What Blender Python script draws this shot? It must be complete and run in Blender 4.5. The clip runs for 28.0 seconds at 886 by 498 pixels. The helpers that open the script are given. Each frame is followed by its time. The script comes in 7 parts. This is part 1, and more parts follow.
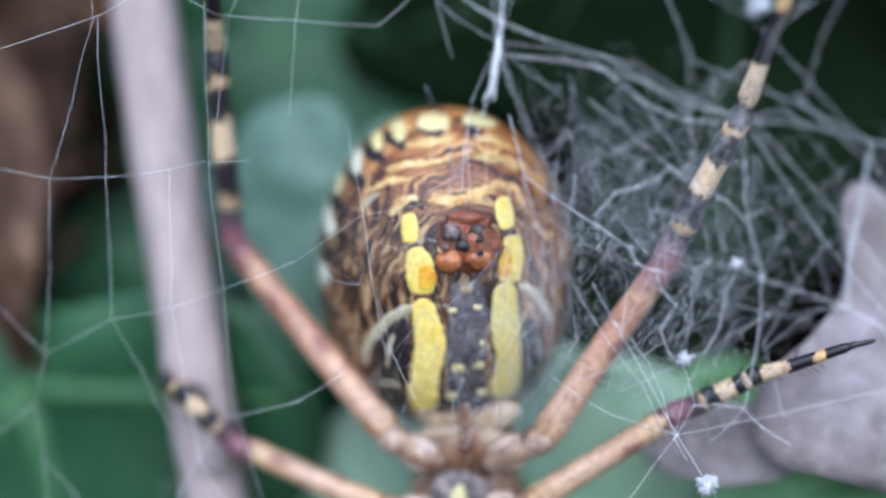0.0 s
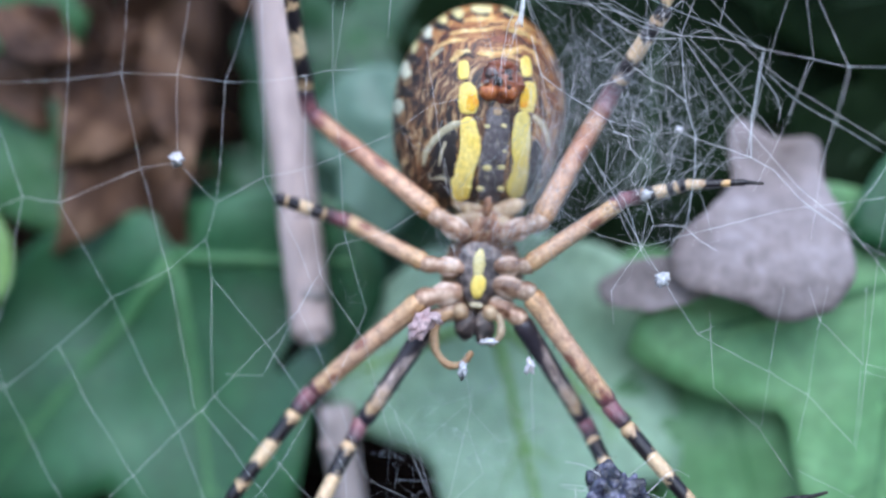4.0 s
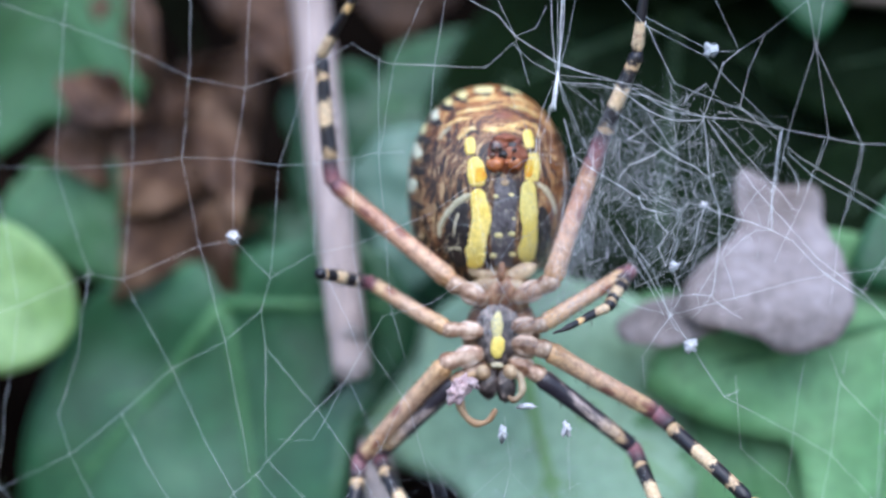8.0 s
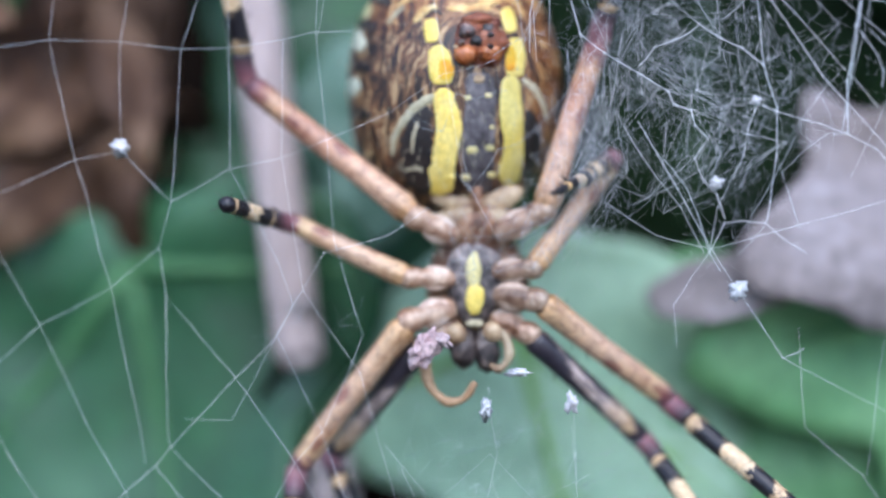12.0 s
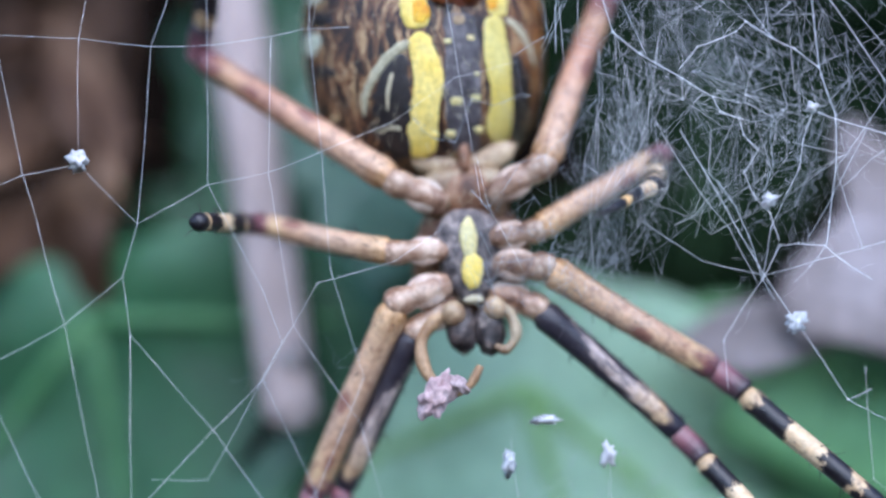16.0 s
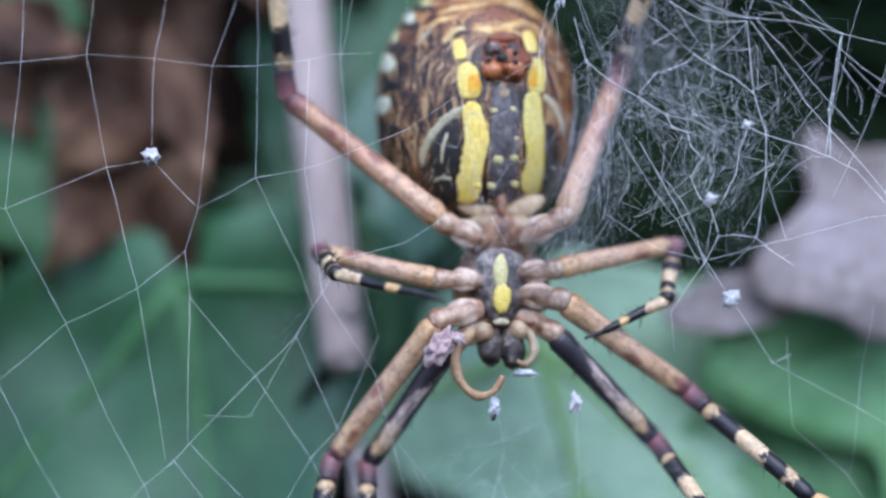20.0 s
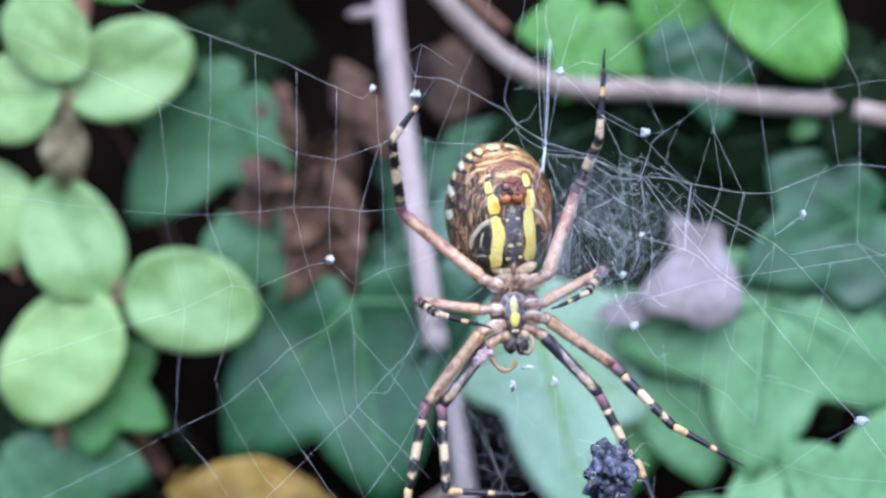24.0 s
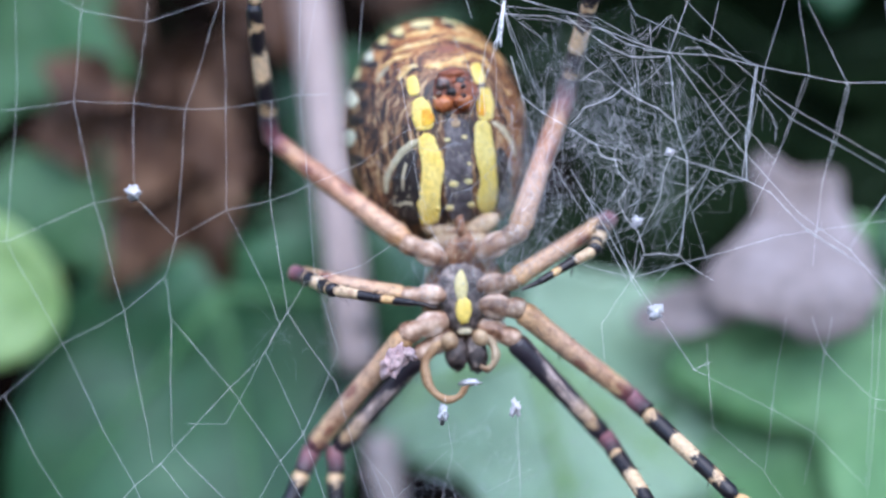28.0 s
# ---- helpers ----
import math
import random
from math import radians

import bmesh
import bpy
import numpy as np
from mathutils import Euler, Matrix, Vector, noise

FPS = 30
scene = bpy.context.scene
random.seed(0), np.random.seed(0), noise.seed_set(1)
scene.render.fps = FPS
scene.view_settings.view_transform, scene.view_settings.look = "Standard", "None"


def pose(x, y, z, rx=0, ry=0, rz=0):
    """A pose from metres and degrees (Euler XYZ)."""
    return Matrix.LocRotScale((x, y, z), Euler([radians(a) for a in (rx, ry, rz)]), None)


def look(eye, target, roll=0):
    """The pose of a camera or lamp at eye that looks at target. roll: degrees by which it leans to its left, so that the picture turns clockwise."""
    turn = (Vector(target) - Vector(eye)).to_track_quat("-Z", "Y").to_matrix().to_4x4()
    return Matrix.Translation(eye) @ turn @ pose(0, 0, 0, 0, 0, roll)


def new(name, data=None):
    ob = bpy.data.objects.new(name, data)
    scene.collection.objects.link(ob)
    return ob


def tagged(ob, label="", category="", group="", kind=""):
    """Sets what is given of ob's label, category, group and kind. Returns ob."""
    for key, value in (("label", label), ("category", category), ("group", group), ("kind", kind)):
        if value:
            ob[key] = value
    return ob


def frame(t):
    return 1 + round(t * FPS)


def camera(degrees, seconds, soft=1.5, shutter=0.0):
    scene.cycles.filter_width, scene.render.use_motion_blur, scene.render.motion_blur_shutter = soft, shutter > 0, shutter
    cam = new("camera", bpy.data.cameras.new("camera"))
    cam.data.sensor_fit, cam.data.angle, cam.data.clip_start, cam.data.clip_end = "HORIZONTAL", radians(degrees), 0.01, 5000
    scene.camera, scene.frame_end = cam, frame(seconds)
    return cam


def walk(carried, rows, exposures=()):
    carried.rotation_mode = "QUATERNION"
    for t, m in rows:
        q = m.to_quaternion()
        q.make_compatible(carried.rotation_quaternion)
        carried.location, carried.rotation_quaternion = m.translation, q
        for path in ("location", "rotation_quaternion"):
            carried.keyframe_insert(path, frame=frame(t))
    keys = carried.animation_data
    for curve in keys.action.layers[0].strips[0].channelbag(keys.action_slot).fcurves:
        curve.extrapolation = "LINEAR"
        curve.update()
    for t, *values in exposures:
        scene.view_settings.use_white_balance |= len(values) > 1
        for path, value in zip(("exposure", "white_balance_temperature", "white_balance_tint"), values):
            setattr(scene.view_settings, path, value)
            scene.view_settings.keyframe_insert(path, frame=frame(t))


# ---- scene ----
# An orb-web spider on its web in front of an ivy bank. Plan in millimetres, MM turns them into metres.
MM = 0.001
cam = camera(30, 28.0, soft=2.5)
EXPOSURE = [(0.0, 1.1, 5700, 12), (4.0, 1.2, 5700, 12), (8.0, 1.25, 5700, 12), (12.5, 1.25, 5700, 12), (16.0, 1.2, 5450, 13), (20.0, 1.05, 5500, 14), (21.0, 0.95, 5500, 17), (22.5, 1.36, 5500, 17), (25.0, 1.45, 5500, 17), (26.3, 1.50, 5550, 16), (28.0, 1.25, 5700, 16)]
CAMERA_ROWS = [
    (0.0, look((0.01714, -0.05558, 0.01641), (0.00244, 0.04175, -0.00130), -1.25)),
    (0.5, look((0.01610, -0.05659, 0.01633), (0.00208, 0.04084, -0.00140), -1.47)),
    (1.0, look((0.01575, -0.05747, 0.01729), (0.00298, 0.04012, -0.00051), -1.70)),
    (1.5, look((0.01413, -0.05870, 0.01737), (0.00166, 0.03892, -0.00042), -1.20)),
    (2.0, look((0.01355, -0.05995, 0.01747), (0.00273, 0.03794, 0.00012), -0.87)),
    (2.5, look((0.01192, -0.06071, 0.01451), (0.00344, 0.03745, -0.00266), -0.34)),
    (3.0, look((0.00743, -0.07051, 0.00218), (0.00157, 0.02926, -0.00155), 1.92)),
    (3.5, look((0.01236, -0.08519, 0.00396), (0.00403, 0.01421, -0.00323), 1.23)),
    (4.0, look((0.01597, -0.10008, -0.00021), (0.00577, -0.00067, -0.00406), 0.86)),
    (4.5, look((0.01490, -0.11201, 0.00013), (0.00568, -0.01244, -0.00104), 0.32)),
    (6.5, look((0.01779, -0.10880, -0.00817), (0.00636, -0.00966, -0.00174), 0.84)),
    (7.0, look((0.01740, -0.10817, -0.00848), (0.00577, -0.00896, -0.00342), 0.69)),
    (7.5, look((0.01894, -0.10890, -0.00826), (0.00567, -0.00991, -0.00329), 0.65)),
    (8.0, look((0.01751, -0.11028, -0.00538), (0.00515, -0.01108, -0.00251), 0.43)),
    (8.5, look((0.01866, -0.10934, -0.00576), (0.00482, -0.01033, -0.00328), 0.52)),
    (9.0, look((0.01952, -0.10812, -0.00614), (0.00548, -0.00912, -0.00442), 0.63)),
    (9.5, look((0.02029, -0.10789, -0.00581), (0.00540, -0.00901, -0.00418), 0.49)),
    (10.0, look((0.01764, -0.09342, -0.00475), (0.00300, 0.00550, -0.00374), 0.40)),
    (10.5, look((0.01291, -0.07933, -0.00247), (0.00083, 0.01992, -0.00417), 0.04)),
    (11.0, look((0.01014, -0.07768, -0.00419), (0.00163, 0.02196, -0.00406), 0.66)),
    (11.5, look((0.01056, -0.07840, -0.00321), (0.00105, 0.02115, -0.00427), 0.53)),
    (12.0, look((0.01083, -0.07841, -0.00341), (0.00257, 0.02123, -0.00483), 0.09)),
    (12.5, look((0.00837, -0.07857, -0.00554), (0.00297, 0.02129, -0.00495), 0.66)),
    (14.5, look((0.00476, -0.08039, -0.00610), (0.00204, 0.01957, -0.00453), -0.38)),
    (15.0, look((0.00551, -0.07853, -0.00592), (0.00209, 0.02142, -0.00492), -0.89)),
    (15.5, look((0.00379, -0.07833, -0.00758), (0.00168, 0.02159, -0.00433), -0.49)),
    (16.0, look((0.00181, -0.06846, -0.00815), (0.00205, 0.03134, -0.00181), -0.18)),
    (16.5, look((-0.00023, -0.06820, -0.01116), (0.00260, 0.03126, -0.00116), 0.10)),
    (17.0, look((-0.00219, -0.06645, -0.01301), (0.00248, 0.03275, -0.00132), 0.09)),
    (17.5, look((-0.00342, -0.05676, -0.01373), (0.00404, 0.04185, 0.00118), 0.44)),
    (18.0, look((-0.00270, -0.05695, -0.01223), (0.00410, 0.04214, -0.00059), 0.76)),
    (18.5, look((0.00142, -0.05670, -0.01179), (0.00363, 0.04291, -0.00331), 0.67)),
    (19.0, look((-0.00164, -0.06399, -0.01091), (0.00343, 0.03563, -0.00374), 0.78)),
    (19.5, look((-0.00111, -0.07520, -0.01287), (0.00022, 0.02429, -0.00290), 0.87)),
    (20.0, look((0.00168, -0.08691, -0.01439), (0.00018, 0.01263, -0.00485), 1.07)),
    (20.5, look((0.00121, -0.10295, -0.01611), (0.00062, -0.00343, -0.00624), 1.06)),
    (21.0, look((0.00402, -0.12288, -0.01550), (0.00138, -0.02325, -0.00722), 0.90)),
    (21.5, look((0.01102, -0.14532, -0.00507), (0.00451, -0.04555, -0.00304), -0.11)),
    (22.0, look((0.00581, -0.17381, 0.00279), (0.00013, -0.07398, 0.00103), -0.52)),
    (22.5, look((0.01881, -0.19519, 0.01314), (0.00980, -0.09567, 0.00921), -1.60)),
    (24.5, look((0.00854, -0.19171, 0.00558), (0.00178, -0.09200, 0.00196), -0.66)),
    (25.0, look((0.01024, -0.18153, 0.00224), (0.00205, -0.08189, -0.00008), -0.86)),
    (25.5, look((0.00909, -0.15524, 0.00337), (0.00114, -0.05560, 0.00035), -0.51)),
    (26.0, look((0.01017, -0.13302, 0.00228), (0.00251, -0.03333, 0.00028), -0.68)),
    (26.5, look((0.00506, -0.11992, 0.00806), (0.00061, -0.02021, 0.00166), -0.57)),
    (27.0, look((0.00559, -0.11833, 0.00859), (0.00153, -0.01861, 0.00204), -0.67)),
    (27.5, look((0.00487, -0.11663, 0.00851), (0.00139, -0.01693, 0.00126), -0.41)),
    (28.0, look((0.00977, -0.10560, -0.00705), (0.00237, -0.00595, -0.00350), 0.09)),
]
walk(cam, CAMERA_ROWS, EXPOSURE)

# ---- world and light: open shade under a bright overcast sky ----
world = bpy.data.worlds.new("sky")
scene.world = world
world.use_nodes = True
wn = world.node_tree
sky = wn.nodes.new("ShaderNodeTexSky")
sky.sky_type = "NISHITA"
sky.sun_disc = False
sky.sun_elevation, sky.sun_rotation = radians(49), radians(174)
wn.nodes["Background"].inputs[1].default_value = 0.15
wn.links.new(sky.outputs[0], wn.nodes["Background"].inputs[0])
sun = new("sun", bpy.data.lights.new("sun", "SUN"))
sun.data.energy, sun.data.angle, sun.data.color = 1.15, radians(60), (1.0, 0.97, 0.92)
sun.matrix_world = look((0.15, -1.4, 1.6), (0, 0, 0))


# ---- material helpers ----
def material(name, build, rough=0.6, spec=0.4):
    m = bpy.data.materials.new(name)
    m.use_nodes = True
    nt = m.node_tree
    b = nt.nodes["Principled BSDF"]
    b.inputs["Roughness"].default_value = rough
    b.inputs["Specular IOR Level"].default_value = spec
    build(nt, b)
    return m


def node(nt, kind, **values):
    n = nt.nodes.new("ShaderNode" + kind)
    for k, val in values.items():
        n.inputs[k.replace("_", " ")].default_value = val
    return n


def coords(nt, space="Object", scale=(1, 1, 1)):
    tc = nt.nodes.new("ShaderNodeTexCoord")
    mp = nt.nodes.new("ShaderNodeMapping")
    mp.inputs["Scale"].default_value = scale
    nt.links.new(tc.outputs[space], mp.inputs[0])
    return mp.outputs[0]


def noise_tex(nt, vec, scale, detail=4.0, rough=0.6, distortion=0.0):
    n = node(nt, "TexNoise", Scale=scale, Detail=detail, Roughness=rough, Distortion=distortion)
    nt.links.new(vec, n.inputs["Vector"])
    return n.outputs[0]


def ramp(nt, fac, stops, mode="LINEAR"):
    r = nt.nodes.new("ShaderNodeValToRGB")
    r.color_ramp.interpolation = mode
    e = r.color_ramp.elements
    while len(e) < len(stops):
        e.new(0.5)
    for el, (p, c) in zip(e, stops):
        el.position, el.color = p, (*c, 1)
    nt.links.new(fac, r.inputs[0])
    return r.outputs[0]


def mix(nt, fac, a, b, blend="MIX"):
    m = nt.nodes.new("ShaderNodeMix")
    m.data_type, m.blend_type = "RGBA", blend
    for sock, val in ((0, fac), (6, a), (7, b)):
        if hasattr(val, "default_value"):
            nt.links.new(val, m.inputs[sock])
        else:
            m.inputs[sock].default_value = val if sock == 0 else (*val, 1)
    return m.outputs[2]


def bump(nt, b, height, strength=0.3, dist=0.0002):
    n = node(nt, "Bump", Strength=strength, Distance=dist)
    nt.links.new(height, n.inputs["Height"])
    nt.links.new(n.outputs[0], b.inputs["Normal"])


def speckled(name, stops, scale=400.0, rough=0.6, spec=0.4, fine=2500.0, bumps=0.3, transmit=0.0, stretch=(1, 1, 1)):
    """A surface with blotches at one scale and grain at a finer one; each copy shifts a little in tone."""
    def make(nt, b):
        vec = coords(nt, "Object", stretch)
        big = noise_tex(nt, vec, scale)
        small = noise_tex(nt, vec, fine, 6)
        col = ramp(nt, big, stops)
        grain = ramp(nt, small, [(0.3, (0.72, 0.72, 0.72)), (0.7, (1.15, 1.15, 1.15))])
        col = mix(nt, 1.0, col, grain, "MULTIPLY")
        info = nt.nodes.new("ShaderNodeObjectInfo")
        vary = ramp(nt, info.outputs["Random"], [(0.0, (0.82, 0.86, 0.84)), (1.0, (1.15, 1.1, 1.05))])
        col = mix(nt, 1.0, col, vary, "MULTIPLY")
        nt.links.new(col, b.inputs["Base Color"])
        bump(nt, b, small, bumps)
        if transmit:
            tr = nt.nodes.new("ShaderNodeBsdfTranslucent")
            nt.links.new(col, tr.inputs[0])
            ms = nt.nodes.new("ShaderNodeMixShader")
            ms.inputs[0].default_value = transmit
            out = nt.nodes["Material Output"]
            nt.links.new(b.outputs[0], ms.inputs[1])
            nt.links.new(tr.outputs[0], ms.inputs[2])
            nt.links.new(ms.outputs[0], out.inputs[0])
    return material(name, make, rough, spec)


# Near-black: the deep shade behind the leaves is put into the soil's colour.
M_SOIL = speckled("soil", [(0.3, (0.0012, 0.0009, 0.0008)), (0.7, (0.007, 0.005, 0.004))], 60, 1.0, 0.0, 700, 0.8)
M_IVY = speckled("ivy_green", [(0.32, (0.012, 0.052, 0.021)), (0.52, (0.028, 0.103, 0.043)), (0.72, (0.064, 0.182, 0.080))], 48, 0.42, 0.5, 900, 0.15, 0.12)
M_IVY_PALE = speckled("ivy_pale", [(0.3, (0.090, 0.240, 0.088)), (0.52, (0.142, 0.320, 0.135)), (0.7, (0.210, 0.390, 0.190))], 60, 0.5, 0.4, 900, 0.15, 0.15)
# Shaded copy of the ivy green: overhanging shade is put into the colour.
M_IVY_SHADE_TONE = speckled("ivy_shade_tone", [(0.3, (0.0026, 0.0085, 0.0022)), (0.7, (0.0085, 0.022, 0.006))], 60, 0.7, 0.1, 900, 0.15, 0.1)
M_FRESH = speckled("fresh_green", [(0.3, (0.036, 0.115, 0.042)), (0.7, (0.088, 0.205, 0.090))], 60, 0.45, 0.4, 900, 0.15, 0.15)
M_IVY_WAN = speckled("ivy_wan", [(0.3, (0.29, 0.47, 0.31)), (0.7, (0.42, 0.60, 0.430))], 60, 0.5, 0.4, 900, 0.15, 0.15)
# The sky's reflection is put into this pale bluish base colour.
M_IVY_SHEEN = speckled("ivy_sky_sheen", [(0.3, (0.088, 0.182, 0.134)), (0.7, (0.148, 0.262, 0.202))], 60, 0.4, 0.5, 900, 0.15, 0.15)
M_LEAFY = speckled("leafy_green", [(0.3, (0.055, 0.180, 0.040)), (0.7, (0.110, 0.290, 0.080))], 80, 0.45, 0.4, 900, 0.15, 0.2)
M_VEIN = speckled("vein", [(0.3, (0.050, 0.150, 0.056)), (0.7, (0.080, 0.205, 0.078))], 200, 0.5)
# Veins of those leaves, with the same shade put into the colour.
M_VEIN_SHADE_TONE = speckled("vein_shade_tone", [(0.3, (0.020, 0.050, 0.016)), (0.7, (0.034, 0.080, 0.026))], 200, 0.5)
M_ROUND = speckled("round_green", [(0.3, (0.225, 0.40, 0.120)), (0.7, (0.34, 0.51, 0.20))], 70, 0.45, 0.5, 1200, 0.2, 0.2)
M_VEIN_PALE = speckled("vein_pale", [(0.3, (0.18, 0.35, 0.11)), (0.7, (0.25, 0.42, 0.16))], 200, 0.5)
M_ROUND_VEIN = speckled("round_vein", [(0.3, (0.22, 0.44, 0.19)), (0.7, (0.28, 0.5, 0.24))], 200, 0.5)
M_LIME = speckled("lime_green", [(0.3, (0.10, 0.30, 0.05)), (0.7, (0.17, 0.42, 0.08))], 100, 0.45, 0.4, 900, 0.2, 0.25)
M_BROWN = speckled("dry_brown", [(0.34, (0.020, 0.009, 0.0055)), (0.5, (0.085, 0.043, 0.024)), (0.66, (0.205, 0.120, 0.073))], 150, 0.6, 0.25, 1100, 0.7, 0.0, (1, 1, 0.4))
M_MAUVE = speckled("dead_grey", [(0.32, (0.17, 0.142, 0.135)), (0.50, (0.25, 0.222, 0.230)), (0.68, (0.325, 0.296, 0.315))], 110, 0.75, 0.2, 900, 0.15)
M_YELLOW_LEAF = speckled("yellow_leaf", [(0.3, (0.13, 0.080, 0.014)), (0.7, (0.33, 0.215, 0.040))], 150, 0.6, 0.3, 900, 0.4)
M_STICK = speckled("stick_bark", [(0.3, (0.30, 0.242, 0.232)), (0.7, (0.47, 0.398, 0.388))], 300, 0.85, 0.2, 1500, 0.5, 0.0, (1, 1, 0.15))
M_WITHER = speckled("withered_olive", [(0.3, (0.12, 0.10, 0.05)), (0.7, (0.26, 0.24, 0.14))], 200, 0.6, 0.3, 1200, 0.5, 0.2)
M_TWIG = speckled("twig_bark", [(0.3, (0.26, 0.20, 0.17)), (0.7, (0.42, 0.34, 0.30))], 300, 0.85, 0.2, 1500, 0.5)
M_STEM = speckled("stem_brown", [(0.3, (0.22, 0.11, 0.07)), (0.7, (0.36, 0.20, 0.13))], 250, 0.7, 0.3, 1500, 0.4)
M_SILK = speckled("silk", [(0.3, (0.88, 0.90, 0.95)), (0.7, (0.96, 0.97, 0.99))], 900, 0.25, 0.9, 2500, 0.1)
M_GAUZE = speckled("silk_gauze", [(0.3, (0.80, 0.86, 0.96)), (0.7, (0.90, 0.94, 0.99))], 900, 0.3, 0.8, 2500, 0.1)
M_GAUZE.node_tree.nodes["Principled BSDF"].inputs["Alpha"].default_value = 0.46
M_LINT = speckled("lint_white", [(0.3, (0.46, 0.47, 0.51)), (0.7, (0.64, 0.64, 0.68))], 1500, 0.7, 0.3)
# The prey's pale bluish ramp end paints highlights into its dark colour.
M_PREY = speckled("wrapped_prey", [(0.40, (0.006, 0.006, 0.012)), (0.54, (0.06, 0.058, 0.10)), (0.68, (0.26, 0.25, 0.38))], 900, 0.26, 0.9, 3000, 0.8)
M_CRUMB = speckled("pink_crumb", [(0.3, (0.42, 0.28, 0.30)), (0.7, (0.66, 0.52, 0.53))], 1500, 0.7, 0.3, 5000, 0.8)


# ---- mesh helpers ----
def vec3(p):
    return Vector(p) * MM


def part(name, bm, mat, parent=None, label="", smooth=True):
    me = bpy.data.meshes.new(name)
    bm.normal_update()
    bm.to_mesh(me)
    bm.free()
    if smooth:
        for f in me.polygons:
            f.use_smooth = True
    me.materials.append(mat)
    ob = new(name, me)
    if parent:
        ob.parent = parent
    if label:
        ob["label"] = label
    return ob


def tube(bm, pts, radii, n=8):
    """A closed tube through points (metres), with a radius at each."""
    pts = [Vector(p) for p in pts]
    if not isinstance(radii, (list, tuple)):
        radii = [radii] * len(pts)
    rings = []
    ref = Vector((0.31, 0.83, 0.47)).normalized()
    for i, p in enumerate(pts):
        d = (pts[min(i + 1, len(pts) - 1)] - pts[max(i - 1, 0)]).normalized()
        side = d.cross(ref)
        if side.length < 1e-3:
            side = d.cross(Vector((1, 0, 0)))
        side.normalize()
        upv = d.cross(side)
        rings.append([bm.verts.new(p + (side * math.cos(a) + upv * math.sin(a)) * radii[i]) for a in (2 * math.pi * k / n for k in range(n))])
    for a, b in zip(rings, rings[1:]):
        for k in range(n):
            bm.faces.new((a[k], a[(k + 1) % n], b[(k + 1) % n], b[k]))
    bm.faces.new(rings[0][::-1])
    bm.faces.new(rings[-1])


def bend(pts, steps=4):
    """A smooth run through points (Catmull-Rom)."""
    p = [Vector(q) for q in pts]
    p = [p[0] * 2 - p[1]] + p + [p[-1] * 2 - p[-2]]
    out = []
    for i in range(1, len(p) - 2):
        for k in range(steps):
            t = k / steps
            out.append(0.5 * (2 * p[i] + (p[i + 1] - p[i - 1]) * t + (2 * p[i - 1] - 5 * p[i] + 4 * p[i + 1] - p[i + 2]) * t * t
                              + (3 * p[i] - p[i - 1] - 3 * p[i + 1] + p[i + 2]) * t ** 3))
    out.append(p[-2])
    return out


def lump(name, at, size, mat, seed, rough=0.35, stretch=(1, 0.8, 1), sub=3):
    bm = bmesh.new()
    bmesh.ops.create_icosphere(bm, subdivisions=sub, radius=1)
    o = Vector((seed * 3.7, seed * 1.3, 0))
    for v in bm.verts:
        n = v.co.normalized()
        k = 1 + rough * noise.noise(n * 1.6 + o) + rough * 0.7 * noise.noise(n * 4 + o)
        v.co = Vector((n.x * stretch[0], n.y * stretch[1], n.z * stretch[2])) * k * size * MM
    return bm


# ---- ground: flat before the bank, rising behind the leaves, flat again to the horizon ----
def make_ground():
    bm = bmesh.new()
    ys = [-300, -30, -3, -0.5, 0.0, 0.05] + [0.075 + 0.0045 * k for k in range(22)] + [0.25, 0.6, 3, 30, 300]
    xs = [-300, -30, -3, -0.6] + [-0.3 + 0.6 * k / 60 for k in range(61)] + [0.6, 3, 30, 300]
    def height(x, y):
        if y < 0.05:
            base = -0.22
        elif y < 0.18:
            base = -0.22 + 0.44 * min(1, ((y - 0.05) / 0.1)) ** 0.7
        else:
            base = 0.22
        return base + 0.006 * noise.noise((x * 60, y * 60, 0.0)) * (abs(x) < 0.5 and -0.5 < y < 0.7)
    grid = [[bm.verts.new((x, y, height(x, y))) for x in xs] for y in ys]
    for a, b in zip(grid, grid[1:]):
        for k in range(len(xs) - 1):
            bm.faces.new((a[k], a[k + 1], b[k + 1], b[k]))
    tagged(part("ground", bm, M_SOIL), "dark soil bank behind the ivy, deep shade put into its colour", "ground", kind="structure")


make_ground()


# ---- leaves ----
def outline_ivy(a, rng):
    """Radius of an ivy leaf at angle a from its tip: three pointed lobes, two shoulders and a notch at the stalk.
    rng: angle and size of the side lobes, then by choice the shoulders' size, the other lobe's angle and how far the base is cut in."""
    back = rng[3] if len(rng) > 3 else 0.75
    other = rng[4] if len(rng) > 4 else rng[0]
    cut = rng[5] if len(rng) > 5 else 0.42
    body = rng[6] if len(rng) > 6 else 0.54
    lobes = ((0, 1.0, 0.34), (rng[0], rng[1], 0.34), (-other, rng[2], 0.34), (2.0, back, 0.34), (-2.0, back, 0.34))
    r = body
    for c, size, w in lobes:
        d = abs((a - c + math.pi) % (2 * math.pi) - math.pi)
        r = max(r, body + (size - body) * max(0.0, 1 - d / (w * 1.9)) ** 1.15)
    d = abs(abs(a) - math.pi)
    r *= 1 - cut / (1 + math.exp((1.95 - abs(a)) / 0.16))
    return r * (1 - 0.6 * math.exp(-(d / 0.3) ** 2))


def leaf(name, kind, base, size, turn, tilt, fold, mat, vein_mat, label, category, cup=0.12, seed=0, lobes=(1.05, 0.8, 0.8), width=0.8, stalk=0.35, sag=0.0):
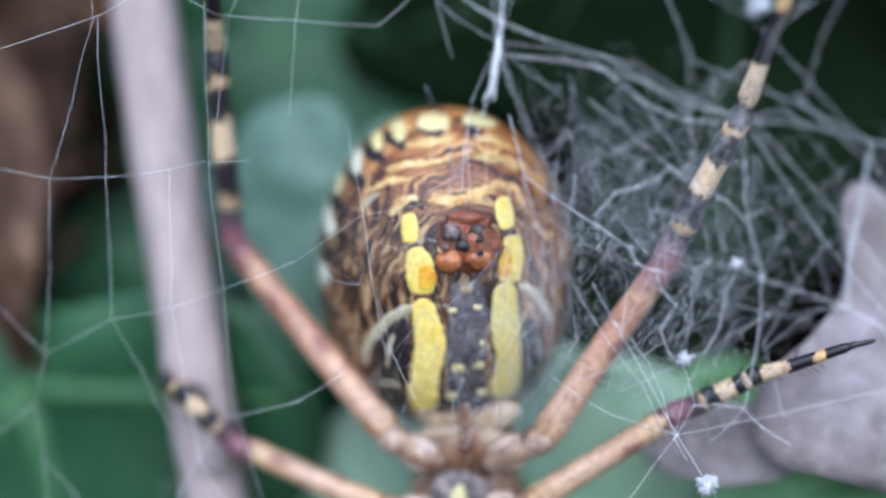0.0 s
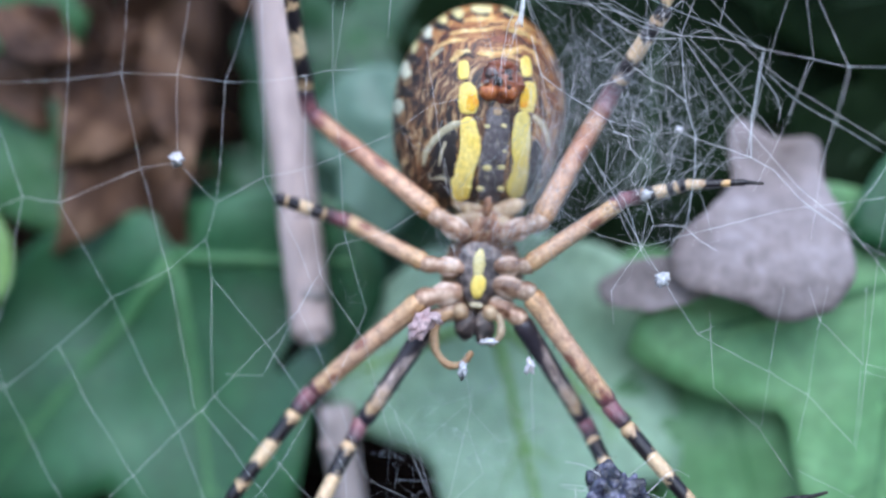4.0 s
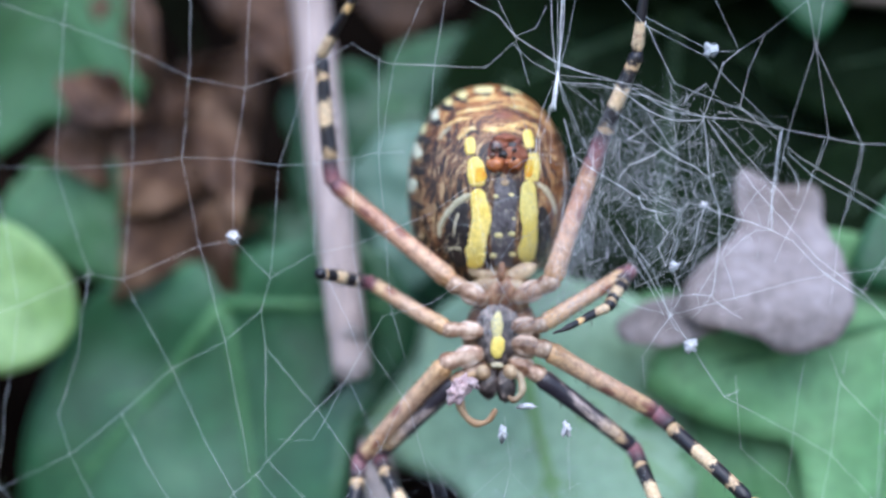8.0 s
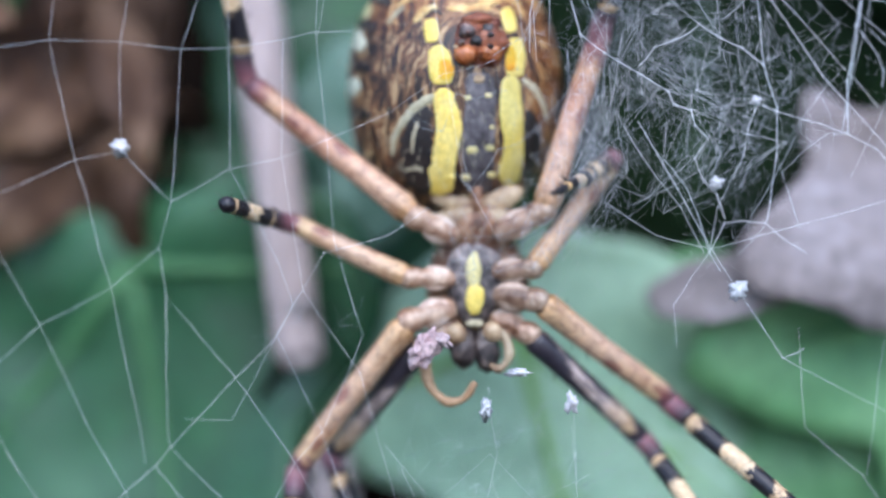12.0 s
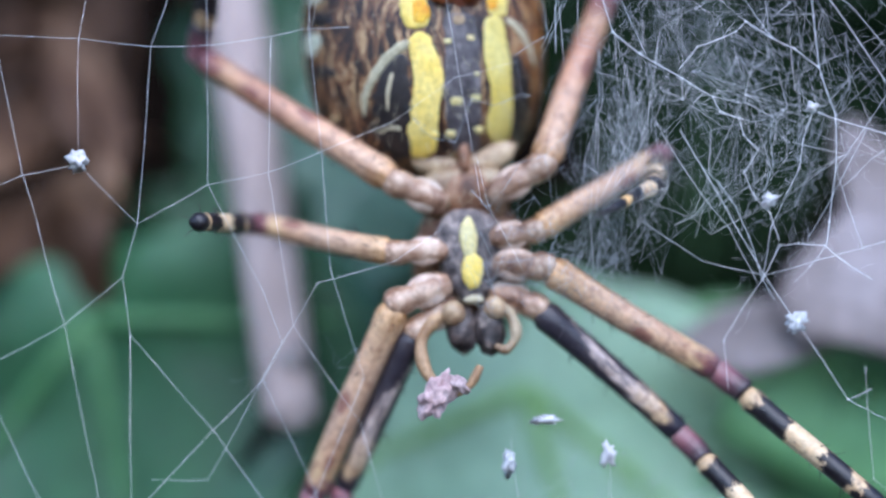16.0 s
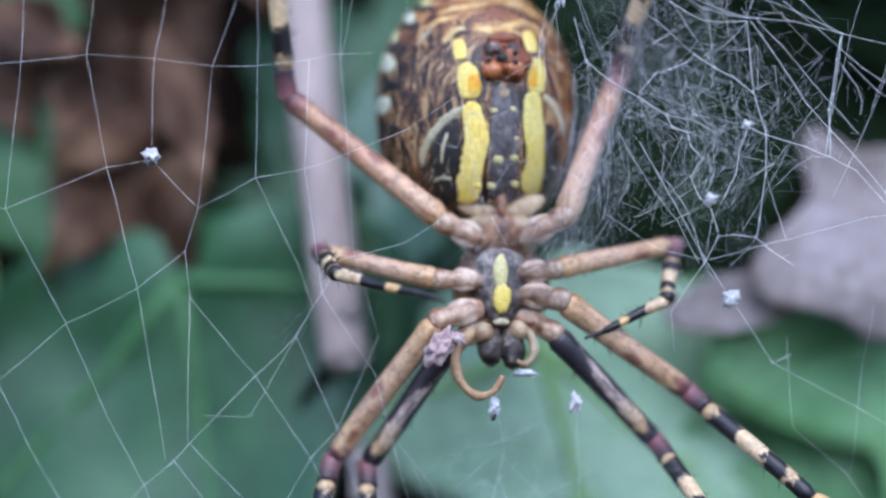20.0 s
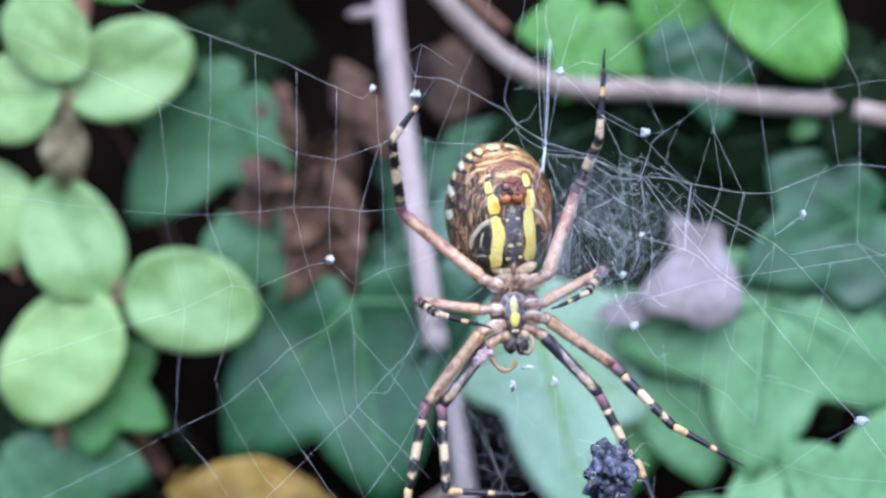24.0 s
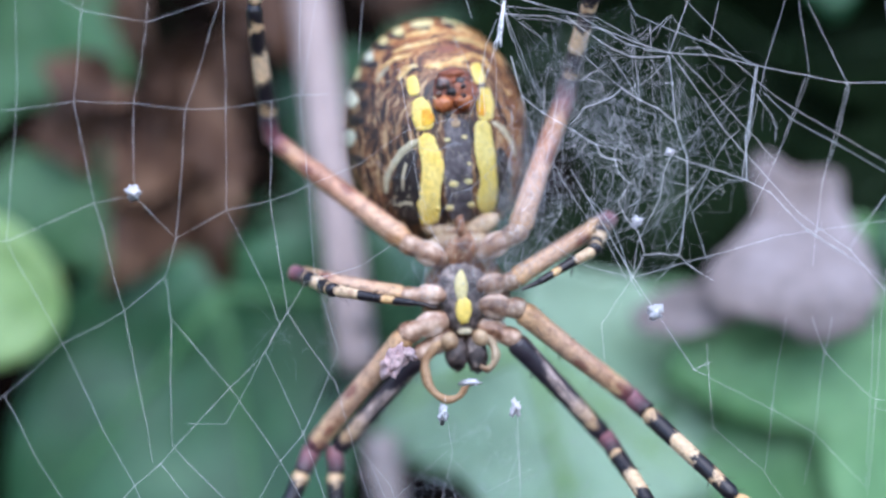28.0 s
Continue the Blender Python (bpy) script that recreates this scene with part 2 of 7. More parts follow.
    """A leaf at base (mm), size mm long; turn: degrees that its tip leans clockwise from straight up; tilt, fold: degrees about x and z."""
    rnd = random.Random(seed)
    n, rings = 72, 9
    off = rnd.random() * 50

    def lift(x, z):
        r2 = x * x + z * z
        return (cup * r2 - (0.06 if kind == "ivy" else 0.16) * abs(x) * (1 - abs(x)) + ({"pointed": 0.22, "lobed": 0.10, "ivy": 0.055}.get(kind, 0.09)) * noise.noise((x * 2 + off, z * 2, 0)) + (0.07 if kind == "pointed" else 0.025) * noise.noise((x * 6, z * 6, off))
                + sag * z * z)

    def rim(a):
        if kind == "ivy":
            return outline_ivy(a, lobes) * (1 + 0.03 * noise.noise((a * 3, off, 0)))
        if kind == "round":
            return 0.5 * (1 + 0.02 * noise.noise((a * 3, off, 0)))
        if kind == "lobed":
            horns = ((0.435, 0.16, 0.24), (-0.374, 0.24, 0.24), (0.03, 0.11, 0.3), (2.35, 0.11, 0.5), (3.1, 0.16, 0.6), (-2.05, 0.27, 0.50))
            r = 0.28 + 0.015 * noise.noise((a * 4, off, 1))
            for c, grow, w in horns:
                r += grow * math.exp(-(abs((a - c + math.pi) % (2 * math.pi) - math.pi) / w) ** 2)
            return r
        return 0.5 * (1 + 0.12 * noise.noise((a * 2.2, off, 0)) + 0.06 * noise.noise((a * 7, off, 1)))
    cz = 0.0 if kind == "ivy" else 0.5

    def spot(a, f):
        r = rim(a) * f
        x, z = math.sin(a) * r, math.cos(a) * r
        if kind != "ivy":
            x *= width
            z += cz
            if kind == "round":
                x *= 1.0 - 0.10 * (z - 0.5)
            if kind == "pointed":
                x *= 0.30 + 0.70 * math.sin(math.pi * min(1.0, max(0.0, z)))
        return x, z
    bm = bmesh.new()
    c = bm.verts.new((0, lift(0, cz) * size * MM, cz * size * MM))
    loops = []
    for k in range(1, rings + 1):
        f = k / rings
        ring = []
        for j in range(n):
            x, z = spot(2 * math.pi * j / n - math.pi, f)
            ring.append(bm.verts.new((x * size * MM, lift(x, z) * size * MM, z * size * MM)))
        loops.append(ring)
    for j in range(n):
        bm.faces.new((c, loops[0][(j + 1) % n], loops[0][j]))
    for a, b in zip(loops, loops[1:]):
        for j in range(n):
            bm.faces.new((a[j], a[(j + 1) % n], b[(j + 1) % n], b[j]))
    root = new(name)
    root.matrix_world = pose(*(Vector(base) * MM)) @ pose(0, 0, 0, tilt, 0, fold) @ pose(0, 0, 0, 0, turn, 0)
    tagged(root, label, category)
    blade = part("blade", bm, mat, root)
    so = blade.modifiers.new("thickness", "SOLIDIFY")
    so.thickness, so.offset = 0.00025, 1
    if vein_mat:
        veins = []
        if kind == "ivy":
            veins = [((0, 0), (math.sin(a) * r * 0.93, math.cos(a) * r * 0.93), 0.023) for a, r in ((0, 1.0), (lobes[0], lobes[1]), (-(lobes[4] if len(lobes) > 4 else lobes[0]), lobes[2]))]
            if len(lobes) < 6:
                veins += [((0, 0), (math.sin(a) * 0.36, math.cos(a) * 0.36), 0.014) for a in (2.0, -2.0)]
            for a, r in ((0, 1.0), (lobes[0], lobes[1]), (-(lobes[4] if len(lobes) > 4 else lobes[0]), lobes[2])):
                for f, s in ((0.35, 0.5), (0.35, -0.5), (0.62, 0.5), (0.62, -0.5)):
                    p = (math.sin(a) * r * f, math.cos(a) * r * f)
                    veins.append((p, (p[0] + math.sin(a + s * 1.4) * r * 0.24, p[1] + math.cos(a + s * 1.4) * r * 0.24), 0.009))
        else:
            veins = [((0, 0.14 if kind == "lobed" else 0), (0, 0.8 if kind == "lobed" else 0.95), 0.012)]
            for f in (0.2, 0.4, 0.6) if kind != "lobed" else (0.25,):
                for s in (1, -1):
                    veins.append(((0, f), (s * 0.36 * width, f + 0.22), 0.005))
        vb = bmesh.new()
        for (x0, z0), (x1, z1), w in veins:
            pts = []
            for k in range(8):
                f = k / 7
                x, z = x0 + (x1 - x0) * f, z0 + (z1 - z0) * f
                pts.append(Vector((x, lift(x, z) - 0.004, z)) * size * MM)
            tube(vb, pts, [w * size * MM * (1 - 0.75 * k / 7) for k in range(8)], 5)
        part("vein", vb, vein_mat, root, "pale raised leaf veins")
    if stalk:
        sb = bmesh.new()
        if kind == "round":
            L = stalk * size * MM
            way = [(0, 0, 0.02 * L), (0, L * 0.25, -L * 0.45), (L * 0.12, L * 0.7, -L)]
        else:
            # a long stalk runs back to the bank
            back = root.matrix_world.inverted()
            foot = Vector(base) * MM
            way = [Vector((0, 0, 0)), back @ (foot + Vector((0.0005, 0.010, 0.001))), back @ (foot + Vector((0.002, 0.030, -0.008))), back @ (foot + Vector((0.003, 0.062, -0.030)))]
        tube(sb, bend(way, 4), 0.010 * size * MM + 0.0002, 6)
        part("leaf_stalk", sb, M_STEM if kind == "round" else vein_mat or M_STEM, root)
    return root


IVY_LABEL = {
    M_IVY: "deep green ivy leaf with pale veins on the bank", M_IVY_WAN: "wide greyish green ivy leaf in open shade", M_IVY_PALE: "large pale green ivy leaf with yellowish veins",
    M_IVY_SHEEN: "ivy leaf behind the spider, pale sky sheen put into its green", M_IVY_SHADE_TONE: "dark green ivy leaf with shade put into its near-black colour", M_LEAFY: "bright yellowish green leaf among the ivy",
    M_FRESH: "fresh green ivy leaf among dry leaves and sticks", M_ROUND: "light green young leaf low among the ivy", M_LIME: "lime green young leaf above the web",
}
IVY = [
    # base, size, turn, tilt, fold, material, lobes, seed
    ((-18.1, 26.5, -6.2), 28.7, 169, -5, -6, M_IVY, (0.87, 0.97, 0.6, 0.45, 1.38, 0.7), 1),
    ((38.1, 28.0, -7.0), 23.8, 190, -11, 8, M_IVY_PALE, (1.15, 0.95, 1.0), 2),
    ((6.8, 27.0, -10.2), 28.5, 165, -6, 2, M_IVY_WAN, (1.42, 0.54, 0.66, 0.34, 0.62, 0.40, 0.42), 3),
    ((-8.8, 35.0, -1.8), 18.5, 175, -5, 0, M_IVY, (1.1, 0.9, 0.9), 20),
    ((6.7, 36.0, -2.0), 16.5, 185, -9, 0, M_IVY_SHADE_TONE, (1.1, 0.9, 0.9), 21),
    ((-34.6, 30.0, 21.1), 22.5, -139, -3, -8, M_FRESH, (0.94, 0.80, 0.62, 0.45, 1.35, 0.5, 0.50), 4),
    ((-33.1, 28.0, 4.5), 11.3, 145, -4, 0, M_FRESH, (1.0, 0.9, 0.8, 0.6, 1.0, 0.5, 0.6), 5),
    ((-5.5, 35.5, 12.1), 16.6, 160, -4, 5, M_IVY, (1.0, 0.8, 0.8), 6),
    ((43.0, 33.0, 16.4), 18.4, 195, 4, 10, M_IVY_SHADE_TONE, (1.1, 0.9, 0.9), 7),
    ((20.0, 34.0, 19.2), 27.0, 185, 5, 0, M_IVY_SHADE_TONE, (1.1, 0.9, 0.9), 8),
    ((-12.1, 33.5, -0.9), 11.3, 150, -5, 0, M_IVY, (1.1, 0.9, 0.9), 9),
    ((-57.0, 24.8, -26.6), 13.8, 165, -10, -5, M_FRESH, (1.1, 0.9, 0.9), 10),
    ((23.4, 29.5, -9.9), 22.4, 165, -12, 0, M_IVY_PALE, (1.1, 0.9, 0.9), 11),
    ((34.2, 21.9, -38.8), 13.2, 10, -10, 0, M_IVY_PALE, (1.2, 0.9, 0.9), 12),
    ((48.2, 22.7, -33.9), 15.0, 20, -10, 0, M_IVY_PALE, (1.2, 0.9, 0.9), 13),
    ((51.2, 30.0, -9.0), 18.6, 170, -10, 8, M_IVY, (1.1, 0.9, 0.9), 14),
    ((-62.9, 26.3, -16.9), 16.4, 190, -5, 0, M_IVY_SHADE_TONE, (1.1, 0.9, 0.9), 15),
    ((-33.8, 30.6, 31.2), 13.3, 170, -2, 0, M_IVY_SHADE_TONE, (1.1, 0.9, 0.9), 16),
    ((51.0, 27.7, 24.7), 14.5, 200, -5, 0, M_IVY_SHADE_TONE, (1.1, 0.9, 0.9), 17),
    ((14.6, 29.1, 30.8), 11.6, 200, -9, 0, M_LIME, (1.1, 0.9, 0.9), 18),
    ((-0.6, 28.0, 4.8), 11.0, 196, -6, 0, M_IVY_SHEEN, (1.1, 0.75, 0.7, 0.62, 1.1, 0.25, 0.55), 26),
    ((17.6, 30.0, -11.4), 22.0, 178, -10, 0, M_LEAFY, (1.1, 0.9, 0.9, 0.5, 1.1, 0.65), 27),
    ((-52.1, 23.0, -16.7), 11.2, 120, -7, 0, M_LEAFY, (1.1, 0.9, 0.9), 22),
    ((-65.1, 24.1, -28.7), 13.0, 150, -10, 0, M_FRESH, (1.1, 0.9, 0.9), 23),
    ((29.1, 26.3, 28.0), 12.8, 170, 0, 0, M_IVY, (1.1, 0.7, 0.7), 24),
    ((50.1, 29.0, 4.2), 18.5, -115, -5, 6, M_IVY, (1.0, 0.8, 0.7, 0.5, 1.0, 0.5), 28),
    ((37.4, 31.0, 5.2), 13.8, 160, 3, 0, M_IVY_SHADE_TONE, (1.1, 0.9, 0.9), 19),
]
for base, size, turn, tilt, fold, mat, lobes, seed in IVY:
    leaf("ivy_leaf", "ivy", base, size, turn, tilt, fold, mat, M_VEIN_PALE if mat == M_IVY_WAN else M_VEIN_SHADE_TONE if mat == M_IVY_SHADE_TONE else M_VEIN, IVY_LABEL[mat], "leaf", 0.03, seed, lobes)

ROUND_LABEL = "bright green oval leaf on a thin brown stem"
ROUND = [
    # base, size, turn, tilt, fold, width, seed
    ((-47.4, 20.5, -3.3), 18.1, 104, -5, 4, 0.75, 1),
    ((-50.4, 21.6, -5.3), 18.4, -28, -5, 6, 0.72, 2),
    ((-49.2, 21.2, -5.4), 19.7, 222, -11, 0, 0.8, 3),
    ((-54.6, 21.9, 21.2), 18.0, 62, -4, 8, 0.72, 4),
    ((-55.6, 21.6, 22.0), 15.1, 268, -6, -10, 0.8, 5),
    ((-64.0, 25.0, -0.9), 15.0, -20, -6, -10, 0.8, 6),
    ((-61.5, 21.9, 35.3), 14.0, 140, -6, -10, 0.8, 7),
]
for base, size, turn, tilt, fold, width, seed in ROUND:
    leaf("oval_leaf", "round", base, size, turn, tilt, fold, M_ROUND, M_ROUND_VEIN, ROUND_LABEL, "leaf", 0.10, seed + 40, width=width, stalk=0.12)
HANGING = [
    # base, size, turn, width, material, label, seed
    ((22.5, 28.0, 40.0), 22.0, 147, 0.70, M_LIME, "broad green leaf hanging behind the twig", 60),
    ((30.0, 25.0, 43.5), 25.5, 143, 0.56, M_LIME, "large lime green leaf hanging above the twig", 61),
    ((45.6, 28.5, 18.8), 6.0, 232, 0.55, M_LEAFY, "small yellowish green leaf beside the twig's end", 62),
    ((-53.1, 25.0, 36.5), 7.8, 97, 0.36, M_LIME, "small lime green leaf bud on the brown stem", 63),
]
for base, size, turn, width, mat, label, seed in HANGING:
    leaf("hanging_leaf", "round", base, size, turn, -6, 0, mat, M_ROUND_VEIN, label, "leaf", 0.1, seed, width=width, stalk=0.2)

# dry leaves
leaf("dead_leaf", "lobed", (28.2, 20.5, -10.4), 16.0, 0, -8, 4, M_MAUVE, M_MAUVE, "pale mauve-grey dead leaf caught before the ivy", "leaf", 0.2, 71, width=1.0, stalk=0.0)
leaf("dead_leaf", "ragged", (23.6, 21.5, -6.7), 8.9, 264, -12, -8, M_MAUVE, M_MAUVE, "mauve-grey curled dead leaf in the shade", "leaf", 0.2, 72, width=0.45, stalk=0.0)
DRY = [
    # base, size, turn, tilt, fold, width, seed
    ((-27.1, 25.2, -5.8), 22.1, 34, 2, 20, 0.42, 81), ((-22.9, 25.0, 9.8), 20.5, -34, 0, -20, 0.30, 82), ((-33.8, 25.4, 6.6), 15.6, 76, 5, 20, 0.72, 83), ((-25.5, 25.0, 9.4), 7.4, -62, 0, 25, 0.7, 96), ((-16.6, 25.6, 3.6), 17.5, 205, 4, -15, 0.40, 97),
    ((-27.6, 27.0, 0.8), 21.8, 36, -2, 20, 0.5, 84), ((-5.4, 35.0, 17.4), 13.0, 10, 0, 20, 0.9, 86),
    ((-14.5, 28.4, 15.0), 12.4, -20, 0, 15, 0.6, 88), 
    ((-12.7, 26.6, 12.8), 10.9, -18, 0, 15, 0.50, 92), ((-26.7, 25.5, 5.4), 7.9, -18, 2, -20, 0.34, 93), ((-17.2, 25.9, -0.5), 14.1, -8, -2, 20, 0.30, 94),
    ((-47.5, 25.5, -23.0), 9.2, 150, -4, 10, 0.3, 90), 
]
for base, size, turn, tilt, fold, width, seed in DRY:
    leaf("dry_leaf", "pointed", base, size, turn, tilt, fold, M_BROWN, M_BROWN, "curled brown dry leaf lying on the bank", "leaf", 0.45, seed, width=width, stalk=0.2)
leaf("withered_leaf", "pointed", (-54.8, 21.6, 20.0), 10.4, 185, -8, 15, M_WITHER, None, "small olive-brown withered leaf hanging on the brown stem", "leaf", 0.3, 95, width=0.6, stalk=0.1)
leaf("yellow_leaf", "pointed", (-42.2, 21.2, -31.0), 23.7, 96, -15, 0, M_YELLOW_LEAF, M_YELLOW_LEAF, "fallen yellow-brown leaf among the ivy", "leaf", 0.15, 91, width=0.5, stalk=0.1)


# ---- sticks ----
def stick(name, pts, r0, r1, mat, label, seed=0):
    bm = bmesh.new()
    run = bend([vec3(p) for p in pts], 8)
    m = len(run) - 1
    tube(bm, run, [(r0 + (r1 - r0) * i / m) * MM * (1 + 0.06 * noise.noise((i * 0.7, seed, 0))) for i in range(m + 1)], 14)
    for v in bm.verts:
        v.co += Vector((noise.noise(v.co * 900), noise.noise(v.co * 900 + Vector((9, 0, 0))), 0)) * 0.00008
    root = tagged(new(name), label, "stick")
    part("shaft", bm, mat, root)
    rs = random.Random(seed)
    for k in range(3):
        i = rs.randrange(2, m - 1)
        kb = lump("knot", (0, 0), r0 * 0.55, mat, seed + k, 0.3, (1, 1, 0.7), 2)
        bmesh.ops.translate(kb, vec=run[i] + Vector((rs.uniform(-0.7, 0.7), -0.6, 0)) * r0 * MM, verts=kb.verts)
        part("knot", kb, mat, root)
    eb = lump("broken_end", (0, 0), r1 * 0.9, mat, seed + 9, 0.5, (1, 1, 0.5), 3)
    bmesh.ops.translate(eb, vec=run[-1], verts=eb.verts)
    part("broken_end", eb, mat, root)
    return root


stick("dead_stick", [(-13.4, 31.6, 48.0), (-12.5, 28.7, 30.8), (-9.9, 25.4, 11.8), (-7.2, 22.4, -5.2), (-6.2, 21.3, -11.5)], 1.75, 1.55, M_STICK, "pale grey broken stick standing before the ivy", 1)
stick("dead_stick", [(-4.8, 24.0, -17.1), (-3.1, 24.0, -29.0), (-1.9, 24.0, -40.8)], 1.3, 1.5, M_STICK, "pale grey broken stick low before the ivy", 2)
stick("twig", [(-7.7, 27.0, 37.2), (2.6, 27.0, 26.5), (11.5, 27.0, 22.2), (24.6, 27.0, 21.5), (35.6, 27.0, 20.0), (45.7, 27.0, 19.1)], 1.3, 1.6, M_TWIG, "thin grey-brown twig crossing the ivy", 3)
stick("twig", [(-13.3, 27.0, -37.3), (-7.5, 27.0, -33.2), (-4.3, 27.0, -31.1)], 0.9, 0.8, M_TWIG, "short pale twig low before the ivy", 5)
stick("twig", [(48.8, 27.0, 18.5), (57.6, 27.0, 16.3), (74.0, 28.0, 12.5)], 1.3, 1.6, M_TWIG, "grey-brown end of a twig before the ivy", 7)
stick("twig", [(-12.6, 29.2, 33.1), (-15.2, 29.0, 32.8), (-17.6, 28.8, 32.5)], 0.9, 0.7, M_STICK, "short broken stub on the pale grey stick", 8)
stick("twig", [(-9.0, 33.0, 42.5), (-5.5, 33.0, 38.7), (-1.0, 33.0, 34.2), (2.9, 33.0, 30.6)], 0.7, 0.6, M_STEM, "thin brown twig in the shade above the spider", 9)
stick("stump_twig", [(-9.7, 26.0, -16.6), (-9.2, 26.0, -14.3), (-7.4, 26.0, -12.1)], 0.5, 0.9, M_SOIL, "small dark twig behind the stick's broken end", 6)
stick("stem", [(-53.1, 25.5, 37.2), (-55.5, 25.5, 21.6), (-55.2, 25.5, 12.5), (-56.9, 25.5, -0.2), (-58.0, 25.5, -18.4), (-56.2, 25.5, -41.1)], 1.1, 1.1, M_STEM, "thin brown stem of the oval-leaved shrub", 4)

# ---- the web ----
web = tagged(new("spider_web"), "white orb web hanging before the ivy", "spider web")
SWAY = [
    # seconds and drift of the web in the wind, mm
    (0.0, -0.08, 16.05, -0.40),
    (0.5, 0.10, 15.12, -0.35),
    (1.0, 0.42, 14.19, -0.29),
    (1.5, 0.77, 14.15, -0.21),
    (2.0, 0.95, 14.03, -0.20),
    (2.5, 1.02, 14.81, -0.16),
    (3.0, 0.96, 15.71, -0.19),
    (3.5, 1.54, 13.98, 0.54),
    (4.0, 0.85, 12.14, 0.67),
    (4.5, 1.39, 11.55, 0.08),
    (6.5, 1.59, 9.20, -1.47),
    (7.0, 2.15, 9.27, -1.63),
    (7.5, 2.19, 9.31, -1.90),
    (8.0, 1.98, 9.27, -1.77),
    (8.5, 1.86, 9.14, -1.11),
    (9.0, 1.76, 9.03, -0.46),
    (9.5, 1.36, 9.37, -0.50),
    (10.0, 1.13, 9.72, -0.18),
    (10.5, 1.01, 10.66, 0.05),
    (11.0, 0.30, 11.53, 0.01),
    (11.5, 0.55, 11.07, -0.03),
    (12.0, 0.71, 10.59, 0.17),
    (12.5, 0.54, 10.07, 0.18),
    (14.5, -0.12, 10.63, 0.83),
    (15.0, -0.03, 10.11, 0.63),
    (15.5, 0.14, 9.59, 0.68),
    (16.0, -0.08, 8.61, 0.28),
    (16.5, -0.32, 7.65, -0.32),
    (17.0, -0.71, 6.70, -0.76),
    (17.5, -1.19, 6.63, -0.94),
    (18.0, -1.35, 6.44, -0.66),
    (18.5, -1.14, 6.18, -0.01),
    (19.0, -1.63, 6.71, 0.02),
    (19.5, -1.61, 7.23, -0.60),
    (20.0, -1.74, 7.75, -0.89),
    (20.5, -1.73, 5.47, -0.98),
    (21.0, -1.28, 3.16, -0.94),
    (21.5, -0.37, 0.05, -0.40),
    (22.0, 0.74, -2.98, -0.35),
    (22.5, -0.03, -6.33, -1.07),
    (24.5, -0.46, -11.78, 0.94),
    (25.0, -0.72, -11.32, 0.76),
    (25.5, -1.48, -8.45, 0.63),
    (26.0, -2.19, -5.59, 0.21),
    (26.5, -3.94, -4.23, 1.34),
    (27.0, -3.80, -2.89, 1.18),
    (27.5, -4.31, -1.68, 1.48),
    (28.0, -3.09, -0.65, -0.29),
]


def thread(pts, r=0.04):
    """One silk thread through points of the web's plane (mm), sagging a little between them."""
    r *= 0.27 if r > 0.045 else 0.23
    run = []
    for (x0, z0), (x1, z1) in zip(pts, pts[1:]):
        for k in range(4):
            f = k / 4
            y = 0.5 * noise.noise((x0 * 0.3 + (x1 - x0) * f * 0.3, 0.0, z0 * 0.3 + (z1 - z0) * f * 0.3))
            run.append(vec3((x0 + (x1 - x0) * f, y, z0 + (z1 - z0) * f - 0.03 * 4 * f * (1 - f))))
    run.append(vec3((pts[-1][0], 0.5 * noise.noise((pts[-1][0] * 0.3, 0.0, pts[-1][1] * 0.3)), pts[-1][1])))
    bm = bmesh.new()
    tube(bm, run, r * MM, 5)
    for p in pts[1:-1]:
        c = vec3((p[0], 0.5 * noise.noise((p[0] * 0.3, 0.0, p[1] * 0.3)), p[1]))
        tube(bm, [c - Vector((0, 0, r * 3.4 * MM)), c, c + Vector((0, 0, r * 3.4 * MM))], [r * 0.8 * MM, r * 3.6 * MM, r * 0.8 * MM], 6)
    return part("thread", bm, M_SILK, web)


# spokes on the side of the dry leaves, running out to the shrub
SPOKES = [
    [(-64.0, 44.0), (-34.0, 28.0), (-27.4, 25.5), (-19.7, 22.6), (-15.9, 20.6), (-12.5, 19.1), (-11.1, 18.4), (-10.0, 19.6)],
    [(-65.0, 32.5), (-34.0, 18.6), (-27.0, 16.2), (-22.0, 14.3), (-18.6, 12.6), (-14.2, 11.7), (-9.1, 13.4), (-6.3, 15.0), (-3.7, 13.5)],
    [(-74.0, 11.5), (-40.6, 6.6), (-33.6, 6.0), (-28.8, 5.8), (-22.8, 6.1), (-19.0, 6.6), (-15.1, 6.5), (-11.6, 6.0), (-9.0, 6.1), (-6.7, 6.4), (-4.5, 6.9), (-2.3, 7.0)],
    [(-62.0, -14.0), (-40.0, -7.0), (-31.5, -4.6), (-26.1, -2.1), (-23.4, -2.5), (-17.6, 0.0), (-15.4, 0.4)],
    [(-14.8, 0.3), (-12.2, -2.3), (-8.9, -0.5), (-6.1, 0.1), (-3.8, 1.0), (-0.2, 2.5)],
    [(-71.0, -36.9), (-40.3, -22.2), (-34.1, -19.0), (-31.6, -17.7), (-27.3, -15.6), (-23.4, -12.5), (-19.6, -9.1), (-15.5, -7.0), (-12.9, -4.8)],
    [(-45.0, -48.0), (-28.0, -31.0), (-18.0, -21.5), (-14.7, -18.2), (-13.1, -16.8), (-12.3, -15.8), (-8.6, -11.9), (-6.3, -9.6), (-5.4, -7.9), (-3.8, -5.1), (-0.2, -4.1), (2.0, -2.6)],
    [(-20.0, -50.0), (-11.7, -26.1), (-8.8, -22.2), (-7.5, -20.4), (-5.3, -16.5), (-3.8, -14.8), (-1.6, -9.5)],
]
for run in SPOKES:
    thread(run, 0.04)
# the turns of the spiral, from spoke to spoke
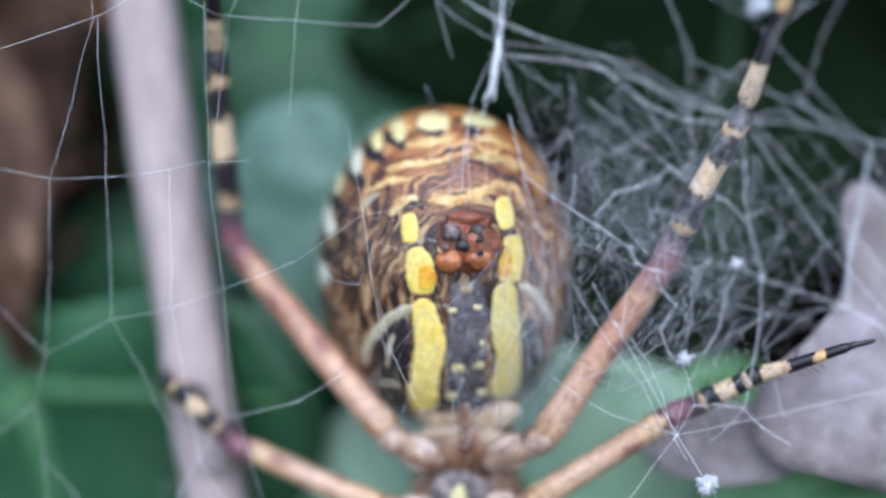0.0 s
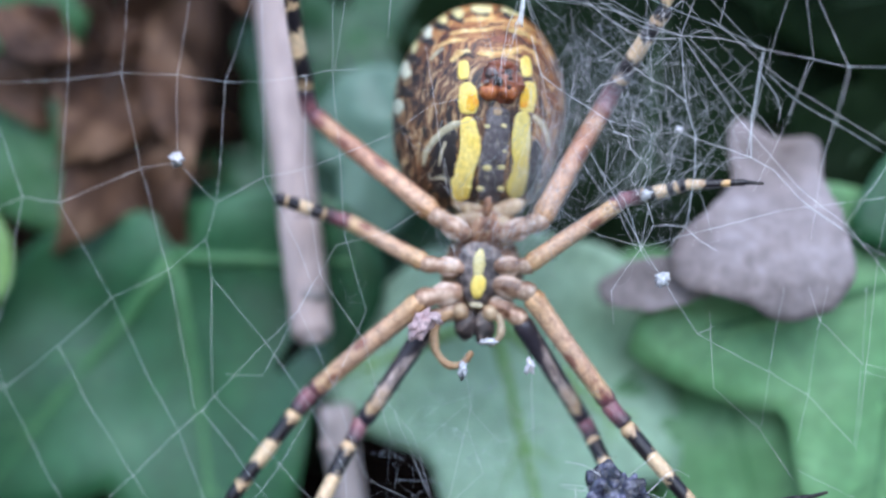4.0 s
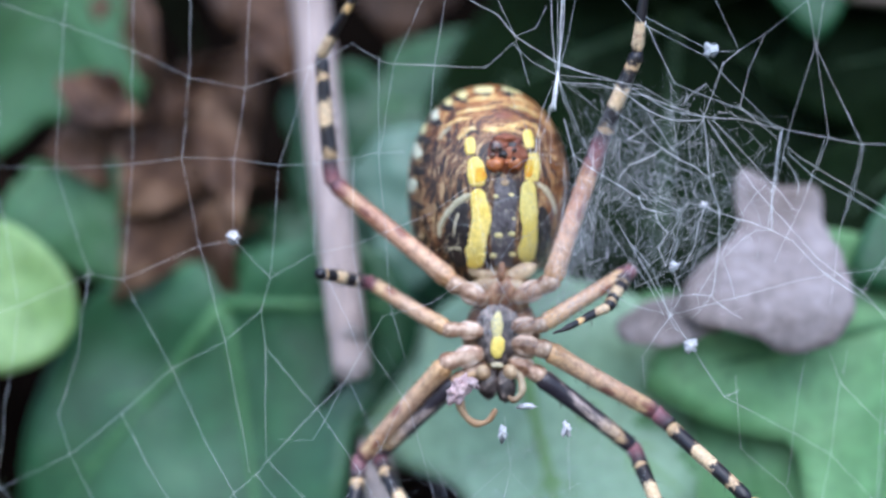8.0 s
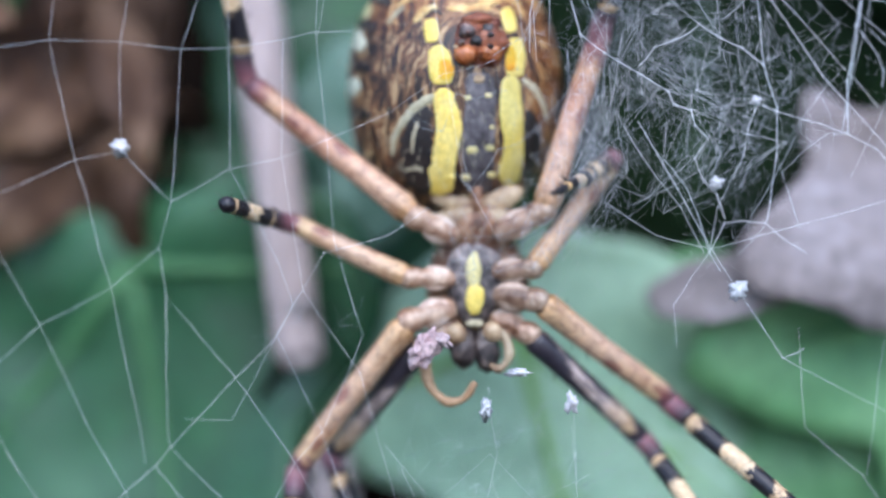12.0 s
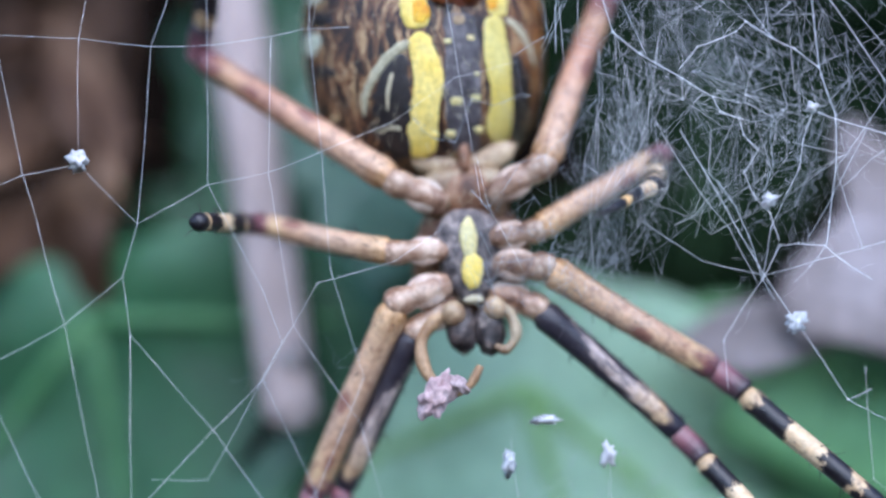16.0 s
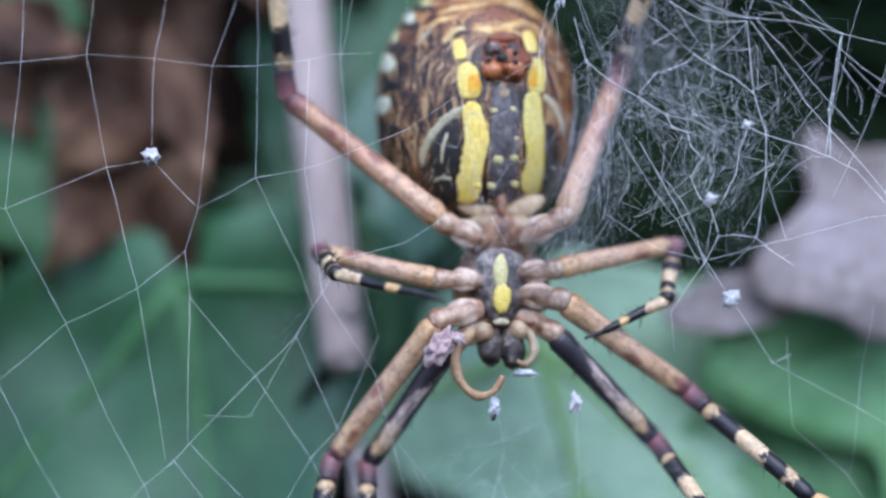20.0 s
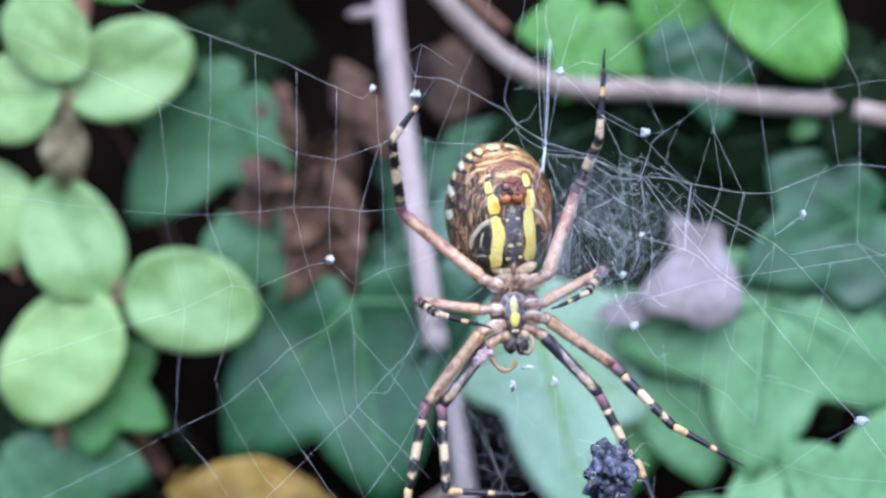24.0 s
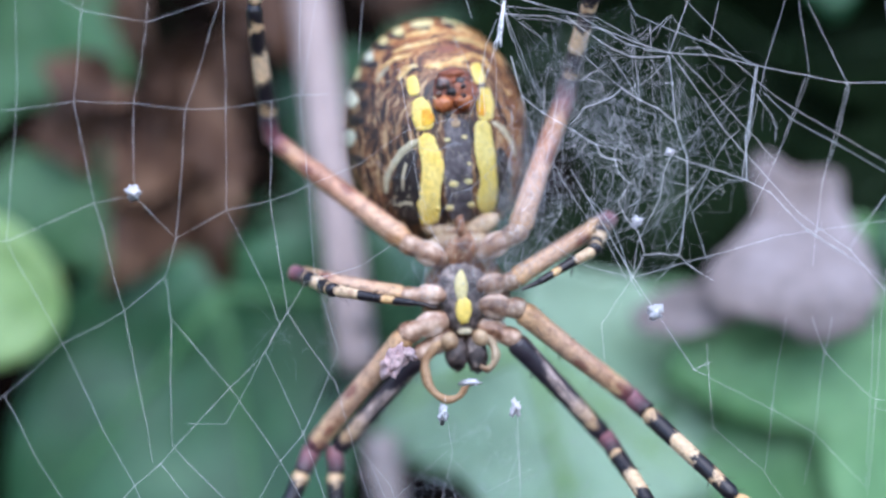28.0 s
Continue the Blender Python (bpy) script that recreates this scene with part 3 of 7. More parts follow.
TURNS = [
    [(-34.0, 18.6), (-33.2, 10.0), (-33.6, 6.0), (-31.5, -4.6), (-32.5, -12.0), (-32.9, -17.7), (-30.9, -20.3), (-28.4, -23.4), (-26.5, -26.8), (-25.5, -28.8)],
    [(-28.0, 25.7), (-28.2, 16.6), (-28.8, 5.8), (-26.1, -2.1), (-26.8, -8.0), (-28.2, -12.6), (-27.3, -15.6), (-25.0, -20.0), (-22.7, -24.0), (-21.3, -25.2)],
    [(-23.0, 23.9), (-22.9, 14.6), (-22.8, 6.1), (-23.4, -2.5), (-19.6, -9.1), (-17.0, -14.3), (-14.7, -18.2), (-11.7, -26.1)],
    [(-18.4, 22.0), (-18.6, 12.6), (-19.0, 6.6), (-17.6, 0.0), (-15.5, -7.0), (-13.6, -16.7)],
    [(-13.1, -16.8), (-11.1, -19.2), (-8.8, -22.2), (-6.6, -24.7)],
    [(-14.0, 19.9), (-14.2, 11.7), (-15.1, 6.5), (-15.0, 1.2)],
    [(-9.6, 18.9), (-9.4, 13.2), (-11.6, 6.0), (-12.2, -2.3), (-12.9, -4.8), (-12.5, -7.5), (-8.6, -11.9), (-5.3, -16.5), (-3.0, -20.6), (-2.4, -26.0)],
    [(-9.2, 13.3), (-9.0, 6.1), (-8.9, -0.5), (-6.3, -5.5), (-5.4, -7.9), (-6.3, -9.6), (-3.9, -14.6), (-2.5, -18.8), (-1.4, -21.1)],
    [(-12.5, -7.5), (-12.4, -15.7)],
    [(-12.3, -15.8), (-9.6, -18.4), (-7.5, -20.4), (-4.3, -23.9)],
    [(-23.4, -12.5), (-20.8, -17.1), (-18.0, -21.5), (-16.1, -24.3), (-13.2, -28.2)],
    [(-4.2, 14.0), (-4.2, 6.8), (-3.6, 1.0), (-3.2, -4.4), (-1.6, -9.5)],
    [(-6.0, 6.5), (-6.1, 0.1), (-4.9, -7.1), (-1.8, -11.6), (0.3, -18.8)],
]
for run in TURNS:
    thread(run, 0.038)

# the top, over the abdomen
thread([(-6.4, 23.2), (-5.2, 20.8), (-1.8, 20.4), (0.8, 19.1), (3.1, 17.7), (4.5, 17.0), (5.8, 15.4), (8.2, 13.8), (11.2, 12.5)], 0.05)
thread([(-4.5, 24.3), (-5.2, 20.8), (-5.5, 18.6)])
thread([(-6.4, 23.2), (-4.5, 24.3), (-0.9, 21.9)], 0.03)
thread([(-3.7, 13.5), (-0.2, 13.3), (3.6, 13.1), (5.5, 14.8)])
thread([(8.6, 60.3), (2.7, 26.8), (-0.1, 20.4), (-3.1, 13.4), (-4.1, 6.7)], 0.03)
thread([(0.8, 19.1), (-0.1, 13.3), (-0.4, 9.1)], 0.03)
thread([(11.8, 61.0), (6.7, 27.4), (5.1, 20.6), (4.5, 18.1), (5.8, 15.4), (6.9, 11.7)])
thread([(5.8, 15.4), (7.3, 15.9), (8.1, 17.5)])
thread([(8.2, 28.4), (8.3, 21.1), (8.5, 15.6), (8.8, 12.4)], 0.05)
thread([(9.3, 28.4), (8.9, 21.1), (8.9, 15.6), (8.9, 12.5)], 0.04)
thread([(10.7, 20.9), (9.6, 15.0), (8.9, 12.5)], 0.045)
thread([(9.0, 27.2), (10.6, 20.9), (12.5, 19.2), (15.2, 16.1), (19.7, 13.6), (24.5, 8.5)], 0.045)
thread([(12.6, 27.1), (10.6, 20.9), (13.1, 22.1), (15.3, 21.6), (18.0, 23.6), (23.6, 27.8), (46.9, 52.5)], 0.045)
thread([(15.3, 21.6), (19.2, 19.7), (20.9, 19.0), (21.9, 17.8)])
thread([(15.2, 16.7), (19.9, 14.1), (21.9, 14.2), (23.7, 15.3), (25.2, 16.5), (30.7, 20.9), (56.5, 43.0)])
thread([(13.8, 22.2), (17.4, 19.1), (19.8, 18.7), (21.9, 14.2)])
thread([(8.5, 12.0), (11.8, 11.8), (15.2, 10.9), (19.4, 9.4), (22.1, 9.2), (24.9, 8.5)], 0.05)
thread([(5.8, 15.4), (9.1, 13.2), (13.6, 11.9), (16.7, 10.0), (19.4, 9.4)], 0.05)
thread([(15.2, 16.4), (17.3, 11.8), (22.1, 9.9), (24.9, 8.5)], 0.05)
thread([(19.4, 9.4), (20.8, 13.3), (21.9, 14.2)], 0.05)
thread([(21.9, 9.9), (22.6, 12.9), (23.7, 15.3)], 0.04)
thread([(8.5, 11.6), (7.8, 10.0), (7.4, 7.8), (7.4, 5.7)], 0.05)
thread([(3.9, -1.5), (3.3, 2.1), (2.7, 5.7), (2.2, 8.6)], 0.03)
thread([(5.6, -4.1), (4.2, -1.5), (3.6, 1.0)], 0.03)
thread([(-0.2, 2.5), (2.7, 4.6), (5.6, 5.3)], 0.025)

# a bright bundle of strands that fans out over the abdomen
strand = random.Random(21)
for k in range(16):
    upper = [((9.6, 24.6), 0.30), ((9.2, 16.3), 0.16)] if k < 4 else []
    lower = [((8.1, 8.6), 0.55), ((7.6, 5.6), 1.0)] if k % 4 == 0 else []
    thread([(x + strand.uniform(-w, w), z + strand.uniform(-w, w) * 0.5) for (x, z), w in upper + [((8.95, 12.7), 0.07), ((8.75, 11.2), 0.16), ((8.5, 9.9), 0.30)] + lower], 0.035 if lower else 0.06)
for end in ((9.5, 10.2), (10.3, 8.3), (11.7, 5.6), (11.3, 10.5)):
    thread([(8.9, 12.5), ((8.9 + end[0]) / 2, (12.5 + end[1]) / 2 - 0.2), end], 0.04)
thread([(8.9, 12.5), (7.0, 13.5), (5.6, 14.9)], 0.04)
thread([(8.9, 12.5), (11.9, 12.2), (14.8, 11.7), (17.6, 10.1)], 0.04)

# the open side
thread([(24.9, 8.5), (28.2, 7.9), (30.5, 7.4), (33.5, 7.4), (40.8, 10.3), (43.1, 10.4), (48.4, 9.7)], 0.05)
thread([(21.1, 28.1), (22.0, 24.4), (22.7, 20.7), (26.2, 19.0), (29.4, 17.7)])
thread([(42.2, 58.5), (29.3, 27.0), (28.2, 20.1), (27.3, 14.3), (30.5, 7.4), (28.9, 1.0), (28.3, -4.1)], 0.035)
thread([(22.3, 65.0), (22.2, 31.0), (24.6, 24.4), (26.4, 19.5), (27.3, 14.3), (28.2, 7.9), (26.8, 4.3), (24.4, -1.0)], 0.035)
thread([(27.3, 14.7), (25.4, 8.5), (24.4, 3.8)], 0.035)
thread([(29.1, 25.5), (31.0, 22.3), (32.2, 18.2), (33.5, 7.4), (33.9, 2.0), (30.6, -3.1)], 0.035)
thread([(40.7, 24.0), (41.7, 21.6), (43.0, 19.0), (43.0, 10.5), (42.7, 1.8), (45.9, -1.9), (50.5, -7.2), (79.8, -24.5)], 0.035)
thread([(38.9, 20.5), (39.5, 18.5), (40.8, 10.3)], 0.035)
thread([(34.5, 17.4), (39.5, 18.5), (44.1, 19.3), (48.4, 19.7)], 0.035)
thread([(39.5, 10.4), (38.5, 9.1), (36.9, 5.2)], 0.035)
thread([(36.9, 5.0), (35.5, 4.0), (33.9, 2.8)], 0.08)
thread([(35.2, 0.6), (39.4, 1.3), (42.7, 1.8), (45.9, 0.2), (52.2, -2.9), (85.0, -11.7)], 0.035)
thread([(21.5, 10.5), (26.1, 6.5), (33.7, 1.9), (35.6, 0.3), (39.8, -4.3), (43.9, -9.9)], 0.045)
thread([(24.9, 8.5), (24.5, 5.0), (23.9, 1.4)], 0.06)
thread([(19.1, 10.0), (22.9, 4.4), (27.4, -0.7), (30.6, -3.1), (32.6, -5.5), (38.9, -13.4), (42.8, -17.7), (45.8, -21.9)], 0.05)
thread([(27.8, -1.8), (32.8, -5.0), (38.5, -6.3), (41.9, -8.1), (45.9, -12.2)], 0.04)
thread([(33.9, 2.0), (32.7, -4.8), (32.1, -12.9), (31.5, -18.2)], 0.03)
thread([(40.0, -0.0), (38.2, -6.4), (37.2, -10.3)], 0.03)
thread([(43.9, -4.9), (42.0, -8.1), (39.9, -12.1)], 0.03)
thread([(31.9, -12.9), (35.7, -13.7), (39.1, -15.0), (43.5, -15.8)], 0.03)
thread([(13.2, 2.0), (15.3, -1.6), (17.1, -4.8), (18.4, -6.8), (20.9, -10.6), (22.0, -10.1)], 0.055)
thread([(17.1, -4.8), (16.0, -6.4), (15.1, -7.8), (15.3, -10.1)], 0.045)
thread([(11.4, -2.3), (14.2, -4.1), (17.1, -4.8), (19.6, -4.1), (26.3, -2.2), (60.0, 2.6)], 0.045)
thread([(21.7, -9.0), (21.8, -10.8), (22.1, -14.3), (25.1, -16.8), (27.5, -20.3)], 0.035)
thread([(20.9, -10.6), (23.4, -11.9), (25.8, -13.1), (28.3, -14.5), (31.4, -17.8)], 0.035)
thread([(26.6, -7.3), (26.1, -10.1), (25.7, -13.3), (25.3, -16.8)], 0.03)
thread([(28.2, -7.3), (29.0, -9.5), (31.8, -12.3), (34.5, -12.9)], 0.035)
thread([(29.5, -7.3), (28.9, -10.1), (28.3, -14.5), (27.7, -17.8)], 0.03)
thread([(32.0, -7.2), (31.8, -12.3), (31.4, -17.8)], 0.03)
thread([(27.8, -19.7), (32.6, -21.8), (39.2, -23.7), (45.8, -24.3)], 0.03)
thread([(23.6, -25.5), (32.6, -24.3), (38.7, -20.0), (42.8, -17.7)], 0.03)

# below the head
thread([(5.2, -12.3), (5.3, -13.7), (5.7, -15.9), (4.9, -19.5), (3.4, -26.3), (-1.3, -60.0)], 0.03)
thread([(9.6, -12.3), (9.8, -13.7), (10.0, -17.6)], 0.03)
thread([(2.1, -18.8), (5.3, -15.9), (7.8, -18.4), (10.7, -16.9)], 0.025)
thread([(-11.5, -14.2), (-8.8, -14.2), (-6.2, -9.3), (-5.5, -8.1)], 0.03)
thread([(0.5, -16.8), (3.5, -23.5), (7.1, -29.1), (10.9, -35.0), (23.8, -66.5)], 0.03)
thread([(-1.4, -21.1), (3.5, -23.5), (6.6, -20.5), (5.4, -17.4)], 0.03)
thread([(-17.2, -63.9), (-2.9, -33.0), (1.0, -27.2), (3.5, -23.5), (1.7, -18.0), (-0.4, -15.5)], 0.03)
thread([(-12.5, -66.8), (-0.3, -35.1), (3.4, -29.1), (5.3, -26.0), (8.7, -24.2)], 0.03)
thread([(9.7, -14.3), (10.0, -18.0), (10.1, -23.0), (10.2, -30.0), (13.8, -63.8)], 0.02)
thread([(20.6, -23.6), (20.2, -27.9), (21.7, -30.4)], 0.03)


def fuzz(bm, rnd, cx, cz, rx, rz, count, rmin, rmax, reach, dy):
    """Fine silk criss-crossing an oval patch of the web."""
    for _ in range(count):
        a, q = rnd.random() * 6.283, math.sqrt(rnd.random())
        x, z = cx + rx * q * math.cos(a), cz + rz * q * math.sin(a)
        d, n = rnd.random() * 6.283, reach * (0.4 + rnd.random())
        kx, kz = rnd.uniform(-0.35, 0.35) * n, rnd.uniform(-0.35, 0.35) * n
        y0, y1 = rnd.uniform(-dy, dy), rnd.uniform(-dy, dy)
        pts = [(x, y0, z), (x + math.cos(d) * n * 0.5 + kx, (y0 + y1) / 2, z + math.sin(d) * n * 0.5 + kz), (x + math.cos(d) * n, y1, z + math.sin(d) * n)]
        tube(bm, bend([vec3(p) for p in pts], 3), rnd.uniform(rmin, rmax) * MM, 4)


def net(bm, rnd, cx, cz, rx, rz, nodes, links, rmin, rmax, dy):
    """A tangle: knots strewn over an oval patch, each tied to its nearest ones."""
    pts = []
    for _ in range(nodes):
        a, q = rnd.random() * 6.283, math.sqrt(rnd.random())
        pts.append(Vector((cx + rx * q * math.cos(a), rnd.uniform(-dy, dy), cz + rz * q * math.sin(a))))
    for p in pts:
        for q in sorted(pts, key=lambda o: (o - p).length)[1:links + 1]:
            m = (p + q) / 2 + Vector((rnd.uniform(-1, 1), rnd.uniform(-1, 1), rnd.uniform(-1, 1))) * 0.05 * (p - q).length
            w = rnd.uniform(rmin, rmax)
            tube(bm, [vec3(p), vec3(m), vec3(q)], [w * 1.7 * MM, w * MM, w * 1.7 * MM], 4)


def span(bm, rnd, cx, cz, rx, rz, nodes, links, near, far, rmin, rmax, dy):
    """Knots strewn over an oval patch, tied by taut strands to others that lie between near and far."""
    pts = []
    for _ in range(nodes):
        pts.append(Vector((cx + rx * max(-1.9, min(1.9, rnd.gauss(0, 0.85))), rnd.uniform(-dy, dy), cz + rz * max(-1.7, min(1.7, rnd.gauss(0, 0.85))))))
    for p in pts:
        for q in rnd.sample([o for o in pts if near < (o - p).length < far] + [p] * links, links):
            if q is p:
                continue
            m = (p + q) / 2 + Vector((0, 0, -0.03 * (p - q).length)) + Vector((rnd.uniform(-1, 1), 0, rnd.uniform(-1, 1))) * 0.03 * (p - q).length
            w = rnd.uniform(rmin, rmax)
            tube(bm, [vec3(p), vec3(m), vec3(q)], [w * 1.6 * MM, w * MM, w * 1.6 * MM], 4)


# the strong strands of the tangle beside the abdomen
KNOT, FORK = (19.4, 9.2), (24.8, 8.3)
STRANDS = [
    ([(12.9, 11.8), (13.9, 11.0), (15.0, 10.2), (15.8, 9.7), (17.1, 9.2), KNOT], 0.05),
    ([KNOT, (19.6, 7.4), (19.8, 5.0), (20.5, 2.7), (20.5, 0.2), (20.2, -2.3), (20.0, -3.4)], 0.06),
    ([(9.4, 9.3), (10.1, 6.7), (11.4, 5.7), (13.4, 4.5), (14.8, 3.6), (15.1, 2.9), (16.0, 2.6), (16.2, 1.8), (16.9, 1.1)], 0.065),
    ([(13.2, 4.9), (14.1, 6.0), (15.0, 6.3), (15.9, 6.7), (16.4, 7.2), (17.6, 6.4), (18.7, 5.9), (19.8, 5.0)], 0.055),
    ([FORK, (24.6, 7.0), (24.4, 5.0), (24.2, 4.1), (24.2, 2.9), (24.2, 1.3)], 0.075),
    ([(24.8, 6.8), (25.8, 5.4), (26.1, 4.6), (26.0, 3.8)], 0.05),
    ([(19.5, 3.0), (20.5, 2.5), (22.8, 1.8), (24.2, 1.3), (25.7, 0.5), (27.7, -1.6), (30.4, -3.4)], 0.055),
    ([(20.0, 9.2), (21.4, 7.7), (23.5, 5.4), (24.9, 3.9), (25.8, 2.7)], 0.04),
    ([(15.0, 10.2), (16.4, 8.3), (17.6, 6.4)], 0.04),
    ([(12.8, 10.1), (14.4, 8.9), (16.4, 7.2)], 0.035),
    ([(19.5, 3.0), (19.0, 1.6), (18.8, 0.2), (18.2, -1.0)], 0.045),
    ([(14.8, 3.6), (16.4, 3.3), (17.6, 2.7), (18.2, 3.1)], 0.035),
    ([(17.6, 2.7), (17.5, 1.7), (17.6, 0.4), (17.1, -0.9)], 0.035),
    ([(12.1, 2.4), (12.8, 1.1), (14.2, -1.0), (15.5, -2.6), (16.7, -5.0)], 0.04),
    ([(17.6, -6.0), (17.0, -5.0), (16.4, -3.0), (15.8, -1.6), (15.0, -0.5), (14.1, 0.4)], 0.045),
    ([(17.0, -5.0), (17.8, -3.4), (18.7, -3.3), (19.9, -3.4), (20.8, -4.2), (22.1, -5.0)], 0.045),
    ([(20.0, -3.4), (19.2, -4.4), (18.5, -5.1)], 0.035),
    ([(24.2, 1.3), (23.1, 1.3), (22.1, 0.6), (20.8, -0.7), (20.5, 0.2)], 0.035),
    ([(21.9, 2.0), (21.0, 0.2), (20.1, -1.6), (19.2, -3.0)], 0.035),
    ([(20.8, -0.7), (21.3, -2.3), (21.7, -3.7)], 0.035),
    ([(20.5, 0.2), (22.1, 2.5), (23.1, 3.9), (23.8, 4.5)], 0.035),
    ([(16.9, 1.1), (16.2, 0.0), (16.6, -1.0), (17.4, -1.9), (17.8, -3.2)], 0.045),
    ([(18.2, -1.0), (17.4, -2.6), (17.0, -5.0)], 0.04),
    ([(21.9, 9.1), (21.4, 9.7), (20.5, 9.7), (19.8, 9.3)], 0.04),
    ([KNOT, (18.5, 8.1), (17.6, 7.4)], 0.04),
    ([(30.6, 7.2), (29.5, 9.6)], 0.035), ([(30.6, 7.2), (29.8, 3.7), (29.3, 2.3)], 0.035), ([(27.9, 7.7), (27.0, 5.2), (26.6, 4.1)], 0.035),
    ([(25.3, 6.8), (27.0, 5.2), (29.6, 3.7), (32.8, 1.8)], 0.045),
    ([(30.4, -3.2), (31.5, -1.4), (32.8, 0.3)], 0.03),
]
for pts, w in STRANDS:
    thread(pts, w * 1.1)


def wisps(bm, rnd, run, count, spread, reach, rmin, rmax):
    """Curly fibres that cling to a strand and trail off from it."""
    for _ in range(count):
        k = rnd.randrange(len(run) - 1)
        f = rnd.random()
        (x0, z0), (x1, z1) = run[k], run[k + 1]
        p = Vector((x0 + (x1 - x0) * f + rnd.gauss(0, spread), rnd.uniform(-0.5, 0.5), z0 + (z1 - z0) * f + rnd.gauss(0, spread)))
        a = math.atan2(z1 - z0, x1 - x0) + rnd.gauss(0, 0.9) + (math.pi if rnd.random() < 0.5 else 0)
        turn, pts = rnd.gauss(0, 0.5), [p]
        for _step in range(4):
            a += turn + rnd.gauss(0, 0.35)
            p = p + Vector((math.cos(a), rnd.uniform(-0.2, 0.2), math.sin(a))) * reach * rnd.uniform(0.15, 0.4)
            pts.append(p)
        tube(bm, bend([vec3(q) for q in pts], 2), rnd.uniform(rmin, rmax) * MM, 4)


rnd = random.Random(5)
bm = bmesh.new()
for pts, w in STRANDS[:25]:
    wisps(bm, rnd, pts, int(3 + 1.6 * len(pts)), 0.07, 0.9, 0.0009, 0.0020)
for cx, cz, rx, rz, count in ((13.5, 7.0, 3.4, 3.2, 60), (17.5, 4.0, 4.0, 4.6, 60), (21.0, 4.5, 3.2, 4.0, 36), (15.0, -1.0, 3.0, 3.6, 30), (18.5, -3.0, 3.0, 2.4, 20)):
    # fibres strewn between the strands
    for _ in range(count):
        x, z = cx + rx * rnd.gauss(0, 0.55), cz + rz * rnd.gauss(0, 0.55)
        wisps(bm, rnd, [(x, z), (x + rnd.gauss(0, 0.5), z - 1.0)], 1, 0.1, 1.7, 0.0007, 0.0016)
span(bm, rnd, 16.0, 4.0, 4.2, 4.6, 46, 2, 2.5, 8.0, 0.0022, 0.0042, 0.5)
span(bm, rnd, 11.5, 2.0, 1.8, 4.4, 26, 2, 2.5, 7.0, 0.0018, 0.0034, 0.5)
tagged(part("fuzz", bm, M_SILK, web, "curly fuzz of silk clinging to the tangle"), kind="stuff")
bm = bmesh.new()
net(bm, rnd, 14.0, 7.0, 4.2, 4.8, 90, 3, 0.0012, 0.0028, 0.5)
span(bm, rnd, 13.6, 6.8, 3.0, 3.4, 85, 2, 2.6, 8.0, 0.0008, 0.0020, 0.7)
net(bm, rnd, 18.6, 2.4, 5.2, 7.2, 40, 3, 0.0012, 0.0028, 0.5)
span(bm, rnd, 18.0, 3.0, 3.6, 4.4, 34, 2, 2.6, 8.0, 0.0008, 0.0020, 0.7)
span(bm, rnd, 17.2, 3.2, 4.0, 4.4, 40, 2, 2.0, 7.0, 0.0022, 0.0044, 0.5)
net(bm, rnd, 22.0, 5.5, 3.0, 3.2, 60, 3, 0.0008, 0.0019, 0.4)
span(bm, rnd, 16.5, 3.5, 4.6, 5.2, 56, 2, 1.5, 5.5, 0.0012, 0.0028, 0.4)
tagged(part("tangle", bm, M_GAUZE, web, "dense white tangle of fine silk"), kind="stuff")
bm = bmesh.new()
fuzz(bm, rnd, -4.9, -8.8, 2.0, 1.6, 24, 0.002, 0.004, 1.6, 0.6)
span(bm, rnd, 7.8, -15.9, 6.0, 3.0, 28, 3, 2.0, 6.0, 0.001, 0.0022, 0.4)
net(bm, rnd, 10.7, 21.1, 6.0, 3.5, 24, 3, 0.003, 0.009, 0.8)
span(bm, rnd, 3.5, -21.7, 4.0, 4.5, 44, 3, 1.5, 5.0, 0.0016, 0.004, 0.5)
tagged(part("loose_silk", bm, M_GAUZE, web, "faint loose silk round the hub"), kind="stuff")
bm = bmesh.new()
span(bm, rnd, 10.6, 0.4, 1.7, 3.8, 110, 2, 2.4, 8.0, 0.0009, 0.0020, 0.7)
span(bm, rnd, 9.5, 0.0, 2.0, 4.6, 70, 2, 1.5, 6.0, 0.0010, 0.0024, 0.5)
net(bm, rnd, 9.0, -17.5, 7.0, 4.5, 240, 3, 0.0009, 0.0018, 0.5)
tagged(part("veil", bm, M_GAUZE, web, "thin veil of silk beside the hub"), kind="stuff")
bm = bmesh.new()
net(bm, rnd, 5.0, 2.0, 5.0, 9.0, 30, 2, 0.003, 0.007, 0.3)
span(bm, rnd, 5.5, -4.5, 3.4, 2.0, 34, 3, 0.8, 4.0, 0.0015, 0.004, 0.3)
tagged(part("hub_silk", bm, M_GAUZE, web, "thin silk over the hub"), kind="stuff")


# ---- specks of lint and the wrapped prey, caught in the web ----
CAUGHT = []


def speck(at, size, seed, stretch=(1, 0.7, 1)):
    root = new("lint_speck")
    size *= 1.1
    part("tuft", lump("tuft", at, size * 0.85, M_LINT, seed, 1.1, stretch), M_LINT, root)
    fb = bmesh.new()
    fuzz(fb, random.Random(seed), 0, 0, size * 0.7, size * 0.7, 12, 0.010, 0.020, size * 0.6, size * 0.4)
    part("fibre", fb, M_LINT, root)
    tagged(root, "small white tuft of lint stuck on the web", "lint", "lint on the web")
    CAUGHT.append((root, at))


speck((-15.0, 0.65), 0.42, 1)
speck((5.1, -13.4), 0.34, 2, (0.8, 0.7, 1.5))
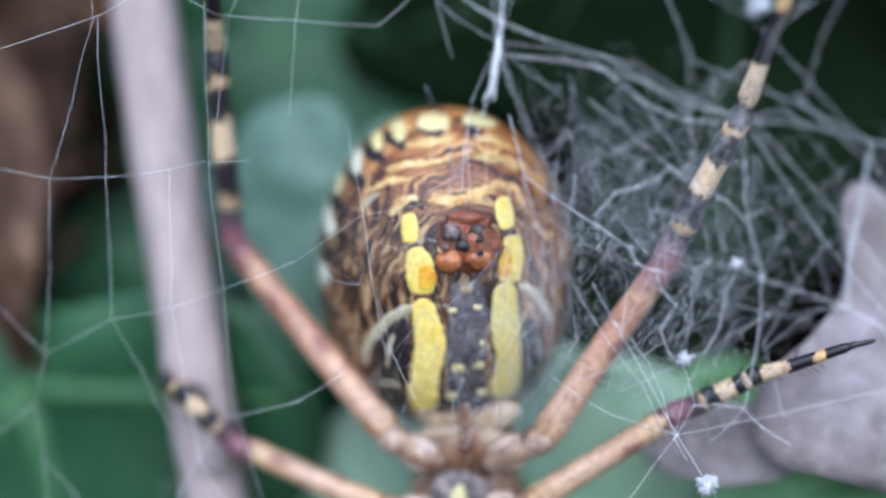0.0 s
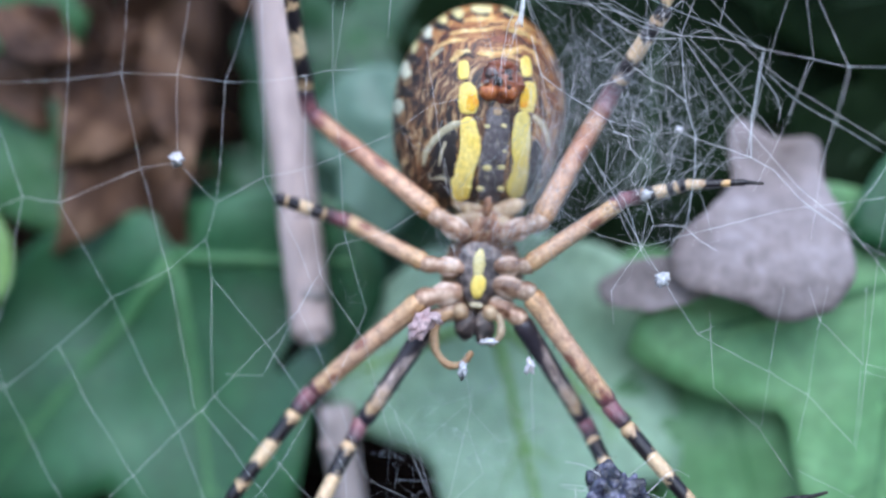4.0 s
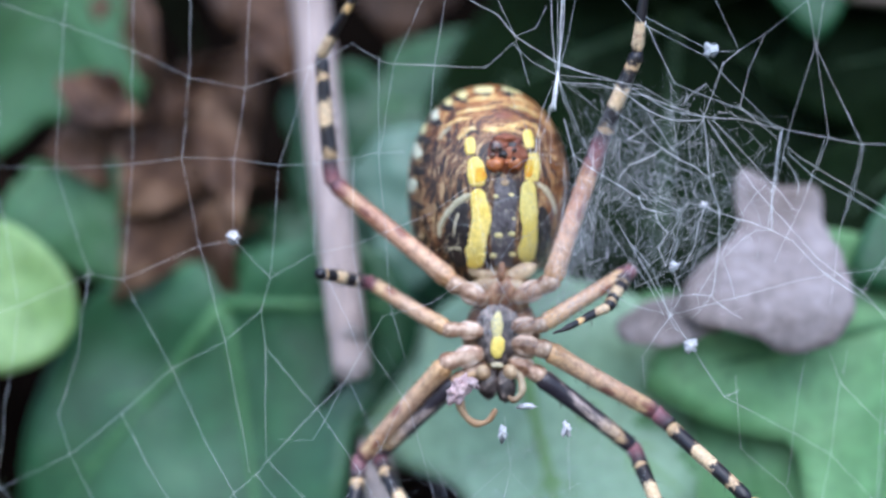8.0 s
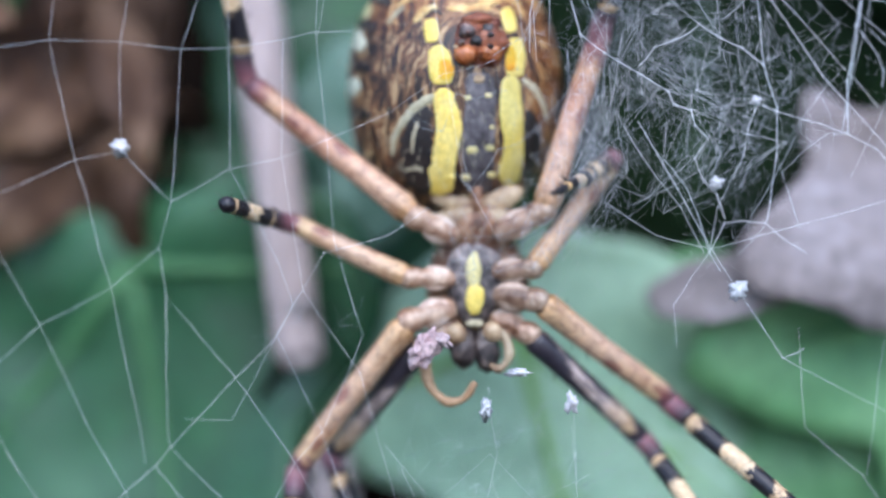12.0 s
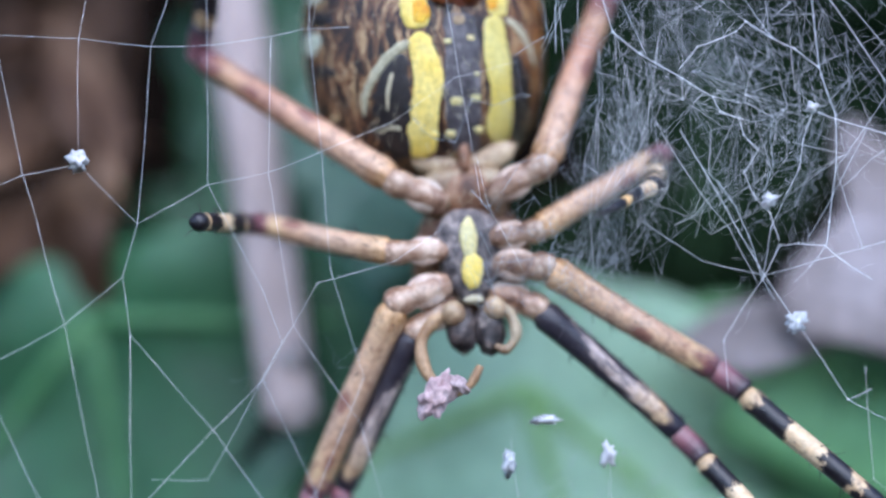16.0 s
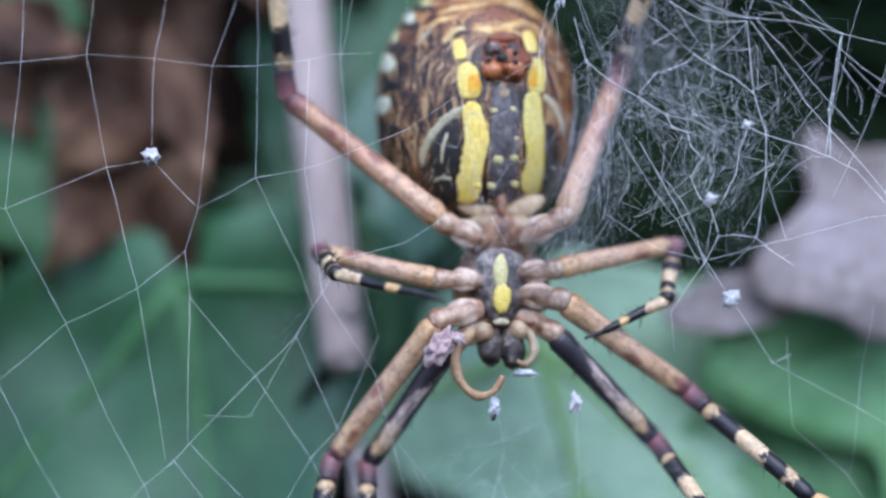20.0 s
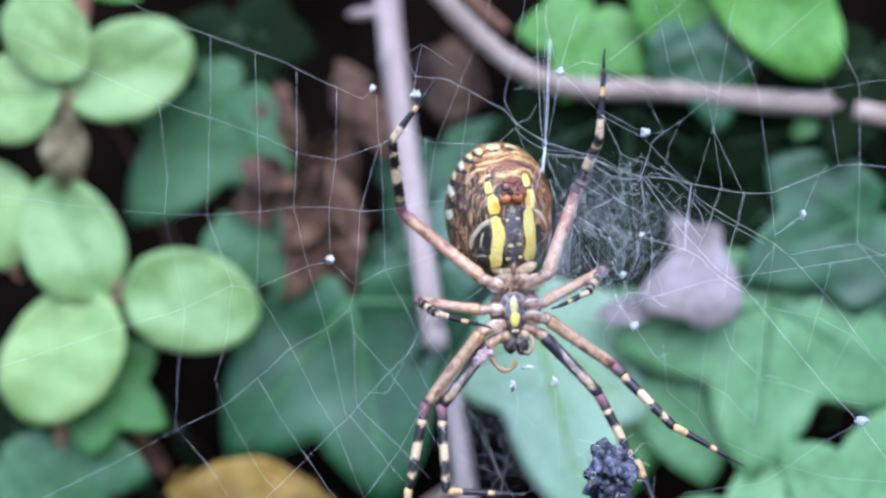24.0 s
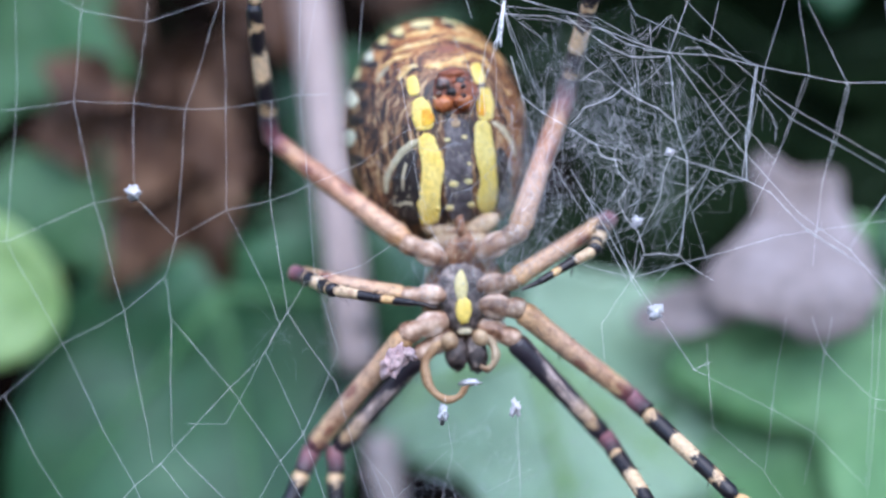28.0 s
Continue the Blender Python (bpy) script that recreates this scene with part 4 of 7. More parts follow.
speck((9.7, -13.1), 0.36, 3, (0.9, 0.7, 1.4))
speck((6.8, -11.5), 0.3, 4, (2.0, 0.7, 0.7))
speck((18.5, -7.0), 0.42, 5)
speck((17.3, -1.3), 0.3, 6)
speck((19.4, 3.1), 0.22, 7)
speck((19.9, 14.2), 0.42, 8)
speck((10.7, 20.9), 0.4, 9)
speck((-10.0, 19.5), 0.35, 10)
speck((-5.2, 18.8), 0.45, 11)
speck((36.9, 5.1), 0.3, 12, (0.8, 0.7, 1.5))
speck((43.0, -17.6), 0.4, 13, (1.6, 0.7, 1.0))
speck((13.9, -27.9), 0.3, 14)

prey = new("wrapped_prey")
tagged(prey, "dark bluish-black insect remains wrapped in silk", "prey")
part("carcass", lump("carcass", (0, 0), 3.0, M_PREY, 3, 0.5, (0.85, 0.7, 1.05), 5), M_PREY, prey)
pr = random.Random(8)
for k in range(14):
    a, e = pr.random() * 6.283, pr.uniform(-0.9, 0.9)
    d = Vector((math.cos(a) * math.cos(e) * 0.85, -abs(math.sin(e)) * 0.7 - 0.2, math.sin(a) * math.cos(e)))
    bm = lump("shard", (0, 0), pr.uniform(0.6, 1.1), M_PREY, 40 + k, 0.5, (pr.uniform(0.6, 1.3), 0.7, pr.uniform(0.5, 1.2)), 3)
    bmesh.ops.translate(bm, vec=vec3(d * 2.1), verts=bm.verts)
    part("shard", bm, M_PREY, prey)
for k in range(5):
    bm = bmesh.new()
    a, e = pr.random() * 6.283, pr.uniform(-0.9, 0.9)
    d = Vector((math.cos(a) * math.cos(e) * 0.85, -abs(math.sin(e)) * 0.7, math.sin(a) * math.cos(e)))
    p0 = d * 2.1
    side = Vector((pr.uniform(-1, 1), pr.uniform(-1, 0.2), pr.uniform(-1, 1)))
    tube(bm, bend([vec3(p0), vec3(p0 + d * 0.45 + side * 0.3), vec3(p0 + d * 0.4 + side * 0.9)], 3), [0.42 * MM] * 3 + [0.32 * MM] * 3 + [0.15 * MM], 8)
    part("leg_stump", bm, M_PREY, prey)
bm = bmesh.new()
fuzz(bm, pr, 0, 0, 2.6, 3.0, 40, 0.012, 0.025, 3.0, 2.6)
tagged(part("wrapping", bm, M_SILK, prey, "thin white silk wrapping"), kind="stuff")
CAUGHT.append((prey, (15.7, -23.3)))


# ---- the spider: origin at the middle of its breast plate, web plane at y = 0 ----
def banded(name, stops, rough=0.36, wobble=0.17, patch=None, dots=None):
    """Rings of colour along a limb, with ragged edges, mottling and fine relief."""
    def make(nt, b):
        gen = coords(nt, "Generated")
        obj = coords(nt, "Object")
        n1 = noise_tex(nt, obj, 1000, 4, 0.65)
        sep = nt.nodes.new("ShaderNodeSeparateXYZ")
        nt.links.new(gen, sep.inputs[0])
        ma = nt.nodes.new("ShaderNodeMath")
        ma.operation = "MULTIPLY_ADD"
        nt.links.new(n1, ma.inputs[0])
        ma.inputs[1].default_value = wobble * 2
        nt.links.new(sep.outputs[2], ma.inputs[2])
        sb = nt.nodes.new("ShaderNodeMath")
        sb.operation = "SUBTRACT"
        nt.links.new(ma.outputs[0], sb.inputs[0])
        sb.inputs[1].default_value = wobble
        col = ramp(nt, sb.outputs[0], stops)
        if patch:
            spots = ramp(nt, noise_tex(nt, coords(nt, "Object", (1, 1, 0.34)), 560, 4, 0.65), [(0.37, (0, 0, 0)), (0.45, (0.96, 0.96, 0.96))])
            col = mix(nt, spots, col, patch)
        if dots:
            vo = node(nt, "TexVoronoi", Scale=760.0)
            nt.links.new(coords(nt, "Object", (1, 1, 0.55)), vo.inputs["Vector"])
            mask = ramp(nt, vo.outputs["Distance"], [(0.20, (0.80, 0.80, 0.80)), (0.36, (0, 0, 0))])
            sparse = ramp(nt, noise_tex(nt, obj, 420, 2, 0.5), [(0.44, (0, 0, 0)), (0.56, (1, 1, 1))])
            col = mix(nt, mix(nt, 1.0, mask, sparse, "MULTIPLY"), col, dots)
            long = ramp(nt, noise_tex(nt, coords(nt, "Object", (1, 1, 0.10)), 1300, 3, 0.6), [(0.36, (0.86, 0.80, 0.77)), (0.50, (1, 1, 1)), (0.66, (1.08, 1.06, 1.04))])
            col = mix(nt, 1.0, col, long, "MULTIPLY")
        n2 = noise_tex(nt, obj, 3500, 5)
        col = mix(nt, 1.0, col, ramp(nt, n2, [(0.3, (0.76, 0.72, 0.70)), (0.65, (1.12, 1.10, 1.08))]), "MULTIPLY")
        n3 = noise_tex(nt, obj, 1100, 4, 0.7)
        col = mix(nt, 1.0, col, ramp(nt, n3, [(0.34, (0.66, 0.55, 0.52)), (0.46, (1.0, 1.0, 1.0)), (0.66, (1.18, 1.1, 1.0))]), "MULTIPLY")
        nt.links.new(col, b.inputs["Base Color"])
        bump(nt, b, n2, 0.35, 0.0001)
    return material(name, make, rough, 0.5)


def rings(*bands):
    """Colour stops with short edges: (end, colour) from the base outwards."""
    out, last = [], None
    for end, c in bands:
        if last is not None:
            out.append((min(last + 0.015, 1), c))
        else:
            out.append((0.0, c))
        out.append((max(end - 0.015, 0), c))
        last = end
    return out


TAN, CREAM, PINK, INK, DUSK, AMBER = (0.54, 0.39, 0.23), (0.62, 0.48, 0.31), (0.50, 0.35, 0.25), (0.014, 0.012, 0.016), (0.20, 0.085, 0.105), (0.64, 0.43, 0.20)
REDDISH = (0.20, 0.075, 0.060)
M_FEMUR = banded("femur_tan", [(0.0, (0.395, 0.214, 0.074)), (0.10, (0.545, 0.368, 0.215)), (0.30, (0.545, 0.368, 0.244)), (0.55, PINK), (0.74, (0.526, 0.343, 0.215)), (0.85, (0.620, 0.446, 0.252)), (0.91, DUSK), (1.0, INK)], dots=REDDISH)
M_FEMUR_REAR = banded("femur_pink", [(0.0, (0.395, 0.214, 0.074)), (0.10, (0.564, 0.377, 0.252)), (0.40, (0.526, 0.325, 0.222)), (0.66, (0.432, 0.222, 0.141)), (0.80, (0.545, 0.343, 0.207)), (0.88, (0.244, 0.103, 0.081)), (0.94, DUSK), (1.0, INK)], dots=REDDISH)
M_FEMUR_DARK = banded("femur_dark", [(0.0, (0.50, 0.38, 0.28)), (0.15, (0.46, 0.38, 0.36)), (0.60, (0.54, 0.45, 0.42)), (0.82, TAN), (0.88, (0.06, 0.045, 0.06)), (1.0, INK)], patch=(0.018, 0.017, 0.030))
M_PATELLA = banded("patella_dusk", [(0.0, (0.27, 0.15, 0.16)), (0.4, DUSK), (0.8, (0.07, 0.045, 0.055)), (1.0, INK)])
M_TIBIA = banded("tibia_bands", rings((0.10, TAN), (0.33, INK), (0.58, CREAM), (0.76, INK), (0.83, TAN), (1.0, INK)))
M_META = banded("metatarsus_bands", rings((0.05, INK), (0.30, CREAM), (0.62, INK), (0.74, AMBER), (1.0, INK)))
M_META_FRONT = banded("metatarsus_front_bands", rings((0.22, AMBER), (0.66, INK), (0.76, AMBER), (1.0, INK)))
M_TARSUS = banded("tarsus_black", [(0.0, INK), (1.0, (0.03, 0.022, 0.02))])
M_COXA = speckled("coxa_tan", [(0.34, (0.34, 0.22, 0.16)), (0.48, (0.54, 0.40, 0.32)), (0.66, (0.66, 0.53, 0.45))], 700, 0.28, 0.6, 4000, 0.25)
M_ROOT = speckled("root_brown", [(0.36, (0.13, 0.058, 0.032)), (0.50, (0.34, 0.20, 0.13)), (0.66, (0.56, 0.41, 0.31))], 800, 0.3, 0.6, 4000, 0.4)
M_TROCH = speckled("trochanter_yellow", [(0.36, (0.146, 0.061, 0.026)), (0.52, (0.370, 0.194, 0.084)), (0.68, (0.627, 0.408, 0.176))], 900, 0.3, 0.6, 4000, 0.35)
M_PLATE = speckled("plate_cream", [(0.36, (0.18, 0.085, 0.042)), (0.48, (0.37, 0.25, 0.15)), (0.66, (0.53, 0.41, 0.27))], 600, 0.35, 0.5, 4000, 0.25)
M_SHELL = speckled("shell_brown", [(0.33, (0.075, 0.030, 0.016)), (0.5, (0.26, 0.125, 0.065)), (0.70, (0.52, 0.36, 0.24))], 900, 0.35, 0.5, 4000, 0.5)
M_LUNG = speckled("lung_tan", [(0.35, (0.20, 0.10, 0.06)), (0.65, (0.52, 0.40, 0.24))], 700, 0.45, 0.4, 4000, 0.4)
M_STERNUM = speckled("sternum_dark", [(0.38, (0.026, 0.021, 0.022)), (0.52, (0.12, 0.10, 0.10)), (0.68, (0.36, 0.30, 0.28))], 1500, 0.45, 0.5, 4000, 0.6)
M_YELLOW = speckled("marking_yellow", [(0.3, (0.78, 0.58, 0.10)), (0.7, (0.84, 0.70, 0.24))], 700, 0.45, 0.45, 5000, 0.12)
M_ORANGE = speckled("marking_orange", [(0.35, (0.80, 0.55, 0.04)), (0.65, (0.78, 0.30, 0.01))], 700, 0.5, 0.4, 5000, 0.3)
M_PALE = speckled("marking_pale", [(0.3, (0.44, 0.38, 0.24)), (0.7, (0.62, 0.56, 0.40))], 1500, 0.5, 0.4, 5000, 0.3)
M_WHITE = speckled("marking_white", [(0.3, (0.50, 0.52, 0.38)), (0.7, (0.72, 0.74, 0.60))], 1200, 0.5, 0.4, 5000, 0.3)
M_ARC = speckled("arc_yellow", [(0.35, (0.40, 0.20, 0.06)), (0.52, (0.66, 0.45, 0.17)), (0.7, (0.80, 0.64, 0.34))], 900, 0.45, 0.4, 5000, 0.3)
M_RUST = speckled("spinneret_rust", [(0.3, (0.22, 0.045, 0.012)), (0.7, (0.56, 0.20, 0.07))], 900, 0.25, 0.6, 4000, 0.3)
M_PANEL = speckled("panel_grey", [(0.36, (0.050, 0.042, 0.047)), (0.55, (0.12, 0.105, 0.115)), (0.72, (0.25, 0.22, 0.23))], 1500, 0.45, 0.5, 5000, 0.5)
M_CREAMY = speckled("marking_cream", [(0.3, (0.68, 0.56, 0.20)), (0.7, (0.80, 0.71, 0.40))], 900, 0.5, 0.4, 5000, 0.3)
M_INK = speckled("scallop_black", [(0.3, (0.008, 0.007, 0.008)), (0.7, (0.035, 0.026, 0.024))], 1500, 0.4, 0.5, 5000, 0.4)
M_RED = speckled("spinneret_red", [(0.3, (0.11, 0.024, 0.012)), (0.7, (0.40, 0.13, 0.06))], 900, 0.35, 0.5, 4000, 0.5)
M_JAW = speckled("jaw_dark", [(0.38, (0.016, 0.012, 0.014)), (0.55, (0.11, 0.08, 0.075)), (0.7, (0.38, 0.29, 0.25))], 1300, 0.35, 0.6, 4000, 0.6)
M_PALP = speckled("palp_amber", [(0.3, (0.24, 0.135, 0.065)), (0.7, (0.46, 0.31, 0.18))], 900, 0.4, 0.4, 4000, 0.4)

AB = Vector((-1.55, 6.6, 11.0))
AB_R = (6.15, 5.1, 7.85)


def abdomen_material():
    def make(nt, b):
        vec = coords(nt, "Object", (1000, 1000, 1000))
        warp = node(nt, "TexNoise", Scale=0.46, Detail=2.8, Roughness=0.5)
        nt.links.new(vec, warp.inputs["Vector"])
        sep = nt.nodes.new("ShaderNodeSeparateXYZ")
        nt.links.new(vec, sep.inputs[0])

        def calc(op, a, c, d=None):
            m = nt.nodes.new("ShaderNodeMath")
            m.operation = op
            for k, val in enumerate((a, c, d)):
                if val is None:
                    continue
                if hasattr(val, "default_value"):
                    nt.links.new(val, m.inputs[k])
                else:
                    m.inputs[k].default_value = val
            return m.outputs[0]
        # rounds about the spinnerets: lengthwise lines on the flanks, arcs over the top
        dx = calc("MULTIPLY", calc("ADD", sep.outputs[0], -0.1), 1.0)
        dz = calc("MULTIPLY", calc("MAXIMUM", calc("ADD", sep.outputs[2], -12.2), 0.0), 0.85)
        dist = calc("SQRT", calc("ADD", calc("MULTIPLY", dx, dx), calc("MULTIPLY", dz, dz)), 0.0)
        along = calc("MULTIPLY_ADD", sep.outputs[0], 0.18, calc("MULTIPLY", sep.outputs[2], 0.50))
        across = calc("MULTIPLY_ADD", warp.outputs[0], 1.9, dist)

        def streak(k, detail):
            cm = nt.nodes.new("ShaderNodeCombineXYZ")
            nt.links.new(calc("MULTIPLY", across, k), cm.inputs[0])
            nt.links.new(along, cm.inputs[1])
            nt.links.new(calc("MULTIPLY", sep.outputs[0], 0.05), cm.inputs[2])
            return noise_tex(nt, cm.outputs[0], 1.0, detail, 0.6)
        fine = noise_tex(nt, vec, 3.2, 4, 0.6)
        line = calc("MULTIPLY_ADD", streak(5.6, 2.6), 1.0, calc("MULTIPLY_ADD", fine, 0.22, -0.05))
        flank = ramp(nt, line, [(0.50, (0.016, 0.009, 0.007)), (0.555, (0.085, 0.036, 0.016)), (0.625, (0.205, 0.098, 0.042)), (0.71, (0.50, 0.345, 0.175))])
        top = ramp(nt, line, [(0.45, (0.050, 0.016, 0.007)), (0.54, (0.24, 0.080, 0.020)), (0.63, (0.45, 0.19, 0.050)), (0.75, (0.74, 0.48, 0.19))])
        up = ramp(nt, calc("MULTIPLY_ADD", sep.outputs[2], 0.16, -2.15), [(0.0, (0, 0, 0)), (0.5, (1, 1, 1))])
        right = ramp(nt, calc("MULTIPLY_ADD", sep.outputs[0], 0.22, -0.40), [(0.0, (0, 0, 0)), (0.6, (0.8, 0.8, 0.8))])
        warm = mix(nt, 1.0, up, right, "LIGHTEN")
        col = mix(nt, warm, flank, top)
        nt.links.new(col, b.inputs["Base Color"])
        bump(nt, b, line, 0.3, 0.0002)
    return material("abdomen_streaks", make, 0.42, 0.5)


M_ABDOMEN = abdomen_material()
spider = tagged(new("spider"), "banded yellow and brown orb-weaver spider hanging head down on its web", "spider")


def girth(u):
    """Half width of the abdomen at height u (-1 to 1): round above, blunt towards the waist."""
    return math.sqrt(max(0.0, 1 - u * u)) * (1 + 0.03 * u) if u > 0 else math.sqrt(max(0.0, 1 - abs(u) ** 2.7)) * (1 + 0.05 * u)


def front(x, z):
    """The y of the abdomen's face towards the web at x, z (mm)."""
    g = max(0.02, girth(max(-1.0, min(1.0, (z - AB.z) / AB_R[2]))))
    q = (x - AB.x) / (AB_R[0] * g)
    return AB.y - AB_R[1] * g * math.sqrt(max(0.0, 1 - q * q))


bm = bmesh.new()
bmesh.ops.create_uvsphere(bm, u_segments=64, v_segments=48, radius=1)
for v in bm.verts:
    n = v.co.copy()
    flat = math.hypot(n.x, n.y)
    k = girth(n.z) / flat if flat > 1e-5 else 0.0
    v.co = Vector((n.x * k * AB_R[0], n.y * k * AB_R[1], n.z * AB_R[2])) + AB
    v.co += n * 0.02 * noise.noise(v.co * 0.9)
    v.co *= MM
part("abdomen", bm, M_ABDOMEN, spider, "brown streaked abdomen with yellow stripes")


def marking(name, run, mat, lift=0.09, jag=0.14, seed=0):
    """A raised coloured mark on the abdomen along sections (x, z, half width)."""
    bm = bmesh.new()
    rows = []
    secs = []
    for (x0, z0, w0), (x1, z1, w1) in zip(run, run[1:]):
        for k in range(8):
            f = k / 8
            secs.append((x0 + (x1 - x0) * f, z0 + (z1 - z0) * f, w0 + (w1 - w0) * f))
    secs.append(run[-1])
    for i, (x, z, w) in enumerate(secs):
        a, c = secs[max(i - 1, 0)], secs[min(i + 1, len(secs) - 1)]
        d = Vector((c[0] - a[0], c[1] - a[1]))
        d.normalize()
        end = min(1.0, 0.25 + 3.2 * math.sin(math.pi * (i + 0.05) / (len(secs) - 0.9)))
        row = []
        for k in range(9):
            q = k / 4 - 1
            ww = w * end * (1 + jag * noise.noise((i * 0.55 + seed * 9, math.copysign(1, q) * 3, seed)))
            px, pz = x - d.y * q * ww, z + d.x * q * ww
            u = max(-0.985, min(0.985, (pz - AB.z) / AB_R[2]))
            pz = AB.z + u * AB_R[2]
            rim = AB_R[0] * girth(u) * 0.985
            px = AB.x + max(-rim, min(rim, px - AB.x))
            row.append(bm.verts.new(vec3((px, front(px, pz) + 0.12 - (lift + 0.12) * (1 - q ** 4) * min(1, end * 1.5), pz))))
        rows.append(row)
    for a, c in zip(rows, rows[1:]):
        for k in range(8):
            bm.faces.new((a[k], a[k + 1], c[k + 1], c[k]))
    return part(name, bm, mat, spider)


marking("grey_panel", [(0.25, 11.6, 1.3), (0.25, 9.5, 1.45), (0.2, 7, 1.45), (0.1, 4.6, 1.2)], M_PANEL, 0.02)
marking("dark_patch", [(-2.6, 9.7, 0.39), (-3.1, 8.6, 0.98), (-3.3, 7.2, 1.30), (-3.2, 5.9, 1.23), (-2.7, 4.7, 0.78)], M_INK, 0.05, 0.5, 1)
marking("dark_patch", [(2.9, 9.6, 0.33), (3.1, 8.2, 0.65), (3.1, 6.6, 0.72), (2.7, 5.2, 0.45)], M_INK, 0.04, 0.5, 2)
marking("yellow_stripe", [(-1.78, 10.7, 0.73), (-1.72, 9.9, 0.76), (-1.50, 9.1, 0.92), (-1.45, 8.3, 0.99), (-1.65, 7.2, 0.90), (-1.85, 6.3, 0.94), (-2.10, 5.8, 1.24), (-2.02, 5.2, 0.97), (-2.0, 4.6, 0.73)], M_YELLOW, 0.05, 0.10, 3)
marking("yellow_stripe", [(2.0, 11.4, 0.68), (1.9, 10.4, 0.73), (1.95, 9.2, 0.85), (2.05, 8.0, 0.73), (2.05, 7.0, 0.78), (1.85, 6.0, 0.83), (1.7, 5.2, 0.54)], M_YELLOW, 0.05, 0.12, 4)
marking("yellow_spot", [(-2.3, 12.9, 0.45), (-2.0, 12.3, 0.82), (-1.85, 11.4, 0.92), (-1.85, 10.7, 0.62)], M_YELLOW, 0.06, 0.12, 5)
marking("orange_spot", [(-1.75, 12.2, 0.35), (-1.62, 11.5, 0.62), (-1.75, 10.95, 0.35)], M_ORANGE, 0.10, 0.25, 5)
marking("yellow_spot", [(2.15, 13.5, 0.42), (2.2, 12.5, 0.66), (2.1, 11.2, 0.60)], M_YELLOW, 0.06, 0.12, 6)
marking("orange_spot", [(1.9, 13.0, 0.25), (1.95, 12.2, 0.45), (1.9, 11.5, 0.28)], M_ORANGE, 0.10, 0.25, 6)
marking("yellow_spot", [(-2.55, 14.45, 0.38), (-2.45, 13.7, 0.55), (-2.40, 13.05, 0.42)], M_YELLOW, 0.07, 0.1, 7)
marking("yellow_spot", [(1.60, 15.2, 0.35), (1.78, 14.4, 0.50), (1.92, 13.7, 0.36)], M_YELLOW, 0.07, 0.1, 8)
for k, (x, z, w) in enumerate(((-0.17, 7.2, 0.32), (0.80, 7.33, 0.26), (-0.55, 5.7, 0.26), (0.86, 5.85, 0.24), (-0.4, 10.05, 0.20), (0.72, 10.2, 0.20), (0.92, 8.46, 0.14))):
    marking("yellow_dot", [(x - w, z, w * 0.7), (x, z, w), (x + w, z, w * 0.7)], M_CREAMY, 0.05, 0.3, 10 + k)
marking("tan_dot", [(-0.1, 11.05, 0.3), (0.2, 11.1, 0.4), (0.5, 11.05, 0.3)], M_LUNG, 0.05, 0.3, 17)
marking("pale_arm", [(-2.2, 10.2, 0.28), (-3.2, 9.6, 0.34), (-4.0, 8.8, 0.28), (-4.6, 7.8, 0.22), (-4.7, 6.8, 0.14)], M_PALE, 0.08, 0.5, 20)
marking("pale_arm", [(2.5, 11.2, 0.22), (3.2, 10.7, 0.27), (3.7, 9.8, 0.19), (3.9, 8.9, 0.09)], M_PALE, 0.08, 0.5, 21)
marking("pale_arm", [(-3.15, 8.8, 0.14), (-3.45, 7.9, 0.16), (-3.55, 6.9, 0.09)], M_PALE, 0.08, 0.5, 22)
marking("pale_arm", [(-2.9, 6.1, 0.16), (-3.5, 6.2, 0.12), (-4.0, 6.0, 0.08)], M_PALE, 0.08, 0.5, 24)
# bright arcs over the top
for k, (run, mat) in enumerate((
        ([(-3.5, 14.2, 0.20), (-2.9, 14.9, 0.34), (-2.1, 15.15, 0.24)], M_ARC), ([(-1.9, 15.0, 0.12), (-0.6, 15.0, 0.34), (0.6, 15.3, 0.36), (1.4, 15.75, 0.26), (2.2, 15.5, 0.18), (2.6, 14.6, 0.12)], M_ARC),
        ([(-3.9, 16.2, 0.14), (-2.9, 16.5, 0.24), (-1.8, 16.65, 0.20), (-0.6, 16.85, 0.10)], M_ARC), ([(-0.3, 17.0, 0.14), (0.6, 16.95, 0.26), (1.5, 16.75, 0.22), (2.3, 16.2, 0.12)], M_ARC),
        ([(-4.6, 15.2, 0.12), (-3.7, 15.75, 0.22), (-2.4, 15.95, 0.14)], M_ARC), ([(-5.0, 14.2, 0.12), (-4.5, 14.9, 0.18), (-4.0, 15.2, 0.1)], M_PALE),
        ([(-3.2, 17.3, 0.16), (-2.0, 17.5, 0.26), (-0.7, 17.7, 0.14)], M_ARC), ([(0.1, 17.7, 0.12), (1.0, 17.6, 0.2), (1.9, 17.1, 0.12)], M_ARC))):
    marking("bright_arc", run, mat, 0.03, 0.9, 60 + k)
marking("dark_arc", [(-0.9, 16.1, 0.18), (-0.2, 16.2, 0.42), (0.5, 16.15, 0.2)], M_RED, 0.03, 0.5, 70)
marking("dark_arc", [(-2.9, 14.5, 0.1), (-2.4, 14.95, 0.14), (-1.8, 14.6, 0.1)], M_INK, 0.05, 0.3, 71)
# pale blotches with dark gaps along the rim
RIM = [
    ((-7.60, 8.4, 0.30), (-7.50, 7.5, 0.36), (-7.15, 6.5, 0.20), M_WHITE), ((-7.65, 11.2, 0.40), (-7.15, 10.85, 0.72), (-6.75, 10.5, 0.45), M_WHITE),
